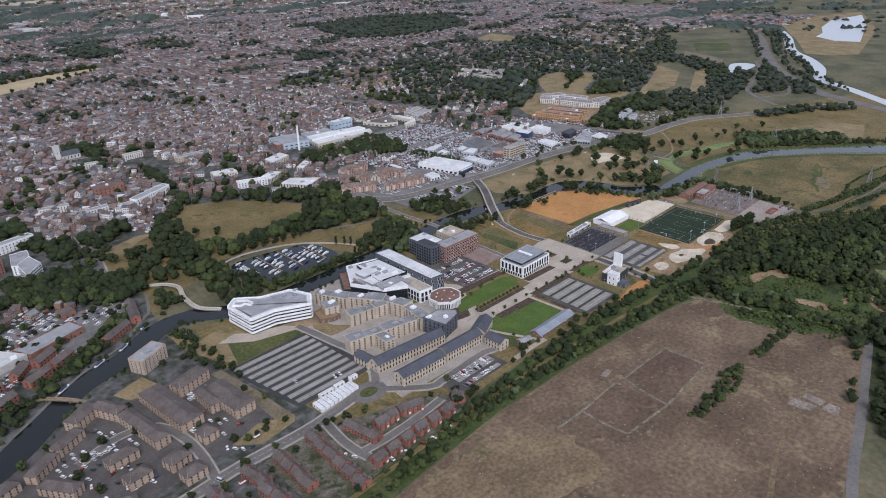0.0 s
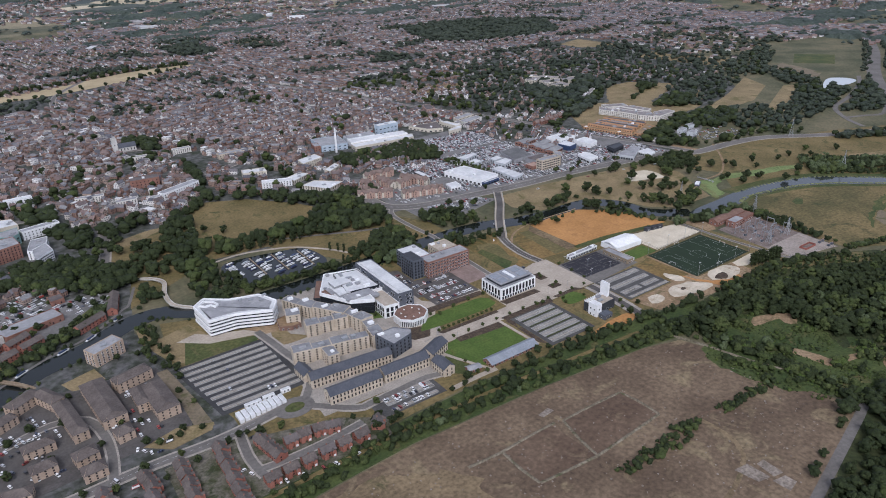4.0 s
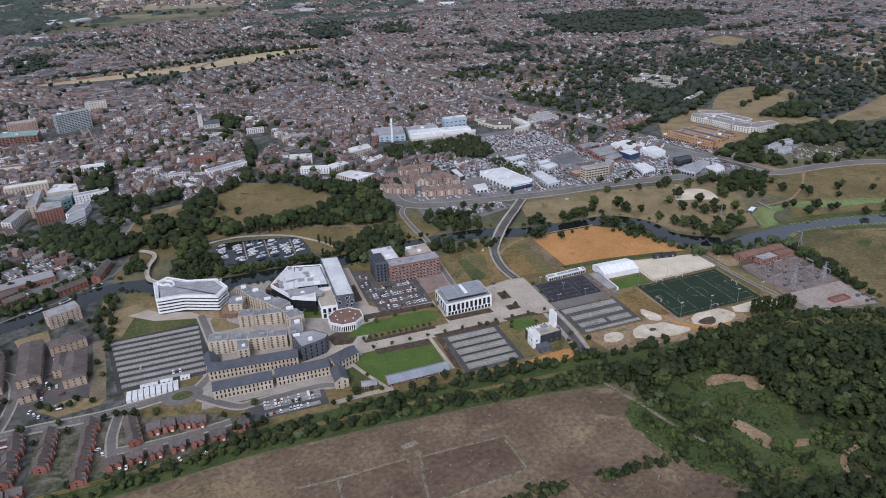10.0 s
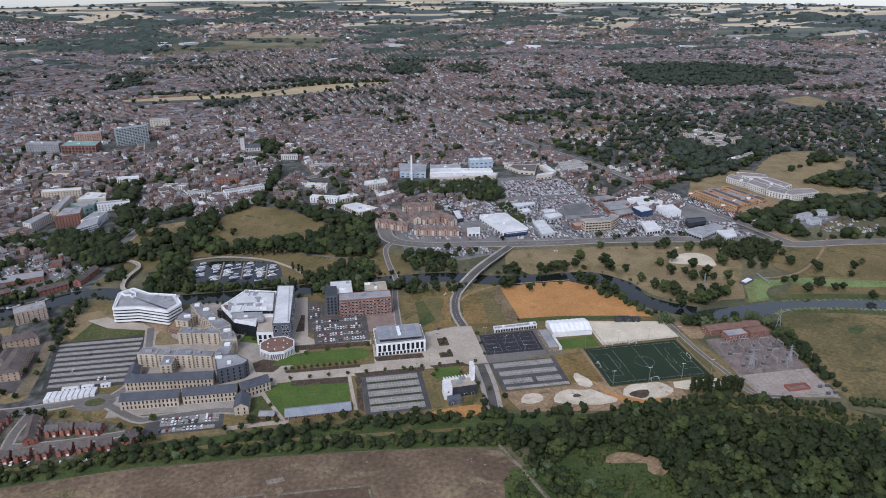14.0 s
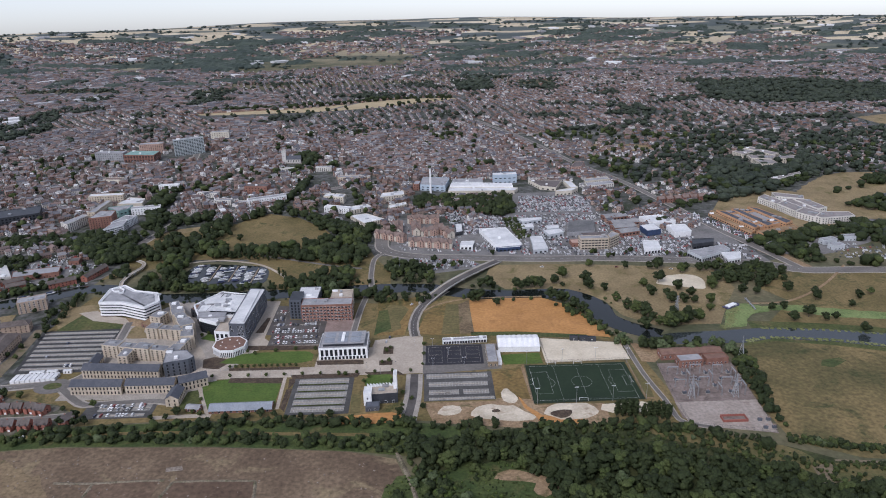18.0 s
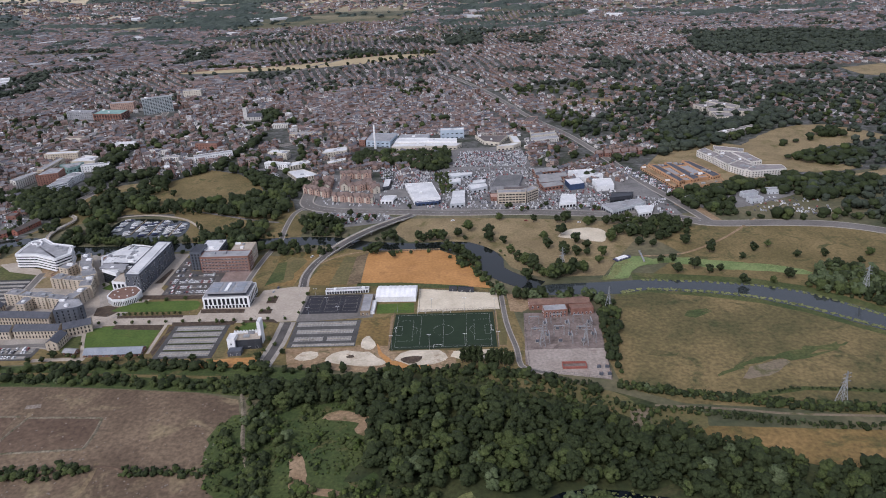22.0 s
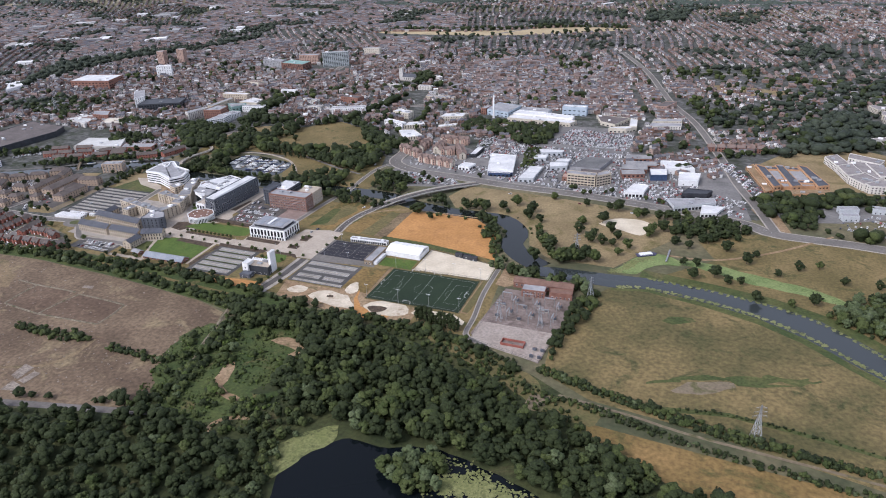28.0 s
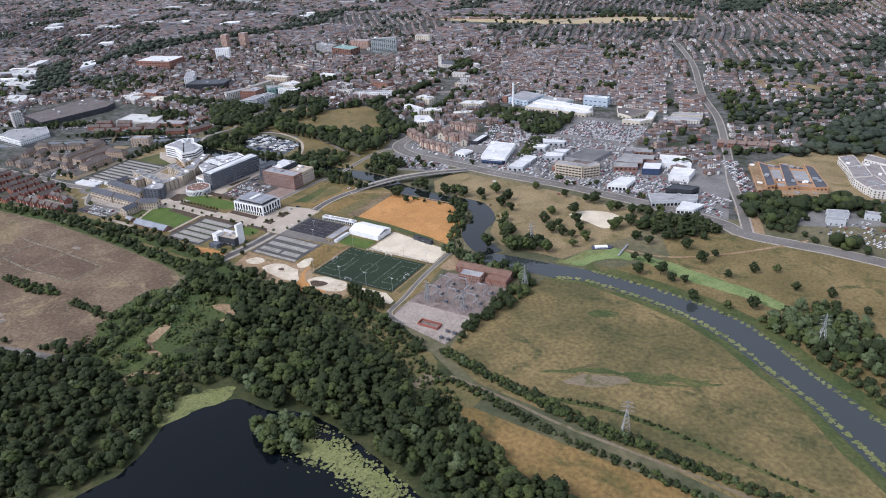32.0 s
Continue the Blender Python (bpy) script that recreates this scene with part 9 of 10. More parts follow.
wood("field_trees_front", "10,1786 300,1798 540,1870 700,1975 690,1985 536,1881 300,1808 10,1795", 17, 7, 11, 52, "dark tree line before the straw field", kinds=FARS, weights=(1, 0, 0), wide=1.1)
patch("ground_far_field_east", "967.7,1304.7 1107.5,1278.8 1071.1,1230 985.9,1244.4", 0.3, M_DRY, "straw field among the houses", soft=True, rag=6)
patch("ground_far_field_north", "1694.3,1536.3 1818.7,1574.6 1820.6,1365.9 1701.9,1449.2", 0.3, M_DRY, "straw coloured playing field", rag=6)
patch("ground_far_field_north_2", "1694.3,1230 1789,1258.7 1780.4,1007 1724.9,991.7", 0.3, M_DRY, "straw coloured playing field", rag=6)

# ---- the substation ----
patch("ground_substation", "828.9,373.3 897.9,373.3 890.2,262.3 834.7,277.6 823.2,287.2", 0.22, M_GRAVEL2, "dark gravel yard of the substation", "pavement")
patch("ground_substation_pale", "824.2,309.2 894,309.2 889.3,263.2 826.1,276.6", 0.28, M_GRAVEL, "pale concrete yard of the substation", "pavement")
hall_on("substation_house", "834.7,384.8 892.1,386.7", 12, 6, 2.0, M_BRICK, M_TILE, "long red brick switch house", floors=1, gap=5, win=(1.4, 2))
block("switch_house", "847.1,363.7 869.2,365.7 868.2,377.1 846.2,375.2", 7, M_BRICK, M_FLATROOF, "red brick switch house with a flat roof", floors=2)
block("switch_house", "873,367.6 894,369.5 893.1,379.1 872,377.1", 6, M_BRICK, M_TILE, "red brick switch house with a flat roof", floors=1)
_t = thing("bund", 863, 282.5, 0, "low red brick bund enclosure on the pale yard", "enclosure", "", 0.25)
for _q in ((-10, -4, 10, -3.5), (-10, 3.5, 10, 4), (-10, -3.5, -9.5, 3.5), (9.5, -3.5, 10, 3.5)):
    part("wall", Geo().box(_q[0], _q[1], 0, _q[2], _q[3], 2.2), M_BRICKRED, _t)
part("floor", Geo().box(-9.5, -3.5, 0, 9.5, 3.5, 0.3), M_GRAVEL2, _t)


def gantry(x, y, w, h, turn):
    t = thing("gantry", x, y, turn, "grey steel busbar gantry over the gravel", "gantry", "substation gantries", 0.2)
    for s in (-w / 2, w / 2):
        for dx, dy in ((-0.5, -0.5), (0.5, -0.5), (0.5, 0.5), (-0.5, 0.5)):
            part("leg", Geo().tube((s + dx, dy, 0), (s + dx * 0.3, dy * 0.3, h), 0.1, n=4), M_METAL, t)
    beam = part("beam", Geo().box(-w / 2, -0.4, h - 0.8, w / 2, 0.4, h), M_METAL, t)
    for i in range(3):
        part("insulator", Geo().tube((-w / 3 + i * w / 3, 0, h - 0.8), (-w / 3 + i * w / 3, 0, h - 2.6), 0.18, n=5), M_PINK, beam)


def switchgear(x, y, turn):
    t = thing("transformer", x, y, turn, "grey transformer with tall bushings", "transformer", "substation transformers", 0.2)
    tank = part("tank", Geo().box(-1.5, -1.0, 0.3, 1.5, 1.0, 2.6), M_GREYCLAD, t)
    part("radiator", Geo().box(-1.2, 1.0, 0.5, 1.2, 1.7, 2.3), M_METAL, tank)
    part("plinth", Geo().box(-1.9, -1.4, 0, 1.9, 2.1, 0.3), M_KERB, t)
    for i in (-1.3, 0, 1.3):
        part("bushing", Geo().tube((i * 0.8, 0, 2.6), (i * 0.8, 0, 4.4), 0.2, 0.12, 6), M_PINK, tank)


for _i in range(6):
    for _j in range(4):
        _x, _y = (874 + _i * 10.5) * PLAN, (336 + _j * 11) * PLAN
        if (_i + _j) % 2:
            gantry(_x, _y, 9, 8 + (_i % 3), 0 if _j % 2 else 90)
        else:
            switchgear(_x, _y, 90 * (_j % 2))
for _x, _y in ((922, 277), (929, 277), (922, 288), (929, 288)):
    switchgear(_x * PLAN, (_y + 4) * PLAN, 0)
fence("substation_fence", "828.9,373.3 897.9,373.3 890.2,263.2 826.1,277.6 828.9,373.3", 2.5, 6.0, "grey steel palisade fence round the substation", rails=(0.2, 0.9))


def pylon(name, x, y, h, turn, label, arms=3):
    """A lattice tower: four legs, bracing, crossarms with insulators."""
    t = thing(name, x, y, turn, label, "pylon", "lattice pylons")
    b, w = h * 0.11, h * 0.022

    def at(k, z):
        s = b + (w - b) * min(1, z / (h * 0.72)) if z < h * 0.72 else w * (1 - 0.7 * (z - h * 0.72) / (h * 0.28))
        return ((-s, -s, z), (s, -s, z), (s, s, z), (-s, s, z))[k]

    zs = [h * q for q in (0, 0.17, 0.32, 0.45, 0.56, 0.65, 0.72, 0.8, 0.9, 1.0)]
    for k in range(4):
        g = Geo()
        for z0, z1 in zip(zs, zs[1:]):
            g.tube(at(k, z0), at(k, z1), 0.22 if z0 < h / 2 else 0.15, n=4)
        part("leg", g, M_METAL, t)
        g = Geo()
        for z0, z1 in zip(zs, zs[1:]):
            g.tube(at(k, z0), at((k + 1) % 4, z1), 0.09, n=3)
            g.tube(at((k + 1) % 4, z0), at(k, z1), 0.09, n=3)
        part("bracing", g, M_METAL, t)
    for i in range(arms):
        z = h * (0.68 + 0.12 * i)
        r = h * (0.17 - 0.02 * i)
        for s in (-1, 1):
            g = Geo().tube((s * w * 0.5, 0, z), (s * r, 0, z), 0.16, n=4)
            g.tube((s * w * 0.5, 0, z + h * 0.05), (s * r, 0, z), 0.1, n=3)
            arm = part("crossarm", g, M_METAL, t)
            part("insulator", Geo().tube((s * r, 0, z), (s * r, 0, z - h * 0.05), 0.16, n=5), M_GREYCLAD, arm)


for _x, _y, _h, _a in ((1099, 236, 28, 20), (1208, 412, 30, 20), (950, 395, 24, 60), (878, 330, 22, 0), (917, 330, 22, 0), (917, 486, 26, 40), (-210, 800, 34, 0), (1320, 560, 30, 30)):
    pylon("pylon", _x * PLAN, _y * PLAN, _h, _a, "tall grey lattice steel pylon")

# ---- boats, weir and other things by the water ----
def boat(name, x, y, turn, long, wide, label, cabin=None):
    t = thing(name, x, y, turn, label, "boat", "moored boats", 0.2)
    g = Geo().prism([(-long / 2, -wide / 2), (long * 0.36, -wide / 2), (long / 2, 0), (long * 0.36, wide / 2), (-long / 2, wide / 2)], 0, 0.8)
    part("hull", g, M_BOAT, t)
    top = part("cabin", Geo().box(-long * 0.36, -wide * 0.38, 0.8, long * 0.24, wide * 0.38, 1.9), cabin or M_WHITE, t)
    part("window_band", Geo().box(-long * 0.3, -wide * 0.4, 1.2, long * 0.2, wide * 0.4, 1.55), M_GLASS, top)


_r = random.Random(9)
for _x, _y0, _y1 in ((329, 614, 656), (353, 600, 651), (377, 596, 646), (405, 591, 636)):
    for _i in range(int((_y1 - _y0) / 3.5)):
        if _r.random() < 0.2:
            continue
        boat("narrowboat", _x + _r.uniform(-1.5, 1.5) + 6.8 * (_i % 2 * 2 - 1) * (_x > 340), _y0 + 3.5 * _i, 14 + _r.uniform(-3, 3), _r.choice([9, 11, 12]), 2.0, "white topped boat moored in the marina", _r.choice([M_WHITE, M_WHITE, M_METALPALE, M_DARKBLUE]))
    _t = thing("jetty", _x, (_y0 + _y1) / 2, 90, "timber jetty in the marina", "jetty", "marina jetties", 0.2)
    part("deck", Geo().box(-(_y1 - _y0) / 2, -0.7, 0.3, (_y1 - _y0) / 2, 0.7, 0.6), M_WOOD, _t)
for _x, _y, _a in ((112, 551, 35), (147, 567, 30), (172, 577, 35), (200, 600, 45)):
    boat("narrowboat", _x, _y, _a, 13, 2.0, "dark narrowboat moored along the towpath", M_DARKBLUE)
boat("restaurant_boat", 947, 489, 30, 22, 7.5, "large white boat moored at the weir")
_t = thing("weir_bridge", 968, 491, 88, "grey steel weir gate with a walkway", "weir")
part("walkway", Geo().box(-14, -0.8, 1.4, 14, 0.8, 1.7), M_METAL, _t)
for _i in range(5):
    part("pier", Geo().box(-13 + _i * 6.4, -1, -0.5, -12 + _i * 6.4, 1, 1.4), M_KERB, _t)
for _s in (-0.7, 0.7):
    part("handrail", Geo().tube((-14, _s, 2.7), (14, _s, 2.7), 0.06, n=4), M_METAL, _t)

# lily pads along the river and on the lake, too many to count
def lilies(name, line, width, count, seed, label, size=(0.5, 1.3)):
    p = smooth_line(pts(line), False, 6)
    r = random.Random(seed)
    g = Geo()
    for _ in range(count):
        i = r.randrange(len(p) - 1)
        x, y = p[i][0] + r.gauss(0, width / 2.2), p[i][1] + r.gauss(0, width / 2.2)
        s, a = r.uniform(*size), r.uniform(0, 6)
        z = 0.3 + r.random() * 0.03
        g.face([(x + s * math.cos(a + q * 1.047) * r.uniform(0.7, 1.2), y + s * math.sin(a + q * 1.047) * r.uniform(0.7, 1.2), z) for q in range(6)])
    ob = part(name, g, M_LILY)
    return tagged(ob, label, "lily pads", "", "stuff")


lilies("lily_pads_river_south", "930,410.5 957,416 1012,406.5 1054,394 1094,371 1129,341 1155,319 1187,285 1244,222 1330,132", 2.6, 2100, 1, "lily pads along the near river bank")
lilies("lily_pads_river_north", "957,436 1015,428 1065,416.5 1103,399.5 1132,373.5 1154,351.5 1194,318.5 1256,260.5 1350,158", 2.0, 1300, 2, "lily pads along the far river bank")
lilies("lily_pads_lake", "866.3,113 890.2,116.8 914.1,111 938.1,107.2 949.6,95.7", 13, 1900, 3, "broken mats of lily pads on the lake", (0.5, 1.5))
lilies("lily_pads_lake_far", "832.8,130.2 866.3,134 895,128.3", 5, 160, 4, "lily pads behind the lake island")
lilies("lily_pads_weir", "919,440 931,452 938,470 952,484", 5, 420, 5, "green weed below the weir")

# low banks and rubble in the waste ground
M_BANK = surf("rubble_and_weeds", (0.13, 0.108, 0.074), (0.21, 0.178, 0.13), 0.12, 0.6, 0.5, c=(0.065, 0.066, 0.03), blot=0.15, much=0.55)
ribbon("path_waste", "512,176 514,150 505,128 470,112 420,104 360,86", 3.5, 0.13, M_DRYW, "worn track across the waste ground", "path")
def berm(name, line, w, h, label, mat):
    p = smooth_line(pts(line), False, 4)
    a, b = offset_line(p, w / 2), offset_line(p, -w / 2)
    g = Geo()
    for i, q in enumerate(p):
        k = 0.6 + 0.5 * noise.noise((q[0] * 0.2, q[1] * 0.2, 0))
        g.v += [(*a[i], 0), (*b[i], 0), (q[0], q[1], h * k)]
    for i in range(len(p) - 1):
        k = 3 * i
        g.f += [(k, k + 2, k + 5, k + 3), (k + 2, k + 1, k + 4, k + 5)]
    g.m = [0] * len(g.f)
    return tagged(part(name, g, mat), label, "earth bank", "", "structure")


for _l in ("432,229 462,228.5 491.5,227", "491.5,227 494.5,209 494,191", "494,191 460,189 424,187", "424,187 427,208 432,229", "374,230 400,231 425,231", "374,230 373,210 374.5,191.5", "374.5,191.5 400,189 424,187", "345,232 358,231 374,230"):
    berm("bank_waste", _l, 3.0, 0.9, "low bank of pale rubble and weeds round the cleared rectangles", M_BANK)
berm("bank_waste_track", "512,172 525,171 534,167", 3, 0.8, "low earth bank beside the bushes", M_WASTE2)
berm("bank_waste_east", "593,254 602,227 610.5,194 621,167", 4, 1.2, "pale rubble edge of the waste ground", M_BANK)
berm("bank_park", "612.6,497.8 631.8,516.9 670.1,528.4 746.6,528.4", 3, 1.0, "low bank along the orange field", M_DIRT)
for _q, _s in (("503.2,116.4 510.3,116.3 509.6,101.2 501.2,102.8", 0.4), ("486,122 498,120.5 499,104 489,106", 0.3), ("497,101 508,99 508.6,91.2 497.8,89.1", 0.3)):
    patch("slab", _q, _s, M_RUBBLE, "broken concrete slab in the waste ground", "slab", kind="")
_r2 = np.random.default_rng(11)
_x, _y = _r2.uniform(60, 600, 900), _r2.uniform(60, 265, 900)
_in = inside(_x, _y, pts("19.1,250.8 220.2,262.3 449.9,262.3 574.3,244.1 591.6,191.4 598.3,114.9 536,88.1 411.6,67 287.2,38.3"))
boxes("rubble", _x[_in], _y[_in], _r2.uniform(0, 3, _in.sum()), _r2.uniform(0.4, 1.4, _in.sum()), _r2.uniform(0.4, 1.2, _in.sum()), _r2.uniform(0.2, 0.7, _in.sum()), "scattered rubble on the waste ground", [M_RUBBLE, M_RUBBLE], "rubble")

# ---- cars ----
def car_mesh(kind):
    l, w, h = ((4.3, 1.8, 1.45), (4.7, 1.85, 1.5), (5.4, 2.0, 2.3))[kind]
    g = Geo()
    g.prism([(-l / 2, -w / 2), (l * 0.44, -w / 2), (l / 2, -w * 0.35), (l / 2, w * 0.35), (l * 0.44, w / 2), (-l / 2, w / 2)], 0.3, 0.85, bottom=True)
    c0, c1 = (-l * 0.42, l * 0.18) if kind < 2 else (-l * 0.49, l * 0.34)
    k = len(g.v)
    t = 0.25 if kind < 2 else 0.1
    g.v += [(c0, -w * 0.46, 0.85), (c1 + 0.3, -w * 0.46, 0.85), (c1 + 0.3, w * 0.46, 0.85), (c0, w * 0.46, 0.85), (c0 + t, -w * 0.4, h), (c1 - t, -w * 0.4, h), (c1 - t, w * 0.4, h), (c0 + t, w * 0.4, h)]
    g.f += [(k + 4, k + 5, k + 6, k + 7)]
    g.m += [0]
    gl = Geo()
    gl.v = g.v[k:k + 8]
    gl.f, gl.m = [(0, 1, 5, 4), (1, 2, 6, 5), (2, 3, 7, 6), (3, 0, 4, 7)], [0] * 4
    return g.mesh("body", [M_CAR]), gl.mesh("windows", [M_GLASS if kind < 2 else M_CAR]), l, w


CARM = [car_mesh(k) for k in range(3)]
WHEEL = Geo().tube((0, -0.11, 0), (0, 0.11, 0), 0.32, n=8).mesh("wheel", [M_RUBBER])
_cr = random.Random(21)


def car(x, y, turn, kind=None, group="parked cars", label=""):
    k = _cr.choice([0, 0, 1, 1, 1, 2] if _cr.random() < 0.3 else [0, 1]) if kind is None else kind
    b, gl, l, w = CARM[k]
    t = thing("car" if k < 2 else "van", x, y, turn + _cr.choice([0, 180]), label or ("parked car on the tarmac" if k < 2 else "parked van on the tarmac"), "car" if k < 2 else "van", group, 0.33)
    part("body", b, [], t)
    part("glazing", gl, [], t)
    for sx in (-l * 0.3, l * 0.3):
        for sy in (-w / 2 + 0.08, w / 2 - 0.08):
            part("wheel", WHEEL, [], t, at=pose(sx, sy, 0.32))


def lot(x0, x1, ys, fill, group, gap=2.6):
    for y in ys:
        k = int((x1 - x0) / gap)
        for i in range(k):
            if _cr.random() < fill:
                car(x0 + gap * (i + 0.5), y, 90 + _cr.uniform(-3, 3), group=group)


lot(337, 379, (316.2, 325, 329.8), 0.55, "cars beside the halls")
lot(462, 507, (435.6, 446.8), 0.7, "cars in front of the brick building")
lot(457, 505, (459, 464, 475), 0.72, "cars in front of the brick building")
lot(454, 466, (486.5, 491.5, 502.5, 507.5), 0.6, "cars in front of the brick building")
lot(240, 296, (403, 421, 448), 0.08, "cars in the large car park")
lot(504, 543, (316, 338), 0.05, "cars in the new car park")
for _q in "113,457.5 116.8,461.4 120.6,449.9 107.2,449.9 110.1,445.1 114.9,442.2 103.4,442.2 143.6,421.2 145.5,417.3 141.7,425 144.5,413.5 181.9,397.2 187.6,394.4 178,402 191.4,406.8 196.2,402 174.2,406.8 162.7,449.9 167.5,445.1 160.8,459.5 164.6,464.2 114.9,473.8 110.1,469 143.6,378.1 149.3,375.2 153.2,381 124.4,416.4 120.6,413.5 105.3,421.2 109.1,417.3 90.9,435.5 88.1,440.3 205.8,459.5 208.7,453.7 206.8,446.1 210.6,440.3 287.2,302.5 277.6,304.4 263.2,306.3 250.8,308.2 239.3,314 304.4,302.5 233.6,330.2 229.7,336.9 220.2,330.2 196.2,335 172.3,335 143.6,335 120.6,335 93.8,330.2".split():
    _x, _y = [float(v) * PLAN for v in _q.split(",")]
    car(_x, _y, _cr.choice([0, 90, 20, 70, 110]), group="cars on the estate")
for _q, _a in (("605,459.5", 85), ("602.1,449.9", 85), ("627,538.9", 55), ("660.5,579.1", 50), ("612.6,660.5", -8), ("670.1,654.7", -5), ("727.5,647.1", -6), ("794.5,641.3", -4), ("890.2,633.7", -8), ("957.2,622.2", -10), ("1014.6,608.8", -12), ("1062.5,622.2", 105), ("1043.4,689.2", 105), ("1022.3,765.8", 105), ("995.5,890.2", 105), ("562.8,698.8", 95), ("557.1,727.5", 105), ("162.7,366.6", 0), ("195.3,365.7", 0), ("248.9,367.6", 0)):
    _x, _y = [float(v) * PLAN for v in _q.split(",")]
    car(_x, _y, _a, group="cars on the roads", label="car driving lane on the grey road")

# full car parks of the retail sheds: too many to count
def many_cars(name, areas, label):
    xs, ys, ts, found = [], [], [], []
    for outline, turn, fill in areas:
        p = pts(outline)
        cx, cy, q = local(p)
        c, s = math.cos(radians(turn)), math.sin(radians(turn))
        for v in np.arange(-90, 90, 7.6):
            for u in np.arange(-120, 120, 2.6):
                for o in (-2.5, 2.5):
                    x, y = cx + u * c - (v * 1.7 + o) * s, cy + u * s + (v * 1.7 + o) * c
                    if _cr.random() < fill:
                        xs.append(x), ys.append(y), ts.append(radians(turn + 90))
        good = inside(np.array(xs), np.array(ys), p)
        for b in FOOT:
            if abs(b[0][0] - cx) < 300 and abs(b[0][1] - cy) < 300:
                good &= ~inside(np.array(xs), np.array(ys), inset(b, -2.5))
        found += [(x, y, t) for x, y, t, g in zip(xs, ys, ts, good) if g]
        xs, ys, ts = [], [], []
    a = np.array(found)
    n = len(a)
    x, y, t = a[:, 0], a[:, 1], a[:, 2]
    c, s = np.cos(t)[:, None], np.sin(t)[:, None]
    lx = np.array([-2.1, 2.1, 2.1, -2.1, -2.1, 2.1, 2.1, -2.1, -1.7, 0.9, 0.9, -1.7, -1.4, 0.4, 0.4, -1.4])
    ly = np.array([-.9, -.9, .9, .9, -.9, -.9, .9, .9, -.8, -.8, .8, .8, -.7, -.7, .7, .7])
    lz = np.array([.3] * 4 + [.9] * 4 + [.9] * 4 + [1.45] * 4)
    v = np.stack([x[:, None] + lx * c - ly * s, y[:, None] + lx * s + ly * c, np.broadcast_to(lz + 0.2, (n, 16))], 2).reshape(-1, 3)
    f = np.array([(0, 1, 5, 4), (1, 2, 6, 5), (2, 3, 7, 6), (3, 0, 4, 7), (4, 5, 9, 8), (5, 6, 10, 9), (6, 7, 11, 10), (7, 4, 8, 11), (8, 9, 13, 12), (9, 10, 14, 13), (10, 11, 15, 14), (11, 8, 12, 15), (12, 13, 14, 15)])
    return bulk(name, v, ((np.arange(n) * 16)[:, None, None] + f).reshape(-1, 4), np.zeros((0, 3), int), np.tile([0] * 8 + [1] * 4 + [0], n), np.zeros(0, int), [M_CARS, M_GLASS], label, "cars")


many_cars("parked_cars", [("759,841 871,831 889,917 772,924", 2, 0.85), ("605,864 684,853 705,822 727,789 699,768 666,742 645,822", 5, 0.75), ("670.1,741.8 727.5,741.8 737.1,830.9 674.8,828.9", 5, 0.7), ("670.1,670.1 717.9,670.1 717.9,703.6 670.1,708.3", 0, 0.5), ("765.8,708.3 804.1,708.3 802.1,794.5 765.8,790.7", 0, 0.4), ("725.6,660.5 765.8,658.6 765.8,668.1 725.6,670.1", 0, 0.7),
                          ("579.1,622.2 612.6,608.8 687.3,624.1 670.1,645.2 598.3,652.8", -8, 0.6), ("895,660.5 1038.6,617.4 1045.3,670.1 957.2,696.9 899.8,708.3", -12, 0.5), ("1005,805 1020,818 1066,701 1054,687", 72, 0.85), ("1134.3,617.4 1230,591.6 1236.7,650.9 1143.9,674.8", -15, 0.25), ("804.1,650.9 832.8,645.2 890.2,639.4 890.2,654.7 838.5,658.6", -5, 0.6), ("19.1,550.4 86.1,579.1 105.3,612.6 28.7,593.5", 30, 0.5), ("114.9,574.3 153.2,583.9 143.6,612.6 110.1,603", 30, 0.4), ("-38.3,536 9.6,564.8 0,603 -47.9,583.9", 30, 0.5)],
          "rows of parked cars on the retail car parks")
many_cars("parked_cars_retail", [("664,668 760,656 852,650 966,632 1042,620 1034,670 1018,760 1008,806 888,806 880,824 745,826 672,822 670,766", 4, 0.5), ("576,690 664,672 666,760 580,800", 5, 0.3)], "cars crowding the yards between the retail sheds")

# ---- beyond the river: flats, yards and car parks ----
patch("ground_yard_west", "84,600 130,596 160,606 200,640 214,668 160,676 100,690 60,640", 0.14, M_YARD, "grey yards and car parks beyond the river", "pavement", rag=3)
patch("ground_garden_west", "96,562 150,592 200,636 190,646 150,606 90,580", 0.18, M_GREENC, "green river bank gardens", rag=2)
for _l, _d in (("92,574 112,585", 9), ("116,588 134,598", 9), ("88,592 100,606", 9), ("106,600 124,612", 9), ("208,648 198,610", 9), ("163,593 189,609", 9), ("60,556 80,566", 9), ("40,546 56,554", 9), ("56,580 76,590", 10), ("30,566 48,576", 10), ("36,596 58,606", 10), ("8,556 26,566", 10), ("0,580 22,592", 10)):
    hall_on("riverside_terrace", _l, _d, 6, 3.0, M_HOUSEWALL, M_BROWNROOF, "red brick riverside flats with tiled roofs", floors=2, gap=4, win=(1.2, 1.3), group="riverside terraces", category="flats")
many_cars("parked_cars_estate", [("150,440 205,470 208,405 165,395", 5, 0.2), ("95,485 130,490 140,440 120,440 105,455", 10, 0.3), ("60,455 95,470 125,425 90,395 60,410", 20, 0.22), ("165,470 200,490 205,455 165,440", 5, 0.25)], "cars parked between the flats of the estate")
many_cars("parked_cars_west", [("70,625 120,620 125,668 90,678", 30, 0.55), ("160,630 205,645 208,665 165,670", 30, 0.4), ("20,600 60,612 55,630 10,620", 25, 0.5)], "cars parked on the yards beyond the river")

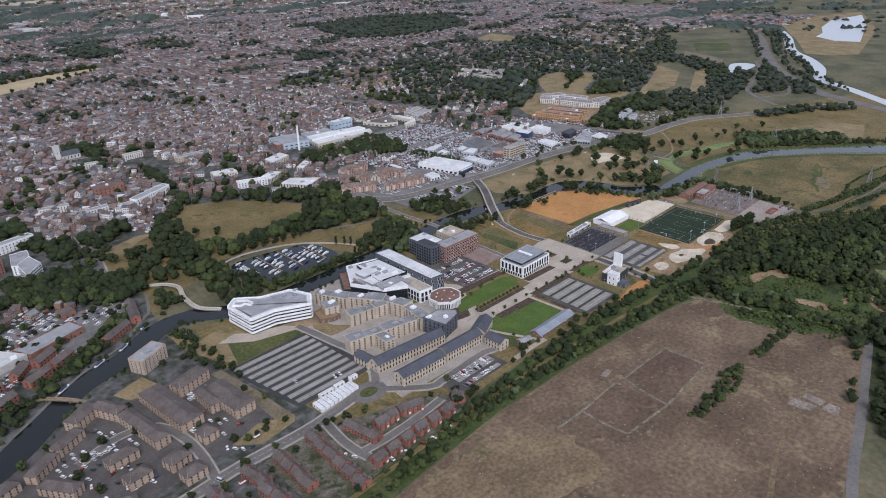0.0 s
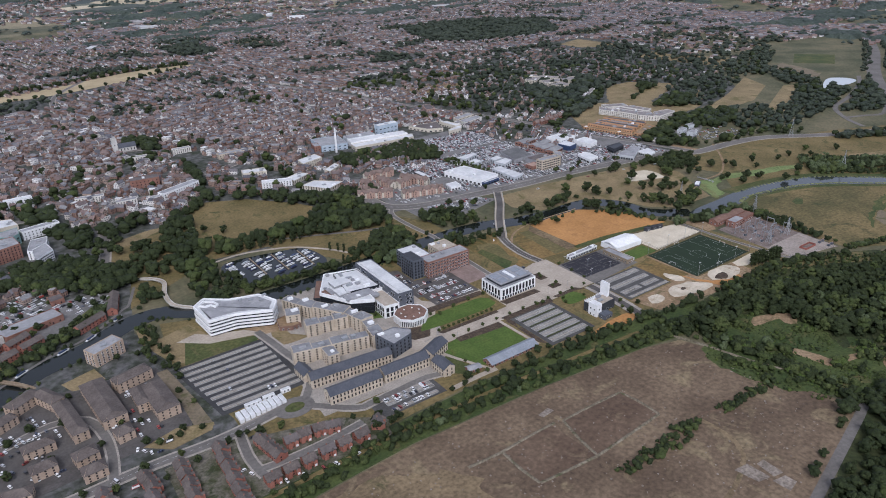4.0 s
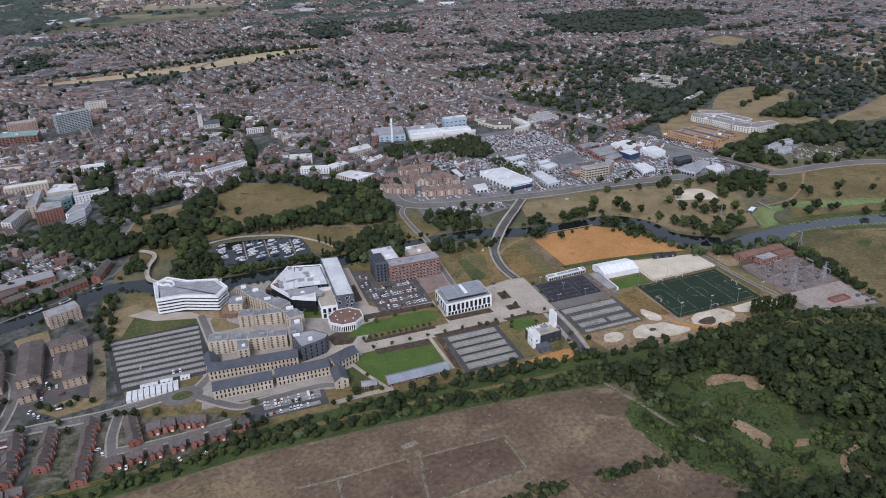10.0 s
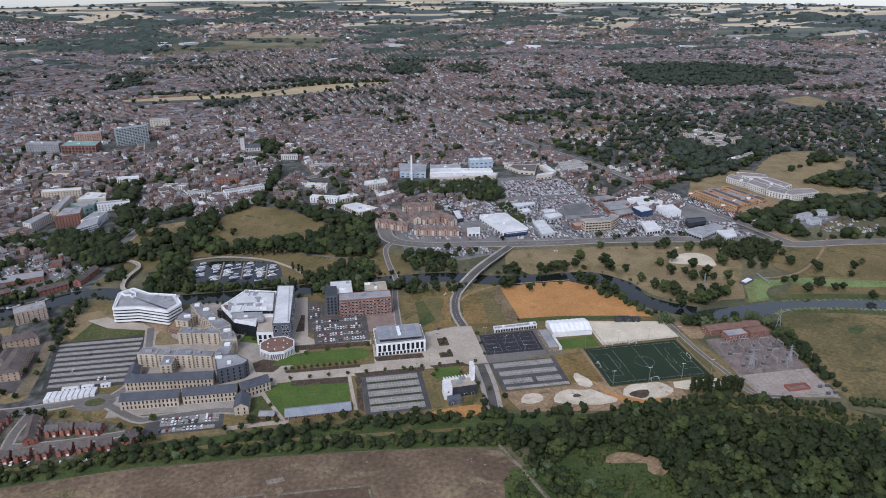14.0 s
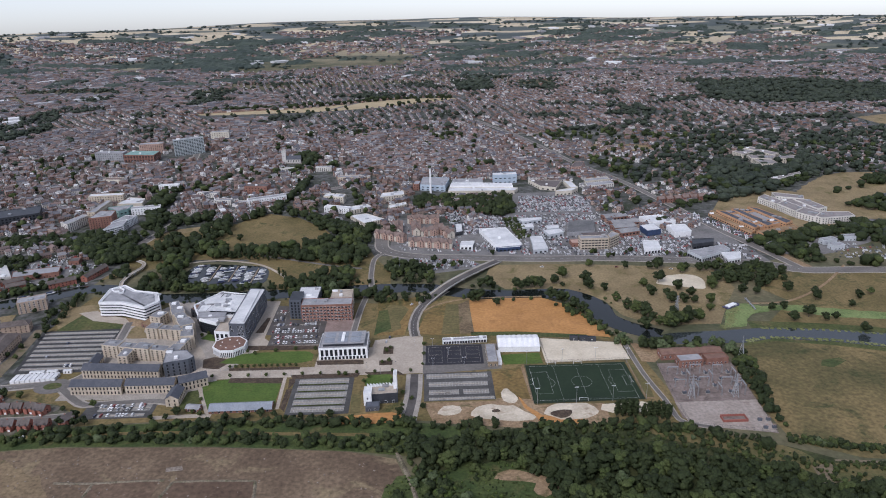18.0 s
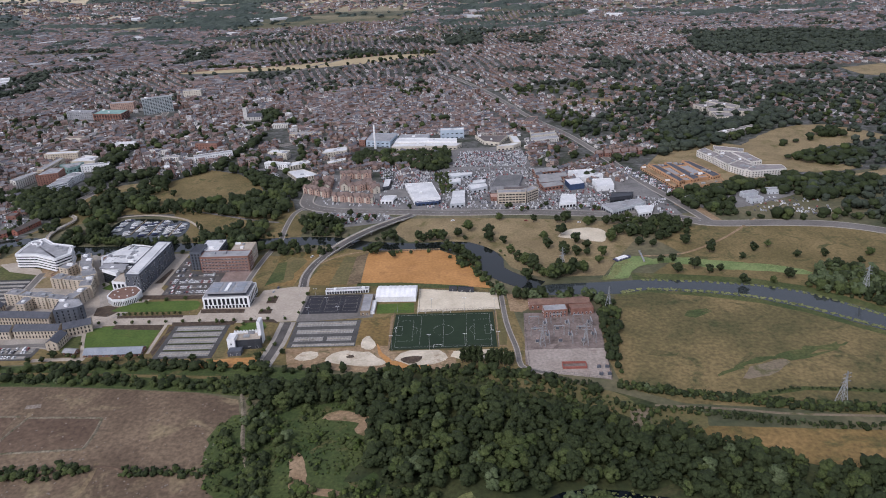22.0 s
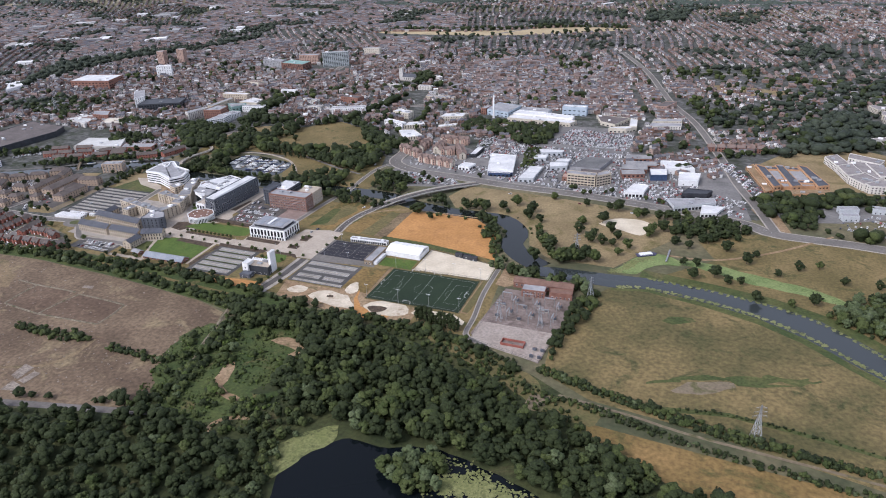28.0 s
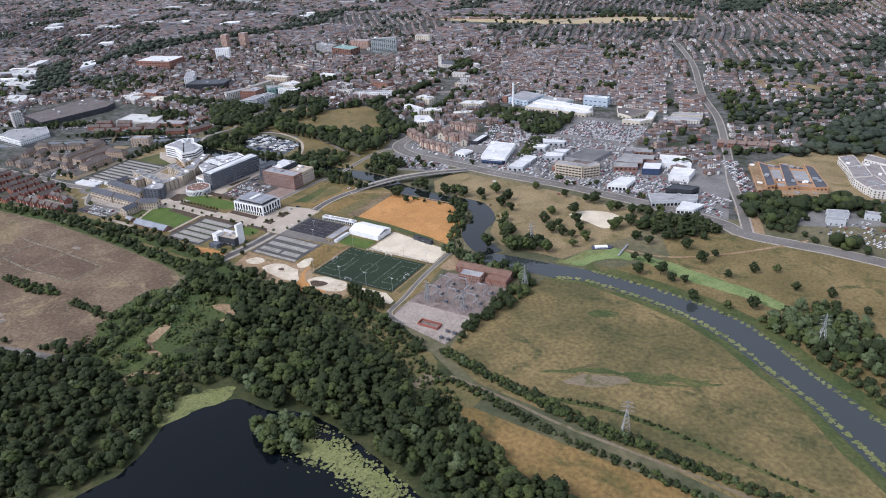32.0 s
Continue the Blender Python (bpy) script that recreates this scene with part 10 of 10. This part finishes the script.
block("dark_hut", "150,681 163,682.6 165,669 152.6,667", 5, M_BRICK, M_SHEDROOF, "low hut with a dark roof beside the car park", floors=1, gap=4)
block("white_flats", "155,805 171,819 175,792 154,771", 12, M_WHITE, M_FLATROOF, "white banded flats beside the park trees", floors=4, gap=3, win=(2.4, 1.3))
many_cars("parked_cars_store", [("103,671 117,703 139,703 176,662 143,653 127,662", 30, 0.6)], "cars parked beside the store")
patch("ground_park_slope", "236,789 272,810 305,804 277,748 237,728", 0.14, M_DRY, "dry grass slope in the town park", soft=True, rag=3)
for _q in pts("245,698 253,748 261,751 268,749 256,761 238,756 237,765 216,764 309,772 293,747 306,794 321,752 338,761 356,743 330,718 345,711 309,700 304,720"):
    tree(_q[0], _q[1], _tr.uniform(9, 15), label="dark tree on the dry park grass", group="park trees")

# main streets through the town, with their kerbs
for _nm, _ln, _w in (("road_town_west", "290,840 340,930 395,985 470,1010 560,1080 640,1200 760,1420", 11), ("road_town_centre", "205,690 230,800 240,900 215,1050 150,1200 120,1330 60,1500", 10), ("road_town_cross", "-300,760 -120,860 60,935 215,950 340,935", 10),
                     ("road_town_north", "-250,1180 0,1230 200,1240 420,1190 640,1200 830,1240 935,1250", 10), ("road_town_upper", "-500,1560 -100,1540 300,1560 640,1500 840,1440 1100,1420 1400,1500", 9), ("road_town_station", "-420,560 -250,700 -130,800 -40,980 20,1200", 12), ("road_town_far", "640,1500 760,1750 800,1950 900,2150", 9), ("road_town_hill", "300,1560 330,1800 480,2050", 9)):
    street(_nm, _ln, _w, "grey town street between houses", 2)
ribbon("railway", "-420,480 -470,840 -462,1050 -515,1290 -535,1680 -500,2150", 24, 0.3, M_GRAVEL2, "brown ballast of the railway", "railway")

# lamp posts of the campus
for _i in range(16):
    _t = thing("street_lamp", 412 + _i * 13.5, 381.5 if _i % 2 else 370.2, 0, "slim grey lamp post on the boulevard", "street lamp", "boulevard lamps", 0.2)
    part("pole", Geo().tube((0, 0, 0), (0, 0, 6), 0.09, 0.06, 5), M_METAL, _t)
    part("lantern", Geo().box(-0.5, -0.14, 5.9, 0.5, 0.14, 6.05), M_DARKCLAD, _t)

# lane markings
def dashes(name, line, every, long, off, label):
    p = smooth_line(pts(line), False, 2.0)
    q = offset_line(p, off)
    g = Geo()
    run = 0.0
    for a, b in zip(q, q[1:]):
        d = math.dist(a, b)
        if run % every < long and d > 0.01:
            ux, uy = (b[0] - a[0]) / d * 0.09, (b[1] - a[1]) / d * 0.09
            g.prism([(a[0] + uy, a[1] - ux), (b[0] + uy, b[1] - ux), (b[0] - uy, b[1] + ux), (a[0] - uy, a[1] + ux)], 0.33, 0.45)
        run += d
    return tagged(part(name, g, M_LINES), label, "road marking", "", "structure")


dashes("marking_ring", "521.7,825.1 552.3,752.4 560.9,691.1 603,664.3 670,654.7 756.2,643.2 844.3,638.4 922.7,627 992.6,614.5 1043.3,601.1 1074,582", 9, 4, 0, "white dashed lane line of the main road")
dashes("marking_avenue", "605,421.2 603,471.9 612.6,513", 6, 3, 0, "white dashed lane line of the approach road")
dashes("marking_estate", "57.4,361.8 123.5,364.7 165.6,366.6 216.3,364.7 248.9,367.6", 6, 3, 0, "white dashed lane line of the estate road")
